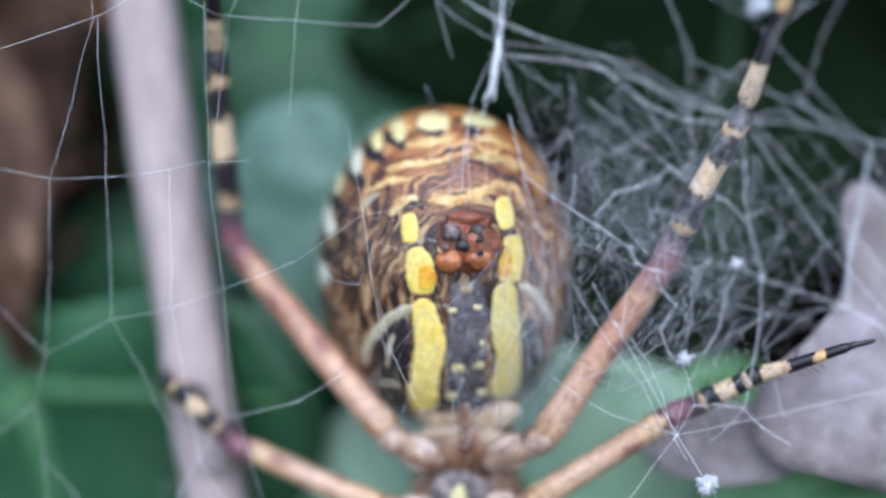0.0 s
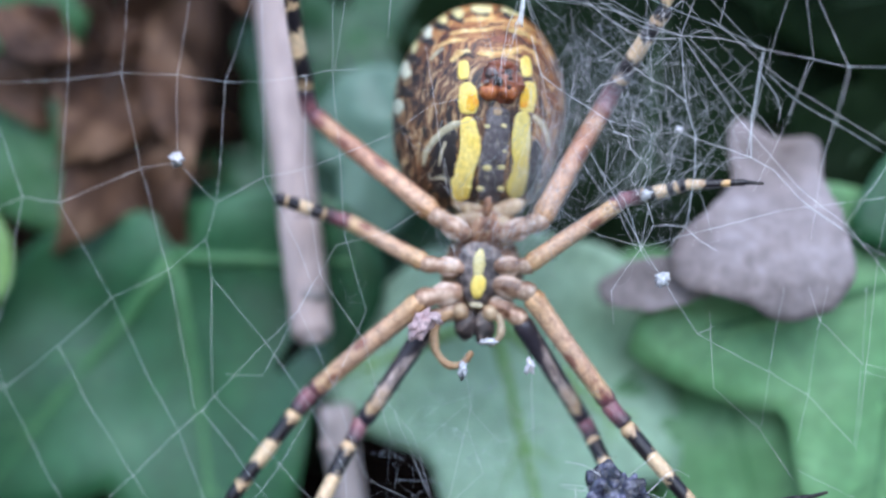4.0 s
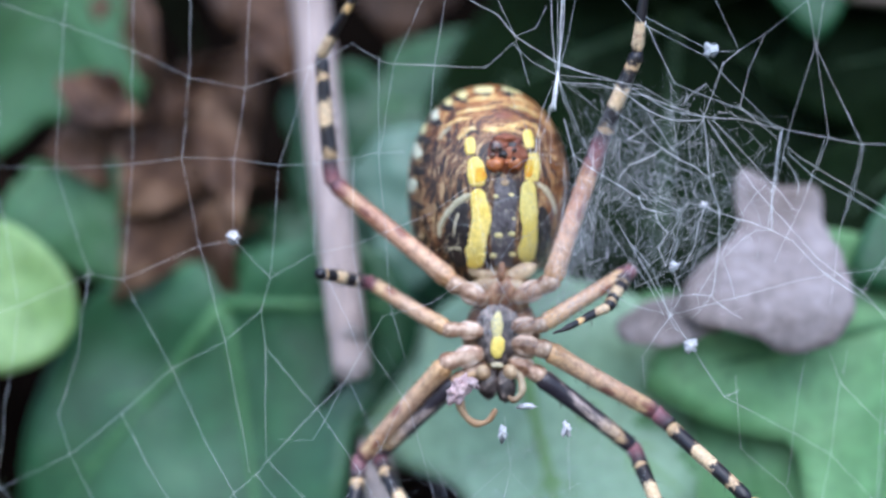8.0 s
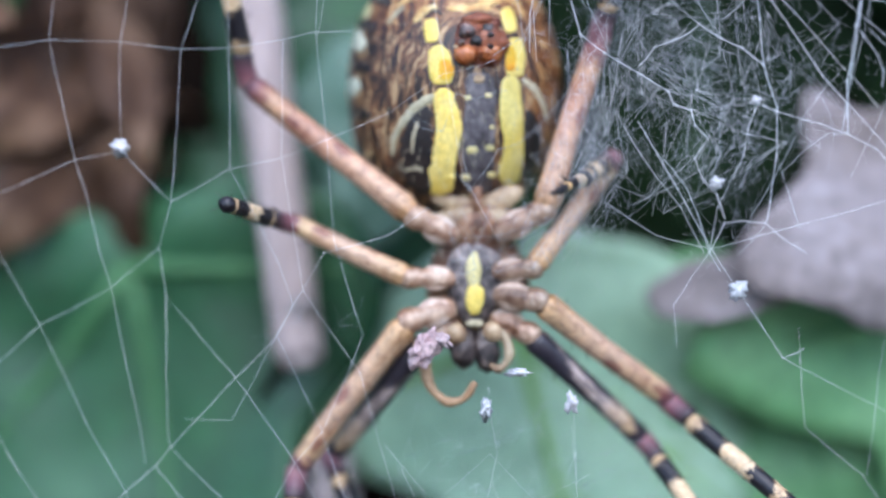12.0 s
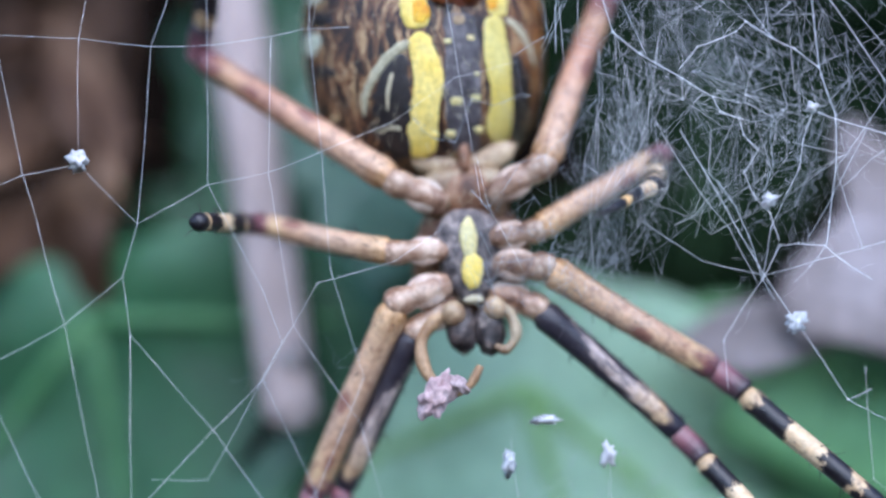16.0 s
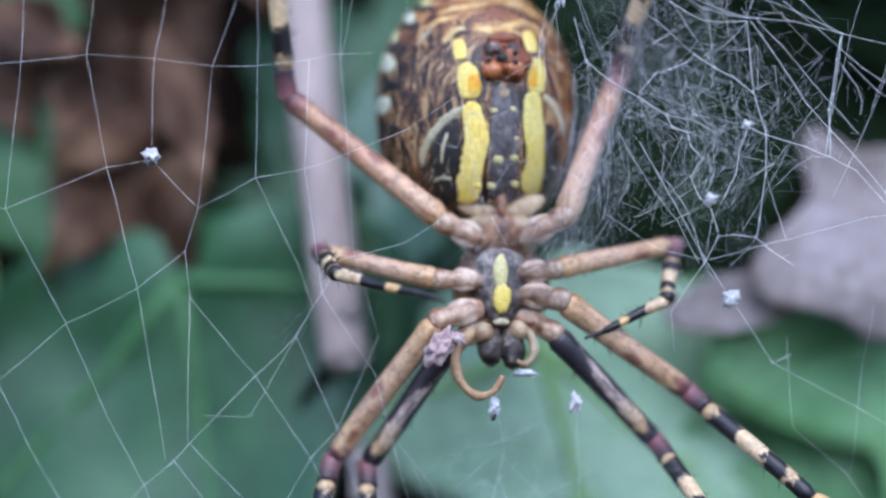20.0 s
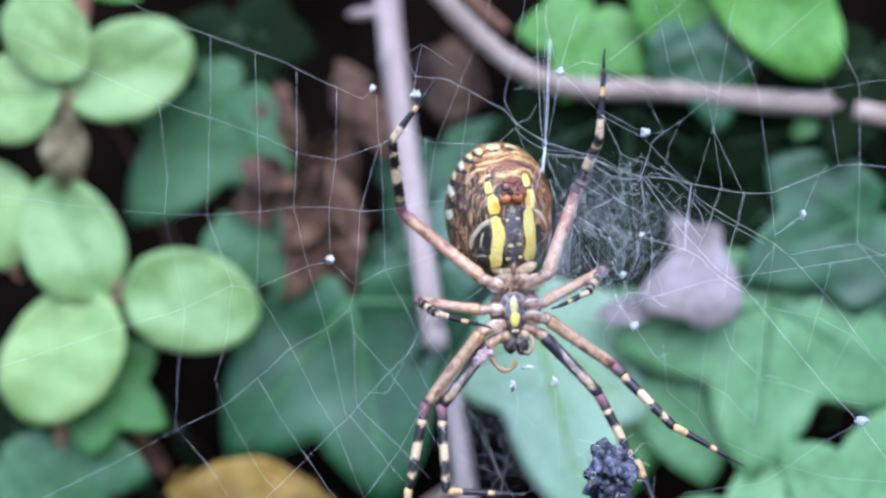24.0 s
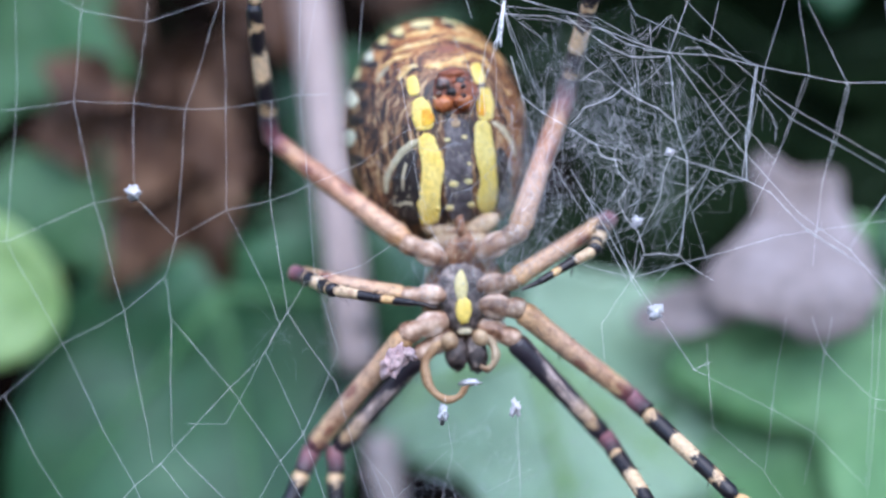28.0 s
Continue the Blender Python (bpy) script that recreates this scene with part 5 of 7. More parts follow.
    ((-7.25, 14.2, 0.35), (-6.95, 13.6, 0.58), (-6.55, 12.9, 0.50), M_WHITE), ((-6.65, 15.9, 0.28), (-6.40, 15.3, 0.34), (-6.45, 14.7, 0.20), M_CREAMY),
    ((-5.95, 16.9, 0.35), (-5.55, 16.4, 0.50), (-5.45, 15.8, 0.30), M_WHITE), ((-5.0, 17.7, 0.30), (-4.55, 17.35, 0.42), (-4.3, 17.0, 0.28), M_CREAMY),
    ((-4.0, 18.2, 0.32), (-3.5, 17.85, 0.46), (-3.2, 17.5, 0.28), M_CREAMY), ((-2.7, 18.35, 0.38), (-1.9, 18.3, 0.48), (-1.1, 18.3, 0.32), M_CREAMY),
    ((-0.6, 18.5, 0.26), (0.2, 18.45, 0.40), (1.0, 18.2, 0.24), M_CREAMY), ((-7.4, 5.9, 0.2), (-6.9, 5.2, 0.3), (-6.3, 4.7, 0.2), M_PALE),
]
for k, (a, b, c, mat) in enumerate(RIM):
    if k < 8:
        d = RIM[k + 1] if k < 7 else RIM[8]
        mx, mz = (a[0] + d[2][0]) / 2, (a[1] + d[2][1]) / 2
        marking("dark_gap", [(mx - 0.15, mz + 0.1, 0.42), (mx + 0.5, mz - 0.1, 0.55), (mx + 1.3, mz - 0.4, 0.25)], M_INK, 0.02, 0.6, 80 + k)
    marking("pale_blotch", [a, b, c], mat, 0.06, 0.7, 30 + k)

# spinnerets: a dark pit above two glossy red lobes, ringed by small cones
y0 = front(0.1, 13.0)
bm = lump("mound", (0, 0), 1.6, M_RED, 4, 0.25, (0.98, 0.40, 0.92), 4)
bmesh.ops.translate(bm, vec=vec3((0.1, y0 + 0.2, 13.05)), verts=bm.verts)
mound = part("spinneret_mound", bm, M_RED, spider, "glossy red-brown spinneret mound")
for k, (x, z, rx, rz, mat) in enumerate(((-0.55, 12.35, 0.62, 0.50, M_RUST), (0.72, 12.45, 0.72, 0.55, M_RUST), (-0.45, 13.65, 0.50, 0.42, M_JAW), (0.55, 13.75, 0.50, 0.45, M_JAW), (0.05, 13.1, 0.40, 0.35, M_INK), (0.1, 14.35, 0.9, 0.35, M_RED))):
    bm = lump("cone", (0, 0), 1.0, mat, 20 + k, 0.25, (rx, 0.42, rz), 3)
    bmesh.ops.translate(bm, vec=vec3((x, front(x, z) - 0.30, z)), verts=bm.verts)
    part("spinneret", bm, mat, mound, "glossy rust red lobe" if mat == M_RUST else "")
for k in range(7):
    a = k / 7 * 6.283 + 0.5
    bm = bmesh.new()
    c = Vector((0.1 + 0.9 * math.cos(a), y0 - 0.35, 13.1 + 0.8 * math.sin(a)))
    tube(bm, bend([vec3(c), vec3(c + Vector((-0.1 * math.cos(a), -0.25, -0.1 * math.sin(a)))), vec3(c + Vector((-0.25 * math.cos(a), -0.45, -0.2 * math.sin(a))))], 3), [0.16 * MM, 0.16 * MM, 0.15 * MM, 0.13 * MM, 0.10 * MM, 0.08 * MM, 0.04 * MM], 8)
    part("spinneret", bm, M_RED if k % 3 else M_JAW, mound)


def body_lump(name, at, r, mat, seed, rough=0.1, label="", turn=0.0, parent=None):
    bm = lump(name, (0, 0), 1.0, mat, seed, rough, r, 3)
    bmesh.ops.rotate(bm, cent=(0, 0, 0), matrix=Matrix.Rotation(radians(turn), 3, "Y"), verts=bm.verts)
    bmesh.ops.translate(bm, vec=vec3(at), verts=bm.verts)
    return part(name, bm, mat, parent or spider, label)


body_lump("epigyne", (0.0, 3.45, 3.3), (2.5, 0.4, 0.85), M_PLATE, 2, 0.08, "pale tan plate at the waist")
body_lump("lung_cover", (-1.3, 3.65, 4.40), (1.55, 0.28, 0.62), M_PLATE, 3, 0.08, "cream plate beside the waist", 25)
body_lump("lung_cover", (1.3, 3.65, 4.45), (1.45, 0.28, 0.62), M_PLATE, 4, 0.08, "cream plate beside the waist", -25)
body_lump("epigyne_hook", (0.05, 3.2, 4.5), (0.30, 0.2, 0.8), M_SHELL, 5, 0.2)
body_lump("waist", (0, 4.4, 2.9), (2.3, 1.5, 1.9), M_SHELL, 6, 0.1)
body_lump("carapace", (0, 4.9, -0.3), (2.9, 1.7, 3.3), M_SHELL, 7, 0.06, "reddish brown carapace")
stern = body_lump("sternum", (0.0, 2.9, -0.20), (1.95, 0.8, 2.35), M_STERNUM, 8, 0.12, "dark breast plate with a yellow mark")
for v in stern.data.vertices:
    v.co.x *= 0.86 + 0.10 * v.co.z / (2.25 * MM)
body_lump("yellow_mark", (-0.05, 2.10, 0.50), (0.43, 0.2, 1.05), M_CREAMY, 9, 0.12, "", 0, stern)
body_lump("yellow_mark", (0.03, 2.10, -1.00), (0.54, 0.22, 0.92), M_YELLOW, 10, 0.14, "", 0, stern)
# the plate's origin lies in the web's plane, where the lens is focused
for ob in stern.children:
    ob.location = vec3((-5.0, -0.1, -6.0))
stern.data.transform(Matrix.Translation(vec3((-5.0, -0.1, -6.0))))
stern.location = vec3((5.0, 0.1, 6.0))
# fine pale hair over the abdomen's face and the waist
hair = bmesh.new()
hr = random.Random(77)
for k in range(420):
    if k < 280:
        a, q = hr.random() * 6.283, hr.uniform(0.45, 0.99)
        z = AB.z + AB_R[2] * q * math.sin(a)
        x = AB.x + AB_R[0] * girth((z - AB.z) / AB_R[2]) * hr.uniform(-0.97, 0.97)
        p0 = Vector((x, front(x, z), z))
        d = (p0 - AB).normalized()
    else:
        p0 = Vector((hr.uniform(-2.4, 2.4), 2.6 + hr.uniform(0, 0.6), hr.uniform(-3.2, 5.0)))
        d = Vector((hr.uniform(-1, 1), -1.0, hr.uniform(-1, 1))).normalized()
    d = (d + Vector((hr.uniform(-0.4, 0.4), 0, -0.5))).normalized() * hr.uniform(0.35, 0.8)
    tube(hair, [vec3(p0), vec3(p0 + d * 0.55), vec3(p0 + d + Vector((0, 0, -0.1)))], [0.014 * MM, 0.010 * MM, 0.004 * MM], 3)
tagged(part("fine_hair", hair, M_PALE, spider, "fine pale body hair"), kind="stuff")
body_lump("labium", (0.0, 2.6, -2.4), (0.5, 0.4, 0.25), M_PALE, 11, 0.1)
body_lump("maxilla", (-1.0, 2.45, -3.0), (0.58, 0.45, 0.62), M_PLATE, 12, 0.15, "", 25)
body_lump("maxilla", (1.0, 2.45, -2.85), (0.52, 0.45, 0.58), M_PLATE, 13, 0.15, "", -25)
body_lump("jaw", (-0.66, 3.0, -3.75), (0.78, 0.65, 1.25), M_JAW, 14, 0.22)
body_lump("jaw", (0.68, 3.0, -3.8), (0.78, 0.65, 1.3), M_JAW, 15, 0.22)
for name, way, thick, mat, words in (("palp", [(-1.5, 2.8, -2.8), (-2.6, 2.4, -4.1), (-2.5, 2.1, -5.7), (-1.5, 1.9, -6.7), (-0.5, 1.9, -6.5), (0.1, 2.0, -5.6)], 0.35, M_PALP, "amber curved feeler"),
                                     ("palp", [(1.2, 2.9, -2.6), (1.8, 2.6, -3.4), (1.9, 2.4, -4.3), (1.4, 2.3, -4.9), (0.9, 2.4, -4.7)], 0.34, M_PLATE, "pale translucent feeler folded up")):
    bm = bmesh.new()
    run = bend([vec3(q) for q in way], 5)
    tube(bm, run, [MM * thick * (1.05 - 0.5 * k / (len(run) - 1)) * (1 + 0.14 * math.sin(k * 0.9)) for k in range(len(run))], 10)
    part(name, bm, mat, spider, words)

def limb(name, length, r0, r1, mat, parent, start=0.0, swell=0.1, bristles=0, seed=0):
    """A limb joint along its own z from start to length (mm), swollen at its ends, with bristles."""
    bm = bmesh.new()
    n = 14
    pts, rad = [], []
    for k in range(n + 1):
        f = k / n
        r = r0 + (r1 - r0) * f
        r *= 1 + swell * (math.exp(-(f / 0.1) ** 2) + math.exp(-((1 - f) / 0.1) ** 2))
        if k in (0, n):
            r *= 0.6
        pts.append(Vector((0.04 * math.sin(f * 5 + seed), 0.04 * math.cos(f * 4 + seed), start + (length - start) * f)) * MM)
        rad.append(r * MM)
    tube(bm, pts, rad, 14)
    ob = part(name, bm, mat, parent)
    if bristles:
        bb = bmesh.new()
        rr = random.Random(seed)
        for _ in range(bristles):
            f = rr.uniform(0.08, 0.95)
            a = rr.random() * 6.283
            r = r0 + (r1 - r0) * f
            p = Vector((math.cos(a) * r * 0.9, math.sin(a) * r * 0.9, start + (length - start) * f))
            d = Vector((math.cos(a), math.sin(a), 0.7)).normalized() * rr.uniform(0.35, 0.75)
            tube(bb, [vec3(p), vec3(p + d * 0.5), vec3(p + d)], [0.03 * MM, 0.02 * MM, 0.006 * MM], 4)
        vb = part("bristle", bb, M_TARSUS, parent)
        tagged(vb, kind="stuff")
        return ob, vb
    return ob, None


LEGS = {}


def make_leg(code, base, lf, lt, lm, thick, dark=False, front_leg=False):
    seed = len(LEGS) + 1
    s = -1 if base[0] < 0 else 1
    # coxa and trochanter, reaching from the breast plate out to the thigh
    inward = Vector((-base[0] * 0.8, 0.35, -base[2] * 0.4))
    bm = bmesh.new()
    shape = ((0.90, 0.25), (0.86, 0.46), (0.76, 0.60), (0.60, 0.68), (0.45, 0.68), (0.32, 0.62), (0.26, 0.54), (0.20, 0.60), (0.08, 0.65), (-0.04, 0.62), (-0.12, 0.56), (-0.18, 0.35))
    tube(bm, [inward * f * MM for f, _ in shape], [w * thick * 1.12 * MM for _, w in shape], 14)
    for v in bm.verts:
        v.co += Vector((noise.noise(v.co * 1500 + Vector((seed, 0, 0))), noise.noise(v.co * 1500 + Vector((0, seed, 5))), noise.noise(v.co * 1500 + Vector((7, 0, seed))))) * 0.00007
    leg = part("leg", bm, M_ROOT, spider)
    leg.location = vec3(base)
    turn = math.degrees(math.atan2(inward.x, inward.z))
    for name, f, r, mat in (("coxa", 0.50, (0.84, 0.42, 1.12), M_COXA), ("trochanter", 0.06, (0.72, 0.66, 0.60), M_TROCH)):
        kb = lump(name, (0, 0), thick, mat, seed + 3 * len(name), 0.06, r, 3)
        bmesh.ops.rotate(kb, cent=(0, 0, 0), matrix=Matrix.Rotation(radians(turn), 3, "Y"), verts=kb.verts)
        bmesh.ops.translate(kb, vec=inward * f * MM + Vector((0, -0.22 * thick * MM if name == "coxa" else 0, 0)), verts=kb.verts)
        part(name, kb, mat, leg)
    fem, fb = limb("femur", lf + 0.15, 0.78 * thick, 0.64 * thick, M_FEMUR_DARK if dark else M_FEMUR_REAR if code[1] == "4" else M_FEMUR, leg, -0.1, 0.10, 26, seed)
    pat, _ = limb("patella", 1.7 * thick, 0.64 * thick, 0.60 * thick, M_PATELLA, leg, -0.25, 0.12, 0, seed)
    tib, tb = limb("tibia", lt + 0.1, 0.60 * thick, 0.50 * thick, M_TIBIA, leg, 1.5 * thick, 0.12, 22, seed + 20)
    met, mb = limb("metatarsus", lm * 0.8, 0.46 * thick, 0.24 * thick, M_META_FRONT if front_leg else M_META, leg, -0.1, 0.15, 14, seed + 40)
    tar, _ = limb("tarsus", lm, 0.2 * thick, 0.1 * thick, M_TARSUS, leg, lm * 0.78, 0.1, 0, seed)
    LEGS[code] = {"femur": [o for o in (fem, fb) if o], "tibia": [o for o in (pat, tib, tb) if o], "metatarsus": [o for o in (met, tar, mb) if o]}


make_leg("L4", (-3.4, 2.6, 3.5), 12.44, 9.44, 8.34, 1.0)
make_leg("R4", (3.8, 2.6, 3.9), 10.12, 8.08, 9.89, 1.0)
make_leg("L3", (-3.7, 2.4, 0.1), 7.60, 5.03, 7.18, 0.85)
make_leg("R3", (3.3, 2.4, 0.7), 8.06, 4.33, 5.40, 0.85)
make_leg("L2", (-3.7, 2.4, -2.3), 10.78, 9.58, 7.24, 1.0, False, True)
make_leg("R2", (3.6, 2.4, -1.1), 9.81, 10.00, 8.78, 1.0, False, True)
make_leg("L1", (-2.9, 2.9, -3.7), 9.29, 9.58, 8.69, 0.95, True, True)
make_leg("R1", (3.1, 2.9, -3.0), 9.44, 8.13, 11.96, 0.95, True, True)

# a pinkish crumb held on the front leg
crumb = new("crumb")
part("crumb_body", lump("crumb_body", (0, 0), 0.85, M_CRUMB, 6, 0.6, (0.75, 0.6, 1.2), 4), M_CRUMB, crumb)
part("crumb_flake", lump("crumb_flake", (0, 0), 0.5, M_LINT, 9, 0.7, (1.3, 0.6, 0.6), 3), M_CRUMB, crumb).location = vec3((0.5, -0.1, 0.9))
tagged(crumb, "pinkish-white crumb stuck beside the spider's jaws", "crumb")


# ---- what moves ----
def motions():
    def mm(x, y, z, rx, ry, rz):
        return pose(x * MM, y * MM, z * MM, rx, ry, rz)

    def swing(obs, rows):
        for o in obs:
            walk(o, rows)

    def sway(t):
        for a, c in zip(SWAY, SWAY[1:]):
            if t <= c[0]:
                f = (t - a[0]) / (c[0] - a[0])
                return Vector([a[k] + (c[k] - a[k]) * f for k in (1, 2, 3)])
        return Vector(SWAY[-1][1:])
    def swung(t, x, y, z):
        # the web leans a little about its open side at first
        lean = 1.6 * max(0.0, min(1.0, (3.2 - t) / 1.2))
        return pose(x * MM, y * MM, z * MM) @ pose(24.5 * MM, 0, 8.0 * MM, 0, lean, 0) @ pose(-24.5 * MM, 0, -8.0 * MM)
    walk(web, [(row[0], swung(*row)) for row in SWAY])
    for ob, (cx, cz) in CAUGHT:
        walk(ob, [(row[0], swung(*row) @ pose(cx * MM, -0.15 * MM, cz * MM)) for row in SWAY])
    body = [
        (0.0, 6.59, -9.43, 2.0),
        (2.0, 6.55, -9.50, 2.0),
        (3.0, 6.78, -9.80, 0.8),
        (3.5, 6.45, -9.20, 2.4),
        (4.0, 5.93, -6.81, 4.9),
        (4.5, 6.60, -4.06, -5.3),
        (6.5, 4.63, -6.11, 2.1),
        (7.0, 4.81, -6.20, 1.3),
        (8.0, 4.48, -6.26, 1.5),
        (9.0, 4.82, -6.58, 0.2),
        (10.0, 4.76, -6.60, 0.3),
        (11.0, 4.62, -6.49, -0.6),
        (12.0, 4.31, -6.61, 0.3),
        (12.5, 4.60, -6.40, 0.3),
        (14.5, 2.42, -4.49, 0.3),
        (15.0, 2.00, -4.52, -0.2),
        (16.0, 3.39, -3.42, -3.7),
        (17.0, 3.72, -4.23, -1.4),
        (18.0, 5.30, -4.77, -4.7),
        (18.5, 4.26, -4.77, 0.6),
        (19.0, 5.07, -5.55, 0.5),
        (20.0, 5.42, -6.04, -1.0),
        (21.0, 5.65, -6.09, -1.0),
        (21.5, 5.25, -5.89, -0.1),
        (22.0, 4.63, -5.19, -1.9),
        (22.5, 5.30, -3.70, -8.0),
        (24.5, 5.30, -5.61, -0.0),
        (25.0, 5.45, -5.84, -0.3),
        (26.0, 5.88, -5.66, -1.7),
        (27.0, 6.08, -5.91, -1.8),
        (28.0, 6.17, -5.90, -3.2),
    ]
    def between(table, t):
        for a, c in zip(table, table[1:]):
            if t <= c[0]:
                f = (t - a[0]) / (c[0] - a[0])
                return [a[k] + (c[k] - a[k]) * f for k in range(1, len(a))]
        return list(table[-1][1:])
    times = sorted({row[0] for row in body} | {row[0] for row in SWAY})
    rows = []
    for t in times:
        s, (x, z, r) = sway(t), between(body, t)
        rows.append((t, pose((x + s.x) * MM, s.y * MM, (z + s.z) * MM, 0, r, 0)))
    walk(spider, rows)
    # the crumb, pushed about before the jaws
    crumb_way = [
        (0.0, 2.04, -10.38),
        (3.0, 2.04, -10.38),
        (4.0, 2.11, -10.49),
        (7.0, 1.79, -10.39),
        (8.0, 1.82, -10.40),
        (9.0, 1.80, -10.27),
        (10.0, 1.78, -10.27),
        (11.0, 1.76, -10.36),
        (12.0, 1.71, -10.31),
        (14.5, 1.76, -10.47),
        (15.0, 1.79, -10.50),
        (16.0, 1.77, -10.35),
        (17.0, 1.90, -10.36),
        (18.0, 1.82, -10.27),
        (18.5, 1.76, -10.30),
        (19.0, 1.76, -10.27),
        (20.0, 1.90, -10.06),
        (21.0, 1.96, -10.30),
        (22.0, 1.74, -9.84),
        (24.6, 1.64, -10.52),
        (25.0, 1.73, -10.98),
        (26.0, 2.01, -9.68),
        (27.0, 2.07, -10.17),
        (28.0, 1.88, -10.20),
    ]
    rows = []
    for t in times:
        s, (x, z) = sway(t), between(crumb_way, t)
        rows.append((t, pose((x + s.x) * MM, (s.y + 0.5) * MM, (z + s.z) * MM, 0, 30, 0)))
    walk(crumb, rows)
    swing(LEGS["L4"]["femur"], [(0.00, mm(0, 0, 0, -14.0, -44.4, 0)), (2.00, mm(0, 0, 0, -14.0, -43.5, 0)), (3.00, mm(0, 0, 0, -6.0, -42.2, 0)), (4.00, mm(0, 0, 0, -13.9, -57.5, 0)), (4.50, mm(0, 0, 0, -14.0, -47.7, 0)), (6.50, mm(0, 0, 0, -6.1, -53.4, 0)), (7.00, mm(0, 0, 0, -11.4, -53.0, 0)), (8.00, mm(0, 0, 0, -6.7, -52.5, 0)), (9.00, mm(0, 0, 0, -6.0, -50.8, 0)), (10.00, mm(0, 0, 0, -6.0, -50.4, 0)), (11.00, mm(0, 0, 0, -10.7, -50.3, 0)), (12.00, mm(0, 0, 0, -6.0, -51.9, 0)), (12.50, mm(0, 0, 0, -6.0, -52.8, 0)), (14.50, mm(0, 0, 0, -11.7, -56.1, 0)), (15.00, mm(0, 0, 0, -6.5, -54.9, 0)), (16.00, mm(0, 0, 0, -13.9, -52.1, 0)), (17.00, mm(0, 0, 0, -14.0, -49.3, 0)), (18.00, mm(0, 0, 0, -10.6, -47.1, 0)), (19.00, mm(0, 0, 0, -13.9, -52.6, 0)), (20.00, mm(0, 0, 0, -6.0, -50.3, 0)), (21.00, mm(0, 0, 0, -13.9, -50.9, 0)), (22.00, mm(0, 0, 0, -14.0, -48.3, 0)), (22.50, mm(0, 0, 0, -14.0, -44.1, 0)), (24.50, mm(0, 0, 0, -13.9, -50.7, 0)), (25.00, mm(0, 0, 0, -13.6, -50.3, 0)), (26.00, mm(0, 0, 0, -13.9, -51.2, 0)), (27.00, mm(0, 0, 0, -14.0, -50.1, 0)), (28.00, mm(0, 0, 0, -14.0, -49.4, 0))])
    swing(LEGS["L4"]["tibia"], [(0.00, mm(-8.43, 3.00, 8.60, 6, -3, 0)), (2.00, mm(-8.29, 3.00, 8.74, 6, -4, 0)), (3.00, mm(-8.28, 1.30, 9.12, 6, -8, 0)), (4.00, mm(-10.22, 3.00, 6.51, 23, -11, 0)), (4.50, mm(-8.91, 3.00, 8.12, 32, -5, 0)), (6.50, mm(-9.94, 1.33, 7.37, 9, -7, 0)), (7.00, mm(-9.75, 2.45, 7.34, 6, -8, 0)), (8.00, mm(-9.80, 1.46, 7.52, 6, -6, 0)), (9.00, mm(-9.58, 1.30, 7.81, 6, -6, 0)), (10.00, mm(-9.53, 1.30, 7.88, 9, -5, 0)), (11.00, mm(-9.40, 2.31, 7.80, 27, -7, 0)), (12.00, mm(-9.74, 1.30, 7.63, 20, -7, 0)), (12.50, mm(-9.85, 1.30, 7.49, 20, -2, 0)), (14.50, mm(-10.14, 2.53, 6.81, 29, 18, 0)), (15.00, mm(-10.12, 1.41, 7.12, 21, 24, 0)), (16.00, mm(-9.54, 3.00, 7.42, 32, 19, 0)), (17.00, mm(-9.15, 3.00, 7.87, 32, 6, 0)), (18.00, mm(-8.94, 2.28, 8.31, 27, -1, 0)), (19.00, mm(-9.60, 3.00, 7.35, 32, -6, 0)), (20.00, mm(-9.51, 1.30, 7.90, 20, -4, 0)), (21.00, mm(-9.38, 3.00, 7.62, 26, -3, 0)), (22.00, mm(-9.00, 3.00, 8.03, 23, 1, 0)), (22.50, mm(-8.38, 3.00, 8.65, 32, 0, 0)), (24.50, mm(-9.35, 3.00, 7.65, 32, -2, 0)), (25.00, mm(-9.31, 2.92, 7.72, 31, -2, 0)), (26.00, mm(-9.42, 3.00, 7.57, 28, 0, 0)), (27.00, mm(-9.27, 3.00, 7.74, 31, 1, 0)), (28.00, mm(-9.16, 3.00, 7.86, 29, 0, 0))])
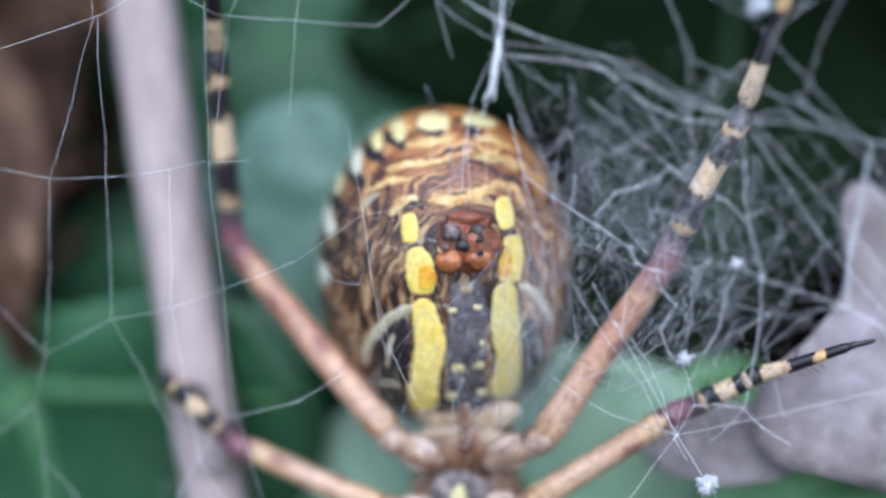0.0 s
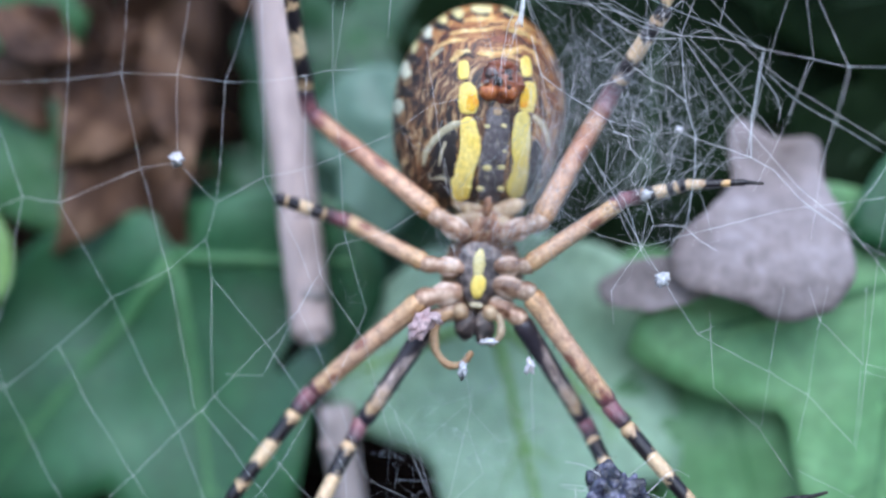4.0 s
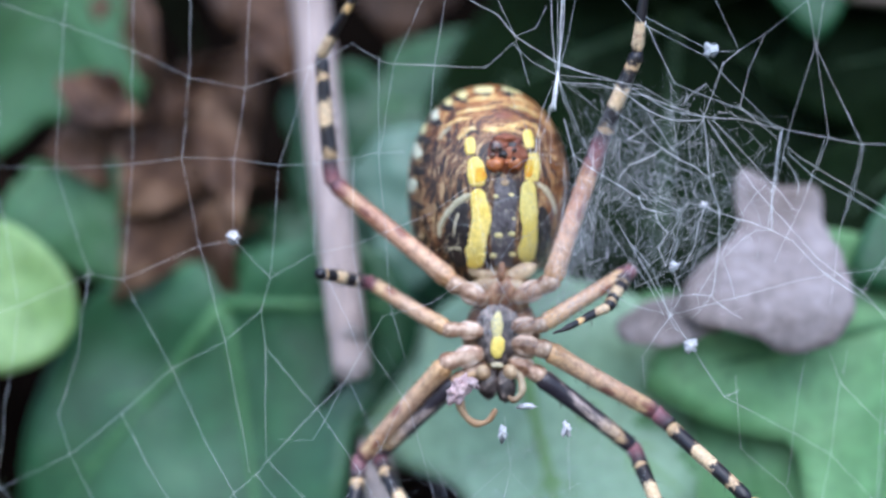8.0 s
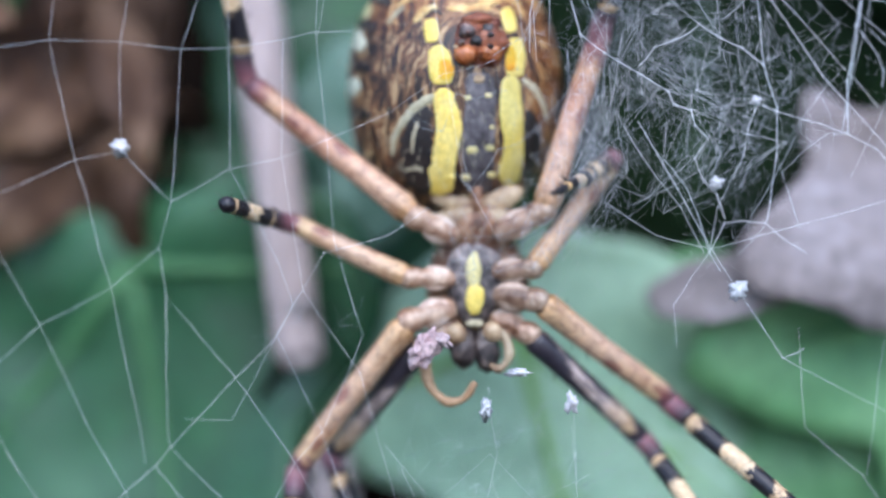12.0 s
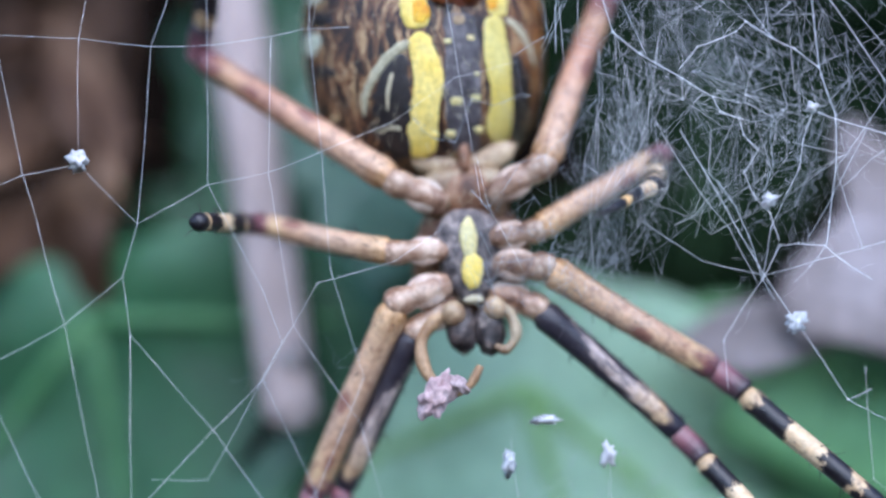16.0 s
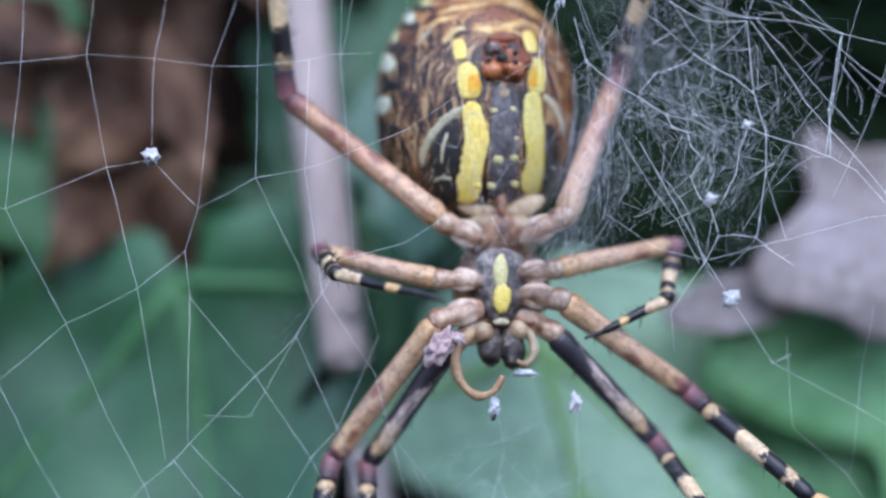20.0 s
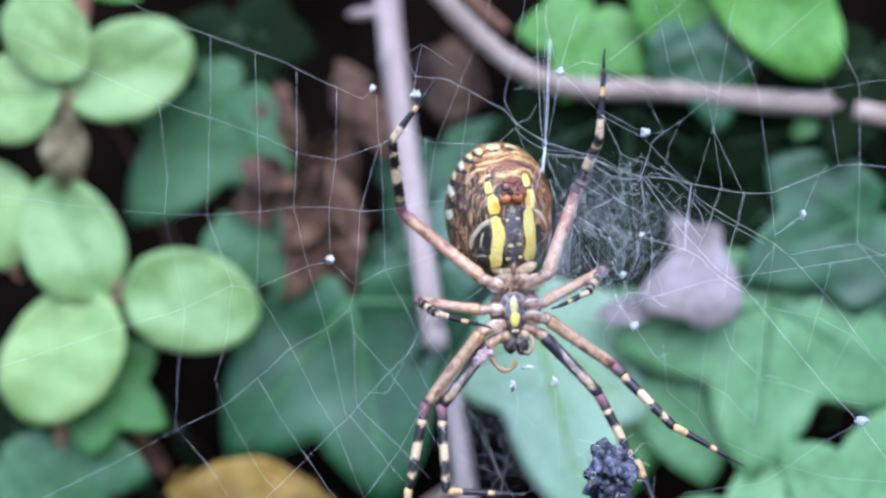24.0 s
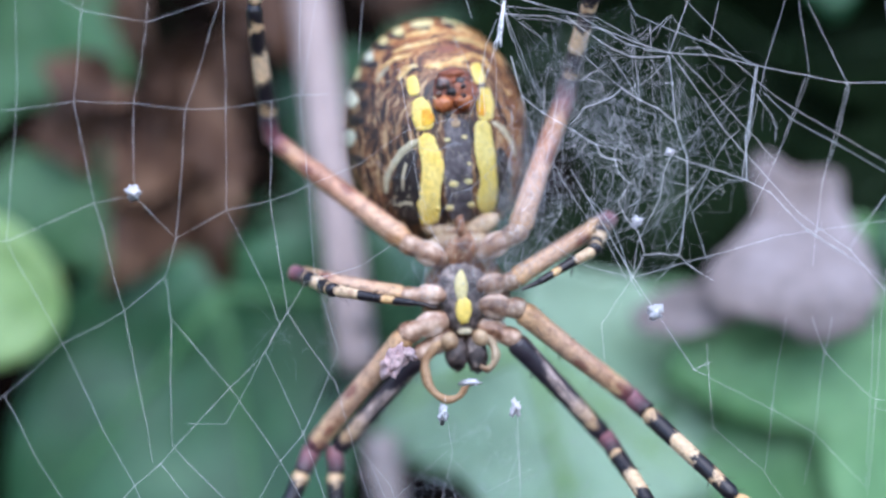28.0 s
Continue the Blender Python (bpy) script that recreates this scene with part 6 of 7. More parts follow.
    swing(LEGS["L4"]["metatarsus"], [(0.00, mm(-8.86, 2.06, 17.99, 33, 8, 0)), (2.00, mm(-8.98, 2.06, 18.11, 33, 8, 0)), (3.00, mm(-9.66, 0.35, 18.42, 20, 14, 0)), (4.00, mm(-11.82, -0.66, 15.07, 13, 22, 0)), (4.50, mm(-9.63, -2.00, 16.10, 3, 46, 0)), (6.50, mm(-11.14, -0.19, 16.62, 16, 38, 0)), (7.00, mm(-10.99, 1.51, 16.66, 29, 35, 0)), (8.00, mm(-10.82, 0.52, 16.87, 21, 33, 0)), (9.00, mm(-10.60, 0.35, 17.16, 20, 32, 0)), (10.00, mm(-10.39, -0.22, 17.16, 16, 31, 0)), (11.00, mm(-10.44, -2.00, 16.14, 3, 31, 0)), (12.00, mm(-10.75, -2.00, 16.43, 3, 35, 0)), (12.50, mm(-10.19, -2.00, 16.34, 3, 35, 0)), (14.50, mm(-7.57, -2.00, 14.69, 3, 28, 0)), (15.00, mm(-6.51, -2.00, 15.15, 3, 26, 0)), (16.00, mm(-6.93, -2.00, 15.00, 3, 33, 0)), (17.00, mm(-8.28, -2.00, 15.84, 3, 37, 0)), (18.00, mm(-9.14, -2.00, 16.73, 3, 42, 0)), (19.00, mm(-10.38, -2.00, 15.32, 3, 29, 0)), (20.00, mm(-10.10, -2.00, 16.74, 3, 33, 0)), (21.00, mm(-9.87, -1.07, 16.12, 10, 27, 0)), (22.00, mm(-8.83, -0.63, 16.75, 6, 33, 0)), (22.50, mm(-8.32, -2.00, 16.66, 3, 47, 0)), (24.50, mm(-9.69, -2.00, 15.66, 3, 36, 0)), (25.00, mm(-9.54, -2.00, 15.78, 3, 36, 0)), (26.00, mm(-9.41, -1.38, 15.93, 8, 37, 0)), (27.00, mm(-9.12, -1.80, 15.87, 5, 34, 0)), (28.00, mm(-9.18, -1.57, 16.13, 6, 34, 0))])
    swing(LEGS["R4"]["femur"], [(0.00, mm(0, 0, 0, -6.5, 32.5, 0)), (2.00, mm(0, 0, 0, -6.5, 33.3, 0)), (3.00, mm(0, 0, 0, -6.5, 30.3, 0)), (4.00, mm(0, 0, 0, -17.1, 22.9, 0)), (4.50, mm(0, 0, 0, -17.4, 31.6, 0)), (6.50, mm(0, 0, 0, -17.1, 17.4, 0)), (7.00, mm(0, 0, 0, -13.9, 17.1, 0)), (8.00, mm(0, 0, 0, -6.4, 17.1, 0)), (9.00, mm(0, 0, 0, -8.4, 18.0, 0)), (10.00, mm(0, 0, 0, -6.4, 19.7, 0)), (11.00, mm(0, 0, 0, -7.7, 19.5, 0)), (12.00, mm(0, 0, 0, -6.4, 17.1, 0)), (12.50, mm(0, 0, 0, -6.4, 16.7, 0)), (14.50, mm(0, 0, 0, -17.1, 15.4, 0)), (16.00, mm(0, 0, 0, -17.3, 24.6, 0)), (17.00, mm(0, 0, 0, -15.2, 26.0, 0)), (18.00, mm(0, 0, 0, -17.4, 32.3, 0)), (19.00, mm(0, 0, 0, -17.2, 22.6, 0)), (20.00, mm(0, 0, 0, -16.3, 21.1, 0)), (21.00, mm(0, 0, 0, -17.1, 18.0, 0)), (22.00, mm(0, 0, 0, -17.2, 22.5, 0)), (22.50, mm(0, 0, 0, -17.3, 26.9, 0)), (24.50, mm(0, 0, 0, -17.2, 19.4, 0)), (25.00, mm(0, 0, 0, -17.1, 18.3, 0)), (26.00, mm(0, 0, 0, -17.2, 19.6, 0)), (27.00, mm(0, 0, 0, -17.2, 21.4, 0)), (28.00, mm(0, 0, 0, -17.2, 21.9, 0))])
    swing(LEGS["R4"]["tibia"], [(0.00, mm(5.34, 1.13, 8.38, 6, 24, 0)), (2.00, mm(5.45, 1.13, 8.30, 6, 23, 0)), (3.00, mm(5.02, 1.13, 8.59, 6, 25, 0)), (4.00, mm(3.77, 2.98, 8.92, 24, 27, 0)), (4.50, mm(5.02, 3.00, 8.17, 38, 55, 0)), (6.50, mm(2.91, 3.00, 9.29, 6, 19, 0)), (7.00, mm(2.91, 2.44, 9.45, 23, 21, 0)), (8.00, mm(2.97, 1.13, 9.65, 11, 21, 0)), (9.00, mm(3.11, 1.48, 9.55, 25, 23, 0)), (10.00, mm(3.40, 1.13, 9.47, 23, 20, 0)), (11.00, mm(3.35, 1.36, 9.46, 25, 18, 0)), (12.00, mm(2.96, 1.13, 9.65, 23, 17, 0)), (12.50, mm(2.91, 1.13, 9.67, 23, 16, 0)), (14.50, mm(2.59, 3.00, 9.41, 38, 15, 0)), (16.00, mm(4.02, 3.00, 8.78, 38, 16, 0)), (17.00, mm(4.26, 2.65, 8.75, 35, 6, 0)), (18.00, mm(5.13, 3.00, 8.10, 38, -4, 0)), (19.00, mm(3.72, 3.00, 8.93, 38, 4, 0)), (20.00, mm(3.50, 2.85, 9.08, 37, 16, 0)), (21.00, mm(3.01, 3.00, 9.25, 34, 19, 0)), (22.00, mm(3.71, 3.00, 8.94, 20, 24, 0)), (22.50, mm(4.36, 3.00, 8.59, 38, 38, 0)), (24.50, mm(3.23, 3.00, 9.16, 33, 20, 0)), (25.00, mm(3.06, 3.00, 9.23, 27, 18, 0)), (26.00, mm(3.25, 3.00, 9.15, 35, 21, 0)), (27.00, mm(3.54, 3.00, 9.02, 38, 20, 0)), (28.00, mm(3.61, 3.00, 8.99, 38, 19, 0))])
    swing(LEGS["R4"]["metatarsus"], [(0.00, mm(8.63, 0.32, 15.71, 17, 16, 0)), (2.00, mm(8.53, 0.32, 15.72, 17, 14, 0)), (3.00, mm(8.38, 0.32, 15.90, 17, 9, 0)), (4.00, mm(7.11, -0.36, 15.47, 12, 4, 0)), (4.50, mm(10.23, -2.00, 11.80, 3, 5, 0)), (6.50, mm(5.52, 2.19, 16.90, 28, 18, 0)), (7.00, mm(5.61, -0.66, 16.40, 11, 13, 0)), (8.00, mm(5.81, -0.37, 17.06, 12, 5, 0)), (9.00, mm(5.95, -2.00, 16.26, 3, 6, 0)), (10.00, mm(6.00, -2.00, 16.45, 3, 7, 0)), (11.00, mm(5.59, -2.00, 16.46, 3, 14, 0)), (12.00, mm(5.12, -2.00, 16.78, 3, 16, 0)), (12.50, mm(5.01, -2.00, 16.82, 3, 21, 0)), (14.50, mm(4.19, -2.00, 15.55, 3, 37, 0)), (16.00, mm(5.81, -2.00, 14.86, 3, 38, 0)), (17.00, mm(4.99, -2.00, 15.31, 3, 32, 0)), (18.00, mm(4.69, -2.00, 14.43, 3, 31, 0)), (19.00, mm(4.22, -2.00, 15.26, 3, 19, 0)), (20.00, mm(5.29, -2.00, 15.29, 3, 14, 0)), (21.00, mm(5.19, -1.52, 15.58, 6, 14, 0)), (22.00, mm(6.86, 0.30, 15.87, 16, 16, 0)), (22.50, mm(8.26, -2.00, 13.60, 3, 11, 0)), (24.50, mm(5.53, -1.41, 15.53, 6, 5, 0)), (25.00, mm(5.28, -0.63, 16.10, 11, 10, 0)), (26.00, mm(5.62, -1.62, 15.34, 5, 14, 0)), (27.00, mm(5.69, -2.00, 14.99, 3, 13, 0)), (28.00, mm(5.66, -2.00, 14.99, 3, 20, 0))])
    swing(LEGS["L2"]["femur"], [(0.00, mm(0.00, 0.00, 0.00, 174, -47, 180)), (4.00, mm(0.00, 0.00, 0.00, 174, -44, 180)), (4.50, mm(0.00, 0.00, 0.00, 164, -38, 180)), (6.50, mm(0.00, 0.00, 0.00, 164, -40, 180)), (7.00, mm(0.00, 0.00, 0.00, 164, -38, 180)), (8.00, mm(0.00, 0.00, 0.00, 164, -41, 180)), (9.00, mm(0.00, 0.00, 0.00, 164, -40, 180)), (10.00, mm(0.00, 0.00, -0.00, 164, -39, 180)), (11.00, mm(0.00, 0.00, -0.00, 164, -38, 180)), (12.00, mm(0.00, 0.00, -0.00, 174, -37, 180)), (12.50, mm(0.00, 0.00, 0.00, 174, -35, 180)), (14.50, mm(0.00, 0.00, 0.00, 164, -27, 180)), (15.00, mm(0.00, 0.00, -0.00, 164, -25, 180)), (16.00, mm(0.00, 0.00, 0.00, 164, -28, 180)), (17.00, mm(0.00, 0.00, 0.00, 164, -26, 180)), (18.00, mm(0.00, 0.00, 0.00, 164, -33, 180)), (19.00, mm(-0.00, 0.00, -0.00, 164, -31, 180)), (20.00, mm(0.00, 0.00, 0.00, 164, -38, 180)), (21.00, mm(0.00, 0.00, -0.00, 164, -38, 180)), (22.00, mm(0.00, 0.00, -0.00, 164, -34, 180)), (22.50, mm(0.00, 0.00, 0.00, 164, -39, 180)), (24.50, mm(0.00, 0.00, 0.00, 174, -39, 180)), (25.00, mm(-0.00, 0.00, -0.00, 164, -41, 180)), (26.00, mm(-0.00, 0.00, -0.00, 168, -41, 180)), (27.00, mm(0.00, 0.00, 0.00, 172, -41, 180)), (28.00, mm(0.00, 0.00, 0.00, 164, -44, 180))])
    swing(LEGS["L2"]["tibia"], [(0.00, mm(-7.86, 1.08, -7.30, -163, -51, 180)), (4.00, mm(-7.48, 1.08, -7.69, -171, -31, 180)), (4.50, mm(-6.31, 3.00, -8.22, -150, -23, 180)), (6.50, mm(-6.65, 3.00, -7.94, -150, 2, 180)), (7.00, mm(-6.37, 3.00, -8.17, -150, -6, 180)), (8.00, mm(-6.83, 3.00, -7.79, -150, 1, 180)), (9.00, mm(-6.62, 3.00, -7.97, -150, -7, 180)), (10.00, mm(-6.59, 3.00, -7.99, -150, -6, 180)), (11.00, mm(-6.41, 3.00, -8.14, -150, -8, 180)), (12.00, mm(-6.39, 1.08, -8.62, -163, -3, 180)), (12.50, mm(-6.11, 1.08, -8.82, -163, -2, 180)), (14.50, mm(-4.63, 3.00, -9.26, -150, -1, 180)), (15.00, mm(-4.39, 3.00, -9.38, -150, -1, 180)), (16.00, mm(-4.85, 3.00, -9.15, -160, -14, 180)), (17.00, mm(-4.58, 3.00, -9.29, -151, -13, 180)), (18.00, mm(-5.59, 3.00, -8.72, -150, -25, 180)), (19.00, mm(-5.37, 3.00, -8.86, -150, -13, 180)), (20.00, mm(-6.37, 3.00, -8.17, -150, -11, 180)), (21.00, mm(-6.38, 3.00, -8.16, -150, -12, 180)), (22.00, mm(-5.73, 3.00, -8.63, -152, -13, 180)), (22.50, mm(-6.55, 2.99, -8.03, -174, -19, 180)), (24.50, mm(-6.77, 1.08, -8.32, -174, -12, 180)), (25.00, mm(-6.77, 3.00, -7.84, -164, -16, 180)), (26.00, mm(-6.91, 2.17, -7.99, -163, -21, 180)), (27.00, mm(-6.93, 1.58, -8.11, -159, -23, 180)), (28.00, mm(-7.14, 3.00, -7.51, -165, -24, 180))])
    swing(LEGS["L2"]["metatarsus"], [(0.00, mm(-14.93, -1.80, -13.10, -176, 44, 180)), (4.00, mm(-12.37, -0.36, -15.80, -174, 39, 180)), (4.50, mm(-9.49, -1.80, -15.87, -176, -15, 180)), (6.50, mm(-6.41, -1.80, -16.23, -176, -6, 180)), (7.00, mm(-7.25, -1.80, -16.41, -176, -3, 180)), (8.00, mm(-6.75, -1.80, -16.08, -176, -3, 180)), (9.00, mm(-7.62, -1.80, -16.20, -176, -4, 180)), (10.00, mm(-7.48, -1.80, -16.24, -176, -5, 180)), (11.00, mm(-7.59, -1.80, -16.34, -176, -6, 180)), (12.00, mm(-6.94, -1.80, -17.74, -176, -8, 180)), (12.50, mm(-6.48, -1.80, -17.95, -176, -8, 180)), (14.50, mm(-4.77, -1.72, -17.60, -175, -8, 180)), (15.00, mm(-4.46, -1.80, -17.67, -176, -9, 180)), (16.00, mm(-7.05, -0.22, -17.90, -163, -12, 180)), (17.00, mm(-6.47, -1.66, -17.44, -175, -11, 180)), (18.00, mm(-9.12, -1.80, -16.22, -176, -14, 180)), (19.00, mm(-7.19, -1.80, -16.95, -176, -9, 180)), (20.00, mm(-7.95, -1.80, -16.31, -176, -12, 180)), (21.00, mm(-8.16, -1.80, -16.26, -176, -12, 180)), (22.00, mm(-7.68, -1.56, -16.83, -174, -11, 180)), (22.50, mm(-9.68, 2.03, -17.03, -174, -14, 180)), (24.50, mm(-8.81, 0.12, -17.63, -160, 2, 180)), (25.00, mm(-9.28, 0.32, -16.69, -159, 7, 180)), (26.00, mm(-10.15, -0.66, -16.55, -167, 5, 180)), (27.00, mm(-10.42, -1.80, -16.36, -176, 6, 180)), (28.00, mm(-10.91, 0.44, -15.93, -158, 4, 180))])
    swing(LEGS["L1"]["femur"], [(0.00, mm(0.00, 0.00, -0.00, 174, -32, 180)), (4.00, mm(0.00, 0.00, 0.00, 174, -29, 180)), (4.50, mm(0.00, 0.00, 0.00, 174, -24, 180)), (6.50, mm(0.00, 0.00, -0.00, 161, -58, 180)), (7.00, mm(0.00, 0.00, -0.00, 161, -68, 180)), (8.00, mm(0.00, 0.00, 0.00, 161, -47, 180)), (9.00, mm(0.00, 0.00, 0.00, 161, -45, 180)), (10.00, mm(0.00, 0.00, 0.00, 164, -43, 180)), (11.00, mm(0.00, 0.00, -0.00, 161, -44, 180)), (12.00, mm(-0.00, 0.00, -0.00, 161, -40, 180)), (12.50, mm(0.00, 0.00, -0.00, 161, -38, 180)), (14.50, mm(0.00, 0.00, 0.00, 164, -28, 180)), (15.00, mm(0.00, 0.00, -0.00, 161, -28, 180)), (16.00, mm(0.00, 0.00, 0.00, 161, -29, 180)), (17.00, mm(0.00, 0.00, 0.00, 161, -29, 180)), (18.00, mm(0.00, 0.00, 0.00, 161, -27, 180)), (19.00, mm(-0.00, 0.00, 0.00, 161, -27, 180)), (20.00, mm(0.00, 0.00, 0.00, 161, -36, 180)), (21.00, mm(0.00, 0.00, -0.00, 161, -35, 180)), (22.00, mm(-0.00, 0.00, 0.00, 161, -35, 180)), (22.50, mm(0.00, 0.00, 0.00, 164, -40, 180)), (24.50, mm(0.00, 0.00, 0.00, 174, -39, 180)), (25.00, mm(-0.00, 0.00, 0.00, 166, -42, 180)), (26.00, mm(-0.00, 0.00, 0.00, 174, -40, 180)), (27.00, mm(0.00, 0.00, 0.00, 164, -43, 180)), (28.00, mm(0.00, 0.00, 0.00, 163, -46, 180))])
    swing(LEGS["L1"]["tibia"], [(0.00, mm(-4.92, 0.93, -7.83, -160, -48, 180)), (4.00, mm(-4.51, 0.93, -8.07, -160, -20, 180)), (4.50, mm(-3.77, 0.93, -8.44, -160, -9, 180)), (6.50, mm(-7.42, 3.00, -4.72, -174, 38, 180)), (7.00, mm(-8.18, 3.00, -3.24, -174, 35, 180)), (8.00, mm(-6.45, 3.00, -5.98, -146, 37, 180)), (9.00, mm(-6.26, 3.00, -6.18, -146, 33, 180)), (10.00, mm(-6.05, 2.61, -6.55, -149, 33, 180)), (11.00, mm(-6.14, 3.00, -6.30, -146, 30, 180)), (12.00, mm(-5.70, 2.95, -6.71, -147, 32, 180)), (12.50, mm(-5.39, 2.99, -6.95, -146, 31, 180)), (14.50, mm(-4.15, 2.61, -7.89, -149, 27, 180)), (15.00, mm(-4.13, 3.00, -7.76, -146, 28, 180)), (16.00, mm(-4.32, 3.00, -7.66, -146, 8, 180)), (17.00, mm(-4.33, 3.00, -7.65, -146, 11, 180)), (18.00, mm(-3.93, 3.00, -7.87, -146, -17, 180)), (19.00, mm(-3.95, 3.00, -7.86, -146, -1, 180)), (20.00, mm(-5.11, 3.00, -7.16, -146, 2, 180)), (21.00, mm(-5.03, 3.00, -7.21, -146, -3, 180)), (22.00, mm(-5.00, 3.00, -7.23, -160, 6, 180)), (22.50, mm(-5.75, 2.51, -6.85, -174, -5, 180)), (24.50, mm(-5.77, 0.93, -7.23, -169, 5, 180)), (25.00, mm(-6.08, 2.28, -6.65, -174, 7, 180)), (26.00, mm(-5.91, 1.02, -7.09, -162, 1, 180)), (27.00, mm(-6.07, 2.54, -6.56, -168, 0, 180)), (28.00, mm(-6.42, 2.66, -6.16, -174, -1, 180))])
    swing(LEGS["L1"]["metatarsus"], [(0.00, mm(-11.64, -2.30, -13.84, 3, 85, 0)), (4.00, mm(-7.66, -2.30, -16.52, 3, 83, 0)), (4.50, mm(-5.19, -2.30, -17.35, -177, 81, 180)), (6.50, mm(-1.55, 2.04, -12.22, -151, 62, 180)), (7.00, mm(-2.74, 2.04, -11.06, -174, 58, 180)), (8.00, mm(-1.61, -2.30, -12.33, -177, 64, 180)), (9.00, mm(-1.89, -2.30, -12.86, -177, 68, 180)), (10.00, mm(-1.60, -2.30, -13.47, -177, 73, 180)), (11.00, mm(-2.14, -2.30, -13.20, -177, 71, 180)), (12.00, mm(-1.49, -2.30, -13.53, -177, 75, 180)), (12.50, mm(-1.32, -2.30, -13.81, -177, 74, 180)), (14.50, mm(-0.41, -2.30, -15.22, -177, 73, 180)), (15.00, mm(-0.38, -2.30, -14.80, -177, 71, 180)), (16.00, mm(-3.25, -2.30, -15.56, -177, 68, 180)), (17.00, mm(-2.83, -2.30, -15.49, -177, 74, 180)), (18.00, mm(-6.25, -2.30, -15.50, -177, 79, 180)), (19.00, mm(-4.03, -2.30, -15.84, -177, 86, 180)), (20.00, mm(-4.87, -2.30, -15.13, -177, 85, 180)), (21.00, mm(-5.41, -2.30, -15.18, -177, 86, 180)), (22.00, mm(-4.07, -0.33, -16.17, -164, 86, 180)), (22.50, mm(-6.51, 1.55, -16.35, -164, 69, 180)), (24.50, mm(-4.90, -0.89, -16.59, 6, 88, 0)), (25.00, mm(-4.94, 1.33, -16.11, 17, 88, 0)), (26.00, mm(-5.83, -1.96, -16.20, 6, 89, 0)), (27.00, mm(-6.06, 0.52, -15.93, 17, 89, 0)), (28.00, mm(-6.61, 1.71, -15.69, -163, 90, 180))])
    swing(LEGS["R2"]["femur"], [(0.00, mm(0.00, 0.00, -0.00, 174, 38, 180)), (4.00, mm(-0.00, 0.00, 0.00, 174, 41, 180)), (4.50, mm(-0.00, 0.00, 0.00, 168, 42, 180)), (6.50, mm(0.00, 0.00, -0.00, 162, 59, 180)), (7.00, mm(0.00, 0.00, 0.00, 162, 62, 180)), (8.00, mm(0.00, 0.00, 0.00, 162, 61, 180)), (9.00, mm(-0.00, 0.00, 0.00, 162, 59, 180)), (10.00, mm(-0.00, 0.00, 0.00, 162, 59, 180)), (11.00, mm(-0.00, 0.00, 0.00, 162, 53, 180)), (12.00, mm(0.00, 0.00, 0.00, 162, 52, 180)), (12.50, mm(0.00, 0.00, 0.00, 162, 53, 180)), (14.50, mm(0.00, 0.00, -0.00, 163, 55, 180)), (15.00, mm(0.00, 0.00, -0.00, 165, 57, 180)), (16.00, mm(-0.00, 0.00, 0.00, 174, 55, 180)), (17.00, mm(0.00, 0.00, 0.00, 174, 57, 180)), (18.00, mm(0.00, 0.00, 0.00, 174, 58, 180)), (19.00, mm(-0.00, 0.00, -0.00, 172, 58, 180)), (20.00, mm(-0.00, 0.00, -0.00, 162, 55, 180)), (21.00, mm(0.00, 0.00, -0.00, 162, 55, 180)), (22.00, mm(-0.00, 0.00, -0.00, 162, 54, 180)), (22.50, mm(-0.00, 0.00, 0.00, 162, 49, 180)), (24.50, mm(-0.00, 0.00, -0.00, 162, 52, 180)), (25.00, mm(0.00, 0.00, -0.00, 162, 51, 180)), (26.00, mm(-0.00, 0.00, -0.00, 162, 50, 180)), (27.00, mm(-0.00, 0.00, 0.00, 162, 48, 180)), (28.00, mm(0.00, 0.00, 0.00, 162, 48, 180))])
    swing(LEGS["R2"]["tibia"], [(0.00, mm(5.99, 0.98, -7.71, -164, 50, 180)), (4.00, mm(6.38, 0.98, -7.39, -174, 46, 180)), (4.50, mm(6.35, 2.11, -7.17, -174, 26, 180)), (6.50, mm(8.03, 3.00, -4.77, -151, 51, 180)), (7.00, mm(8.23, 3.00, -4.41, -151, 48, 180)), (8.00, mm(8.19, 3.00, -4.50, -151, 50, 180)), (9.00, mm(7.99, 3.00, -4.85, -151, 46, 180)), (10.00, mm(8.04, 3.00, -4.76, -151, 43, 180)), (11.00, mm(7.46, 3.00, -5.63, -151, 50, 180)), (12.00, mm(7.33, 3.00, -5.79, -151, 51, 180)), (12.50, mm(7.41, 3.00, -5.69, -151, 51, 180)), (14.50, mm(7.74, 2.79, -5.34, -156, 50, 180)), (15.00, mm(7.94, 2.47, -5.20, -155, 49, 180)), (16.00, mm(8.04, 0.98, -5.54, -164, 44, 180)), (17.00, mm(8.15, 0.98, -5.38, -164, 45, 180)), (18.00, mm(8.25, 0.98, -5.21, -164, 31, 180)), (19.00, mm(8.28, 1.33, -5.09, -162, 51, 180)), (20.00, mm(7.67, 3.00, -5.33, -151, 46, 180)), (21.00, mm(7.61, 3.00, -5.42, -151, 47, 180)), (22.00, mm(7.56, 3.00, -5.49, -160, 46, 180)), (22.50, mm(7.08, 3.00, -6.10, -174, 28, 180)), (24.50, mm(7.38, 3.00, -5.73, -153, 49, 180)), (25.00, mm(7.30, 3.00, -5.82, -152, 51, 180)), (26.00, mm(7.14, 3.00, -6.02, -151, 47, 180)), (27.00, mm(6.99, 3.00, -6.20, -151, 44, 180)), (28.00, mm(6.99, 3.00, -6.20, -151, 43, 180))])
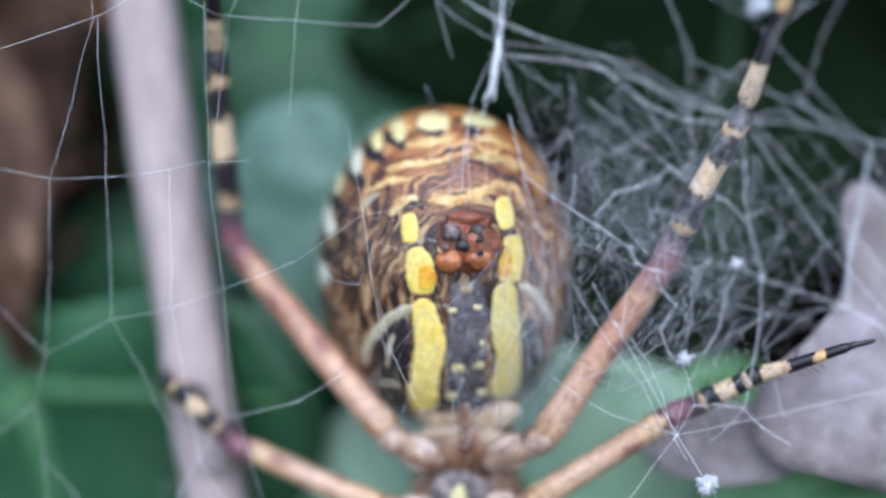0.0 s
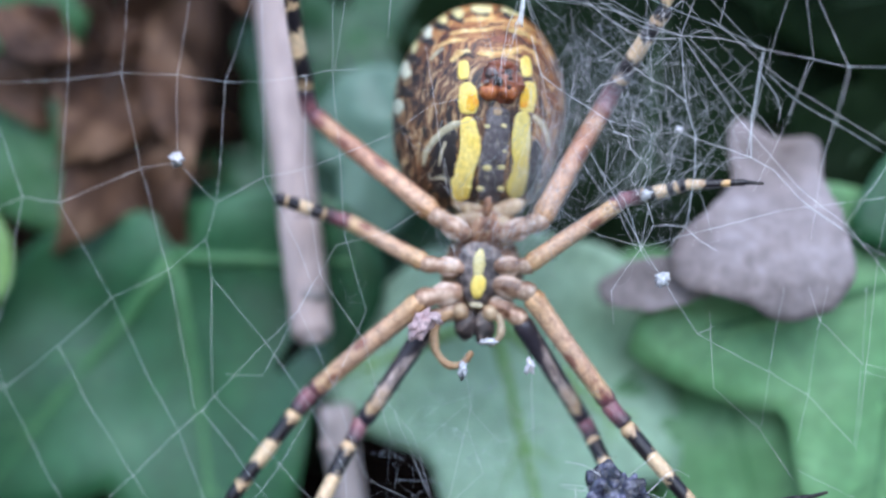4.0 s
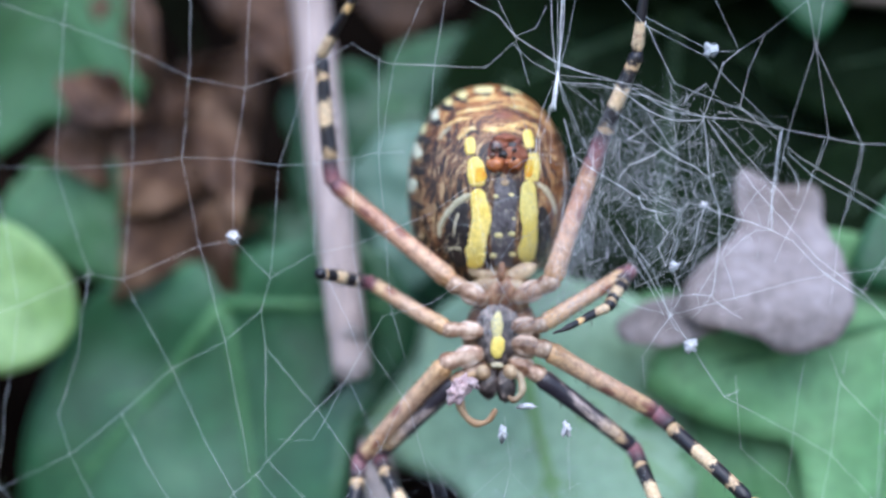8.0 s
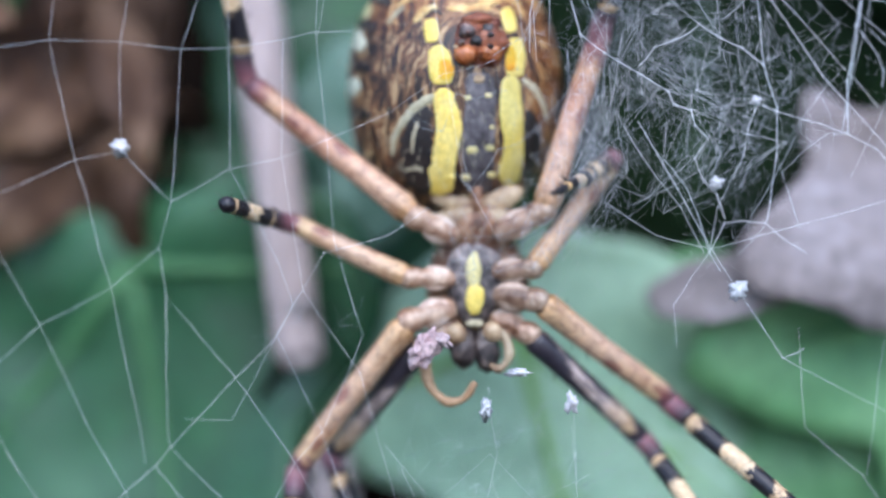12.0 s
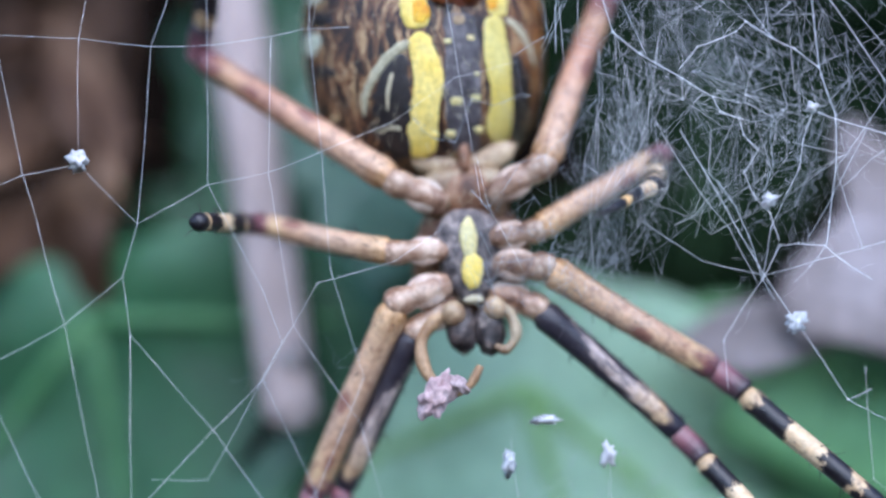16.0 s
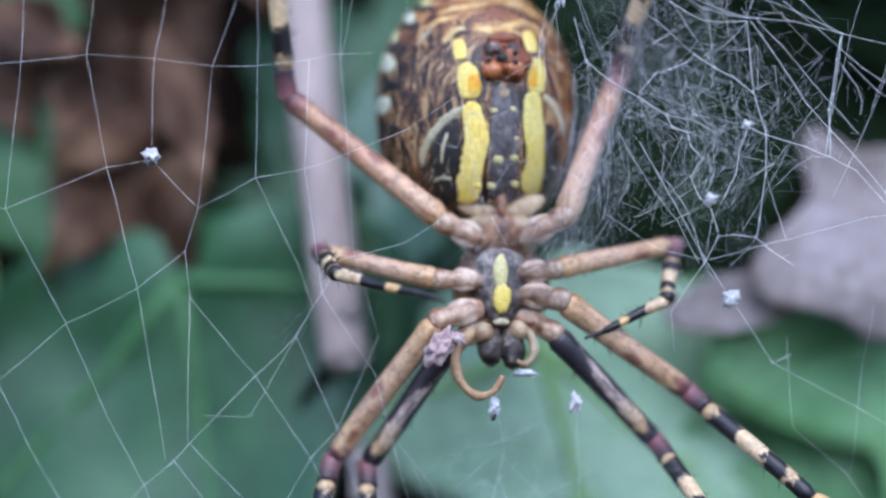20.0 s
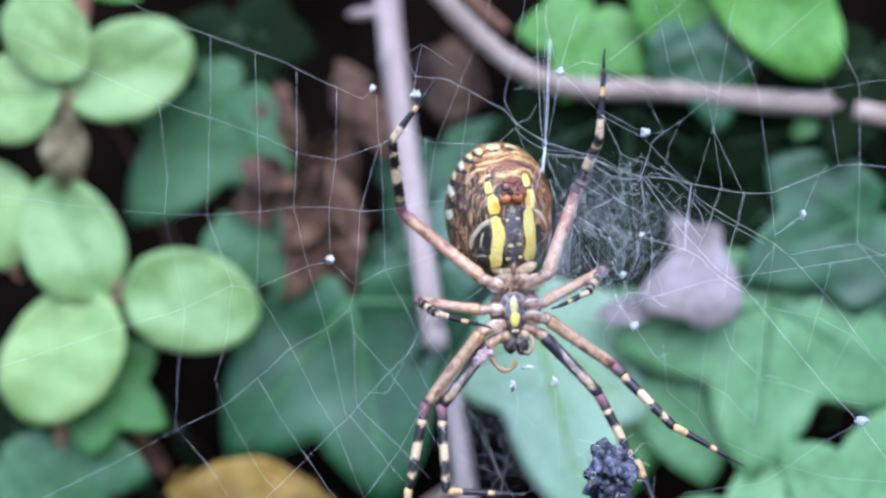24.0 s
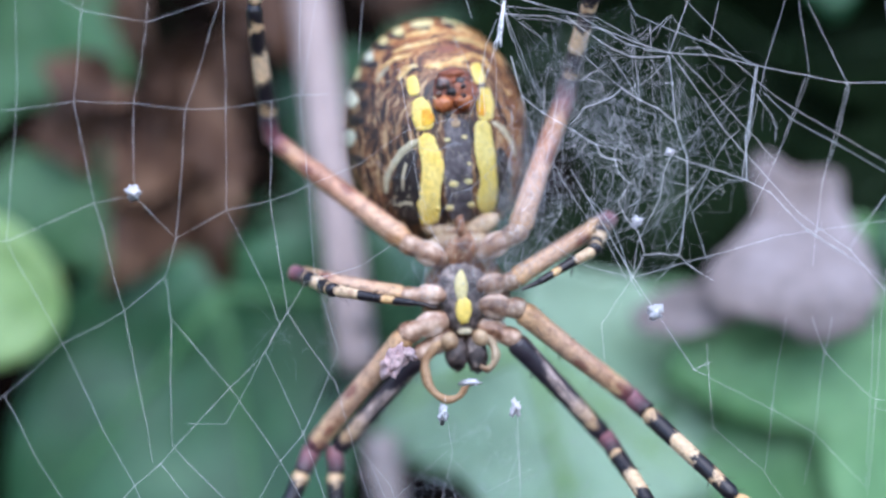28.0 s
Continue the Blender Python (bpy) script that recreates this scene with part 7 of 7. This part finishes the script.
    swing(LEGS["R2"]["metatarsus"], [(0.00, mm(13.37, -1.80, -13.87, 3, 57, 0)), (4.00, mm(13.58, -0.02, -14.26, 15, 68, 0)), (4.50, mm(10.74, 1.11, -16.10, -157, 73, 180)), (6.50, mm(14.81, -1.80, -10.35, -177, 68, 180)), (7.00, mm(14.77, -1.80, -10.26, -177, 65, 180)), (8.00, mm(14.90, -1.80, -10.15, -177, 66, 180)), (9.00, mm(14.27, -1.80, -10.97, -177, 70, 180)), (10.00, mm(14.05, -1.80, -11.15, -177, 72, 180)), (11.00, mm(14.14, -1.80, -11.31, -177, 69, 180)), (12.00, mm(14.14, -1.80, -11.33, -177, 75, 180)), (12.50, mm(14.19, -1.80, -11.26, -177, 72, 180)), (14.50, mm(14.74, -1.28, -11.22, -174, 64, 180)), (15.00, mm(14.77, -1.80, -11.13, -177, 63, 180)), (16.00, mm(14.76, -1.76, -12.42, -176, 48, 180)), (17.00, mm(14.95, -1.80, -12.17, -177, 57, 180)), (18.00, mm(13.27, -1.80, -13.41, -177, 56, 180)), (19.00, mm(15.62, -1.80, -11.12, -177, 58, 180)), (20.00, mm(14.02, -1.80, -11.39, -177, 63, 180)), (21.00, mm(14.04, -1.80, -11.40, -177, 63, 180)), (22.00, mm(14.35, -0.47, -11.96, -168, 54, 180)), (22.50, mm(11.75, 2.00, -14.88, -174, 48, 180)), (24.50, mm(14.12, -1.55, -11.56, -175, 61, 180)), (25.00, mm(14.15, -1.67, -11.42, -176, 59, 180)), (26.00, mm(13.56, -1.80, -12.01, -177, 56, 180)), (27.00, mm(13.12, -1.80, -12.47, -177, 63, 180)), (28.00, mm(13.00, -1.80, -12.59, -177, 57, 180))])
    swing(LEGS["R1"]["femur"], [(0.00, mm(0.00, 0.00, -0.00, 161, 33, 180)), (4.00, mm(-0.00, 0.00, 0.00, 161, 36, 180)), (4.50, mm(0.00, 0.00, 0.00, 161, 36, 180)), (6.50, mm(0.00, 0.00, 0.00, 161, 55, 180)), (7.00, mm(0.00, 0.00, -0.00, 161, 52, 180)), (8.00, mm(-0.00, 0.00, 0.00, 161, 53, 180)), (9.00, mm(0.00, 0.00, -0.00, 161, 50, 180)), (10.00, mm(-0.00, 0.00, 0.00, 161, 49, 180)), (11.00, mm(0.00, 0.00, 0.00, 161, 47, 180)), (12.00, mm(-0.00, 0.00, 0.00, 161, 46, 180)), (12.50, mm(0.00, 0.00, -0.00, 161, 46, 180)), (14.50, mm(0.00, 0.00, 0.00, 174, 45, 180)), (15.00, mm(0.00, 0.00, -0.00, 174, 48, 180)), (16.00, mm(-0.00, 0.00, 0.00, 174, 45, 180)), (17.00, mm(-0.00, 0.00, 0.00, 171, 47, 180)), (18.00, mm(0.00, 0.00, -0.00, 166, 47, 180)), (19.00, mm(0.00, 0.00, 0.00, 174, 47, 180)), (20.00, mm(0.00, 0.00, 0.00, 161, 44, 180)), (21.00, mm(0.00, 0.00, 0.00, 161, 41, 180)), (22.00, mm(0.00, 0.00, 0.00, 174, 42, 180)), (22.50, mm(-0.00, 0.00, 0.00, 174, 38, 180)), (24.50, mm(-0.00, 0.00, -0.00, 173, 42, 180)), (25.00, mm(-0.00, 0.00, -0.00, 161, 41, 180)), (26.00, mm(-0.00, 0.00, 0.00, 162, 39, 180)), (27.00, mm(-0.00, 0.00, 0.00, 161, 41, 180)), (28.00, mm(-0.00, 0.00, 0.00, 161, 39, 180))])
    swing(LEGS["R1"]["tibia"], [(0.00, mm(4.91, 3.00, -7.48, -139, 41, 180)), (4.00, mm(5.29, 3.00, -7.22, -139, 35, 180)), (4.50, mm(5.23, 3.00, -7.26, -158, 12, 180)), (6.50, mm(7.35, 3.00, -5.11, -139, 26, 180)), (7.00, mm(7.04, 3.00, -5.53, -139, 28, 180)), (8.00, mm(7.13, 3.00, -5.42, -139, 26, 180)), (9.00, mm(6.84, 3.00, -5.77, -139, 30, 180)), (10.00, mm(6.71, 3.00, -5.92, -139, 32, 180)), (11.00, mm(6.57, 3.00, -6.08, -139, 32, 180)), (12.00, mm(6.45, 3.00, -6.21, -139, 38, 180)), (12.50, mm(6.42, 3.00, -6.24, -139, 38, 180)), (14.50, mm(6.63, 0.96, -6.65, -156, 36, 180)), (15.00, mm(6.96, 0.94, -6.31, -157, 31, 180)), (16.00, mm(6.60, 0.94, -6.69, -157, 37, 180)), (17.00, mm(6.79, 1.53, -6.38, -152, 32, 180)), (18.00, mm(6.72, 2.23, -6.24, -146, 31, 180)), (19.00, mm(6.88, 0.94, -6.39, -157, 46, 180)), (20.00, mm(6.25, 3.00, -6.41, -139, 31, 180)), (21.00, mm(5.88, 3.00, -6.75, -149, 26, 180)), (22.00, mm(6.29, 0.94, -6.97, -174, 31, 180)), (22.50, mm(5.73, 0.94, -7.45, -174, 14, 180)), (24.50, mm(6.25, 1.07, -7.00, -174, 31, 180)), (25.00, mm(5.84, 3.00, -6.78, -174, 35, 180)), (26.00, mm(5.65, 2.91, -6.98, -140, 30, 180)), (27.00, mm(5.90, 3.00, -6.74, -139, 30, 180)), (28.00, mm(5.67, 3.00, -6.93, -139, 31, 180))])
    swing(LEGS["R1"]["metatarsus"], [(0.00, mm(8.99, -2.30, -12.12, -178, 43, 180)), (4.00, mm(8.87, -2.30, -12.25, -178, 46, 180)), (4.50, mm(6.80, -0.10, -14.62, -167, 21, 180)), (6.50, mm(10.07, -2.30, -10.65, -178, 28, 180)), (7.00, mm(9.90, -2.30, -10.99, -178, 27, 180)), (8.00, mm(9.86, -2.30, -10.95, -178, 30, 180)), (9.00, mm(9.94, -2.30, -11.11, -178, 25, 180)), (10.00, mm(10.02, -2.30, -11.13, -178, 25, 180)), (11.00, mm(9.81, -2.30, -11.33, -178, 25, 180)), (12.00, mm(10.29, -2.30, -11.04, -178, 26, 180)), (12.50, mm(10.21, -2.30, -11.10, -178, 28, 180)), (14.50, mm(11.00, -2.30, -12.69, -178, 31, 180)), (15.00, mm(10.84, -2.30, -12.68, -178, 32, 180)), (16.00, mm(11.09, -2.30, -12.65, -178, 12, 180)), (17.00, mm(10.55, -2.30, -12.49, -178, 21, 180)), (18.00, mm(10.18, -2.30, -12.05, -178, 5, 180)), (19.00, mm(12.24, -2.30, -11.58, -178, 9, 180)), (20.00, mm(9.45, -2.30, -11.69, -178, 21, 180)), (21.00, mm(8.97, -1.19, -13.00, -172, 26, 180)), (22.00, mm(10.52, 0.13, -13.87, -166, 19, 180)), (22.50, mm(7.68, 0.13, -15.30, -166, 15, 180)), (24.50, mm(10.41, 0.26, -13.94, -165, 23, 180)), (25.00, mm(10.44, 2.19, -13.44, -155, 21, 180)), (26.00, mm(8.76, -2.30, -12.40, -178, 22, 180)), (27.00, mm(8.96, -2.30, -12.09, -178, 19, 180)), (28.00, mm(8.85, -2.30, -12.21, -178, 15, 180))])
    swing(LEGS["L3"]["femur"], [(0.00, mm(-0.00, 0.00, -0.00, -6, -72, -0)), (2.00, mm(-0.00, 0.00, -0.00, -6, -66, -0)), (3.00, mm(0.00, 0.00, -0.00, -6, -62, -0)), (4.00, mm(0.00, 0.00, -0.00, -22, -70, -0)), (4.50, mm(0.00, 0.00, -0.00, -23, -60, -0)), (6.50, mm(0.00, 0.00, -0.00, -23, -59, -0)), (7.00, mm(-0.00, 0.00, 0.00, -23, -61, -0)), (8.00, mm(0.00, 0.00, 0.00, -18, -63, -0)), (9.00, mm(0.00, 0.00, -0.00, -10, -62, -0)), (10.00, mm(0.00, 0.00, -0.00, -14, -63, -0)), (11.00, mm(0.00, 0.00, 0.00, -8, -65, -0)), (12.00, mm(-0.00, 0.00, 0.00, -6, -66, -0)), (12.50, mm(0.00, 0.00, 0.00, -15, -67, -0)), (14.50, mm(0.00, 0.00, -0.00, -23, -74, -0)), (15.00, mm(-0.00, 0.00, 0.00, -23, -76, -0)), (16.00, mm(0.00, 0.00, 0.00, -22, -73, -0)), (17.00, mm(0.00, 0.00, 0.00, -23, -62, -0)), (18.00, mm(-0.00, 0.00, -0.00, -23, -73, -0)), (18.50, mm(0.00, 0.00, -0.00, -23, -79, -0)), (19.00, mm(-0.00, 0.00, -0.00, -6, -75, -0)), (20.00, mm(0.00, 0.00, 0.00, -15, -76, -0)), (21.00, mm(0.00, 0.00, -0.00, -13, -82, -0)), (22.00, mm(0.00, 0.00, 0.00, -23, -65, -0)), (22.50, mm(0.00, 0.00, -0.00, -23, -65, -0)), (24.50, mm(0.00, 0.00, -0.00, -12, -85, -0)), (25.00, mm(-0.00, 0.00, 0.00, -11, -85, -0)), (26.00, mm(0.00, 0.00, 0.00, -16, -86, -0)), (27.00, mm(0.00, 0.00, 0.00, -22, -83, -0)), (28.00, mm(0.00, 0.00, -0.00, -8, -76, -0))])
    swing(LEGS["L3"]["tibia"], [(0.00, mm(-7.18, 0.76, 2.37, 6, -48, -0)), (2.00, mm(-6.89, 0.76, 3.11, 6, -51, -0)), (3.00, mm(-6.67, 0.76, 3.56, 6, -55, -0)), (4.00, mm(-6.66, 2.80, 2.37, 21, -77, -0)), (4.50, mm(-6.03, 3.00, 3.52, 25, -70, -0)), (6.50, mm(-6.00, 3.00, 3.57, -140, -90, 180)), (7.00, mm(-6.13, 3.00, 3.35, 38, -82, -0)), (8.00, mm(-6.41, 2.39, 3.31, 48, -81, -0)), (9.00, mm(-6.63, 1.28, 3.48, 52, -74, -0)), (10.00, mm(-6.56, 1.88, 3.35, 46, -74, -0)), (11.00, mm(-6.82, 1.06, 3.18, 49, -74, -0)), (12.00, mm(-6.93, 0.76, 3.03, 54, -71, -0)), (12.50, mm(-6.79, 1.90, 2.82, 57, -73, -0)), (14.50, mm(-6.71, 3.00, 1.91, 70, -84, -0)), (15.00, mm(-6.76, 3.00, 1.74, 70, -78, -0)), (16.00, mm(-6.74, 2.81, 2.08, -119, -87, 180)), (17.00, mm(-6.14, 3.00, 3.32, -120, -15, 180)), (17.50, mm(-6.40, 3.00, 2.69, -116, 47, 180)), (18.00, mm(-6.67, 3.00, 2.06, -145, 80, 180)), (18.50, mm(-6.84, 3.00, 1.39, -142, 86, 180)), (19.00, mm(-7.32, 0.76, 1.90, 46, 73, 0)), (20.00, mm(-7.12, 1.97, 1.77, -115, 39, 180)), (21.00, mm(-7.31, 1.76, 1.08, 50, 87, 0)), (22.00, mm(-6.35, 3.00, 2.91, 6, 82, 0)), (22.50, mm(-6.33, 3.00, 2.95, -155, 90, 180)), (24.50, mm(-7.41, 1.55, 0.69, -116, 55, 180)), (25.00, mm(-7.44, 1.41, 0.65, -115, 52, 180)), (26.00, mm(-7.27, 2.16, 0.48, -134, 68, 180)), (27.00, mm(-7.00, 2.82, 0.92, -125, 63, 180)), (28.00, mm(-7.29, 1.08, 1.87, -131, 67, 180))])
    swing(LEGS["L3"]["metatarsus"], [(0.00, mm(-10.91, 0.26, 5.71, 127, 44, 180)), (2.00, mm(-10.80, 0.26, 6.23, 117, 44, 180)), (3.00, mm(-10.78, 0.26, 6.42, 129, 54, 180)), (4.00, mm(-11.25, 1.03, 3.44, 131, 77, 180)), (4.50, mm(-10.32, 0.89, 5.09, 132, 69, 180)), (6.50, mm(-9.88, -0.21, 3.56, 134, 83, 180)), (7.00, mm(-10.04, -0.11, 3.88, 125, 81, 180)), (8.00, mm(-9.71, -1.37, 3.81, 118, 81, 180)), (9.00, mm(-9.62, -2.66, 4.36, 116, 74, 180)), (10.00, mm(-9.89, -1.77, 4.32, 119, 74, 180)), (11.00, mm(-9.98, -2.74, 4.10, 117, 74, 180)), (12.00, mm(-9.73, -3.30, 4.03, 111, 71, 180)), (12.50, mm(-9.43, -2.30, 3.64, 113, 73, 180)), (14.50, mm(-8.47, -1.71, 2.10, 120, 79, 180)), (15.00, mm(-8.49, -1.71, 2.09, 120, 77, 180)), (16.00, mm(-9.21, -1.57, 1.96, -70, 87, 0)), (16.33, mm(-8.40, -1.50, 1.60, 139, 31, 180)), (16.67, mm(-7.59, -1.43, 1.25, -125, -41, 180)), (17.00, mm(-6.77, -1.36, 0.90, -129, -53, 180)), (17.50, mm(-4.69, -0.62, 1.11, -119, 39, 180)), (18.00, mm(-2.62, 0.12, 1.32, -174, 78, 180)), (18.50, mm(-2.90, -0.11, 1.10, -118, 86, 180)), (19.00, mm(-3.96, -2.84, 2.93, -154, 81, 180)), (20.00, mm(-5.78, -2.58, 0.09, -155, 75, 180)), (21.00, mm(-4.09, -2.10, 1.27, -133, 79, 180)), (22.00, mm(-1.39, 2.50, 3.57, -143, 77, 180)), (22.50, mm(-1.78, 0.84, 2.94, -142, 72, 180)), (24.50, mm(-5.58, -2.96, -0.58, -156, 81, 180)), (25.00, mm(-5.80, -3.17, -0.66, -156, 86, 180)), (26.00, mm(-4.02, -1.44, -0.85, -134, 79, 180)), (27.00, mm(-4.43, -1.31, -0.37, -174, 85, 180)), (28.00, mm(-4.25, -2.71, 0.56, -161, 78, 180))])
    swing(LEGS["R3"]["femur"], [(0.00, mm(-0.00, 0.00, 0.00, -6, 55, 0)), (2.00, mm(-0.00, 0.00, 0.00, -6, 56, 0)), (3.00, mm(-0.00, 0.00, 0.00, -6, 53, 0)), (4.00, mm(0.00, 0.00, -0.00, -6, 49, 0)), (4.50, mm(-0.00, 0.00, 0.00, -6, 50, 0)), (6.50, mm(-0.00, 0.00, 0.00, -22, 21, 0)), (7.00, mm(-0.00, 0.00, 0.00, -22, 70, 0)), (8.00, mm(0.00, 0.00, -0.00, -22, 55, 0)), (9.00, mm(-0.00, 0.00, 0.00, -22, 81, 0)), (10.00, mm(0.00, 0.00, -0.00, -22, 60, 0)), (11.00, mm(0.00, 0.00, 0.00, -16, 55, 0)), (12.00, mm(0.00, 0.00, 0.00, -22, 35, 0)), (12.50, mm(0.00, 0.00, 0.00, -22, 33, 0)), (14.50, mm(0.00, 0.00, 0.00, -22, 22, 0)), (15.00, mm(0.00, 0.00, 0.00, -22, 37, 0)), (16.00, mm(0.00, 0.00, 0.00, -22, 61, 0)), (17.00, mm(0.00, 0.00, 0.00, -22, 50, 0)), (18.00, mm(0.00, 0.00, 0.00, -13, 67, 0)), (18.50, mm(0.00, 0.00, -0.00, -22, 88, 0)), (19.00, mm(0.00, 0.00, 0.00, -13, 54, 0)), (19.50, mm(-0.00, 0.00, -0.00, -22, 80, 0)), (20.00, mm(-0.00, 0.00, 0.00, -22, 76, 0)), (21.00, mm(-0.00, 0.00, -0.00, -22, 47, 0)), (22.00, mm(0.00, 0.00, 0.00, -22, 57, 0)), (22.50, mm(-0.00, 0.00, 0.00, -22, 63, 0)), (24.50, mm(0.00, 0.00, -0.00, -22, 64, 0)), (25.00, mm(0.00, 0.00, -0.00, -22, 60, 0)), (26.00, mm(0.00, 0.00, 0.00, -22, 62, 0)), (27.00, mm(-0.00, 0.00, -0.00, -22, 63, 0)), (28.00, mm(-0.00, 0.00, 0.00, -22, 59, 0))])
    swing(LEGS["R3"]["tibia"], [(0.00, mm(6.60, 0.81, 4.56, 6, 59, 0)), (2.00, mm(6.62, 0.81, 4.53, 6, 60, 0)), (3.00, mm(6.38, 0.81, 4.86, 6, 62, 0)), (4.00, mm(6.10, 0.81, 5.21, 6, 70, 0)), (4.50, mm(6.13, 0.81, 5.17, -174, 80, 180)), (6.50, mm(2.71, 3.00, 6.97, -174, 39, 180)), (7.00, mm(7.05, 3.00, 2.51, -123, 5, 180)), (8.00, mm(6.16, 3.00, 4.25, -137, -27, 180)), (9.00, mm(7.38, 3.00, 1.21, -150, 18, 180)), (10.00, mm(6.46, 3.00, 3.77, -144, 17, 180)), (11.00, mm(6.36, 2.16, 4.46, -119, -33, 180)), (12.00, mm(4.25, 3.00, 6.16, -119, -52, 180)), (12.50, mm(4.03, 3.00, 6.30, -121, -47, 180)), (14.50, mm(2.84, 3.00, 6.92, -129, -27, 180)), (15.00, mm(4.48, 3.00, 5.99, -145, -36, 180)), (16.00, mm(6.57, 3.00, 3.58, -120, -26, 180)), (17.00, mm(5.73, 3.00, 4.81, -115, -88, 180)), (18.00, mm(7.23, 1.85, 3.05, -113, -40, 180)), (18.50, mm(7.48, 3.00, 0.32, -110, -1, 180)), (19.00, mm(6.38, 1.77, 4.61, -120, -85, 180)), (19.50, mm(7.36, 3.00, 1.33, -148, -21, 180)), (20.00, mm(7.26, 3.00, 1.81, -149, -12, 180)), (21.00, mm(5.45, 3.00, 5.13, -128, -73, 180)), (22.00, mm(6.29, 3.00, 4.06, -119, -25, 180)), (22.50, mm(6.66, 3.00, 3.40, -122, -33, 180)), (24.50, mm(6.71, 3.00, 3.31, -133, -38, 180)), (25.00, mm(6.48, 3.00, 3.74, -124, -25, 180)), (26.00, mm(6.58, 3.00, 3.56, -118, -20, 180)), (27.00, mm(6.65, 3.00, 3.43, -120, -30, 180)), (28.00, mm(6.44, 3.00, 3.81, -125, -27, 180))])
    swing(LEGS["R3"]["metatarsus"], [(0.00, mm(10.31, 0.37, 6.75, 6, 68, 0)), (2.00, mm(10.36, 0.37, 6.68, 25, 66, 0)), (3.00, mm(10.19, 0.37, 6.87, 22, 68, 0)), (4.00, mm(10.13, 0.37, 6.72, 6, 83, 0)), (4.50, mm(10.37, 0.37, 4.40, -174, 52, 180)), (6.50, mm(5.40, 2.57, 3.61, -174, 14, 180)), (7.00, mm(7.25, -0.62, 0.14, -164, -1, 180)), (8.00, mm(4.72, 0.05, 1.43, -142, -62, 180)), (9.00, mm(8.52, 0.81, -2.34, -165, -8, 180)), (10.00, mm(7.49, 0.44, 0.44, -171, -22, 180)), (11.00, mm(5.20, -1.62, 2.70, -156, -54, 180)), (12.00, mm(2.58, -0.77, 4.84, -110, -62, 180)), (12.50, mm(2.39, -0.70, 4.77, -110, -61, 180)), (14.50, mm(1.59, -0.36, 4.49, -110, -56, 180)), (15.00, mm(2.38, 0.52, 3.13, -113, -63, 180)), (16.00, mm(5.61, -0.75, 1.64, -130, -65, 180)), (17.00, mm(3.90, -0.92, 4.73, -126, -73, 180)), (18.00, mm(6.12, -2.13, 1.74, -122, -79, 180)), (18.50, mm(7.45, -1.06, -1.19, -115, -21, 180)), (19.00, mm(4.19, -1.96, 4.40, -117, -79, 180)), (19.50, mm(6.06, 0.73, -2.11, -127, -36, 180)), (20.00, mm(6.47, 0.78, -1.82, -174, -65, 180)), (21.00, mm(2.92, -0.43, 4.35, -116, -71, 180)), (22.00, mm(5.38, -0.78, 2.16, -131, -58, 180)), (22.50, mm(5.41, -0.69, 1.51, -135, -65, 180)), (24.50, mm(4.90, -0.16, 0.97, -155, -69, 180)), (25.00, mm(5.45, -0.57, 1.53, -171, -62, 180)), (26.00, mm(5.90, -0.83, 1.67, -174, -64, 180)), (27.00, mm(5.57, -0.76, 1.59, -174, -65, 180)), (28.00, mm(5.30, -0.54, 1.61, -164, -64, 180))])


FOCUS = stern
cam.data.dof.use_dof = True
cam.data.dof.focus_object = FOCUS
cam.data.dof.aperture_fstop = 7.8
motions()
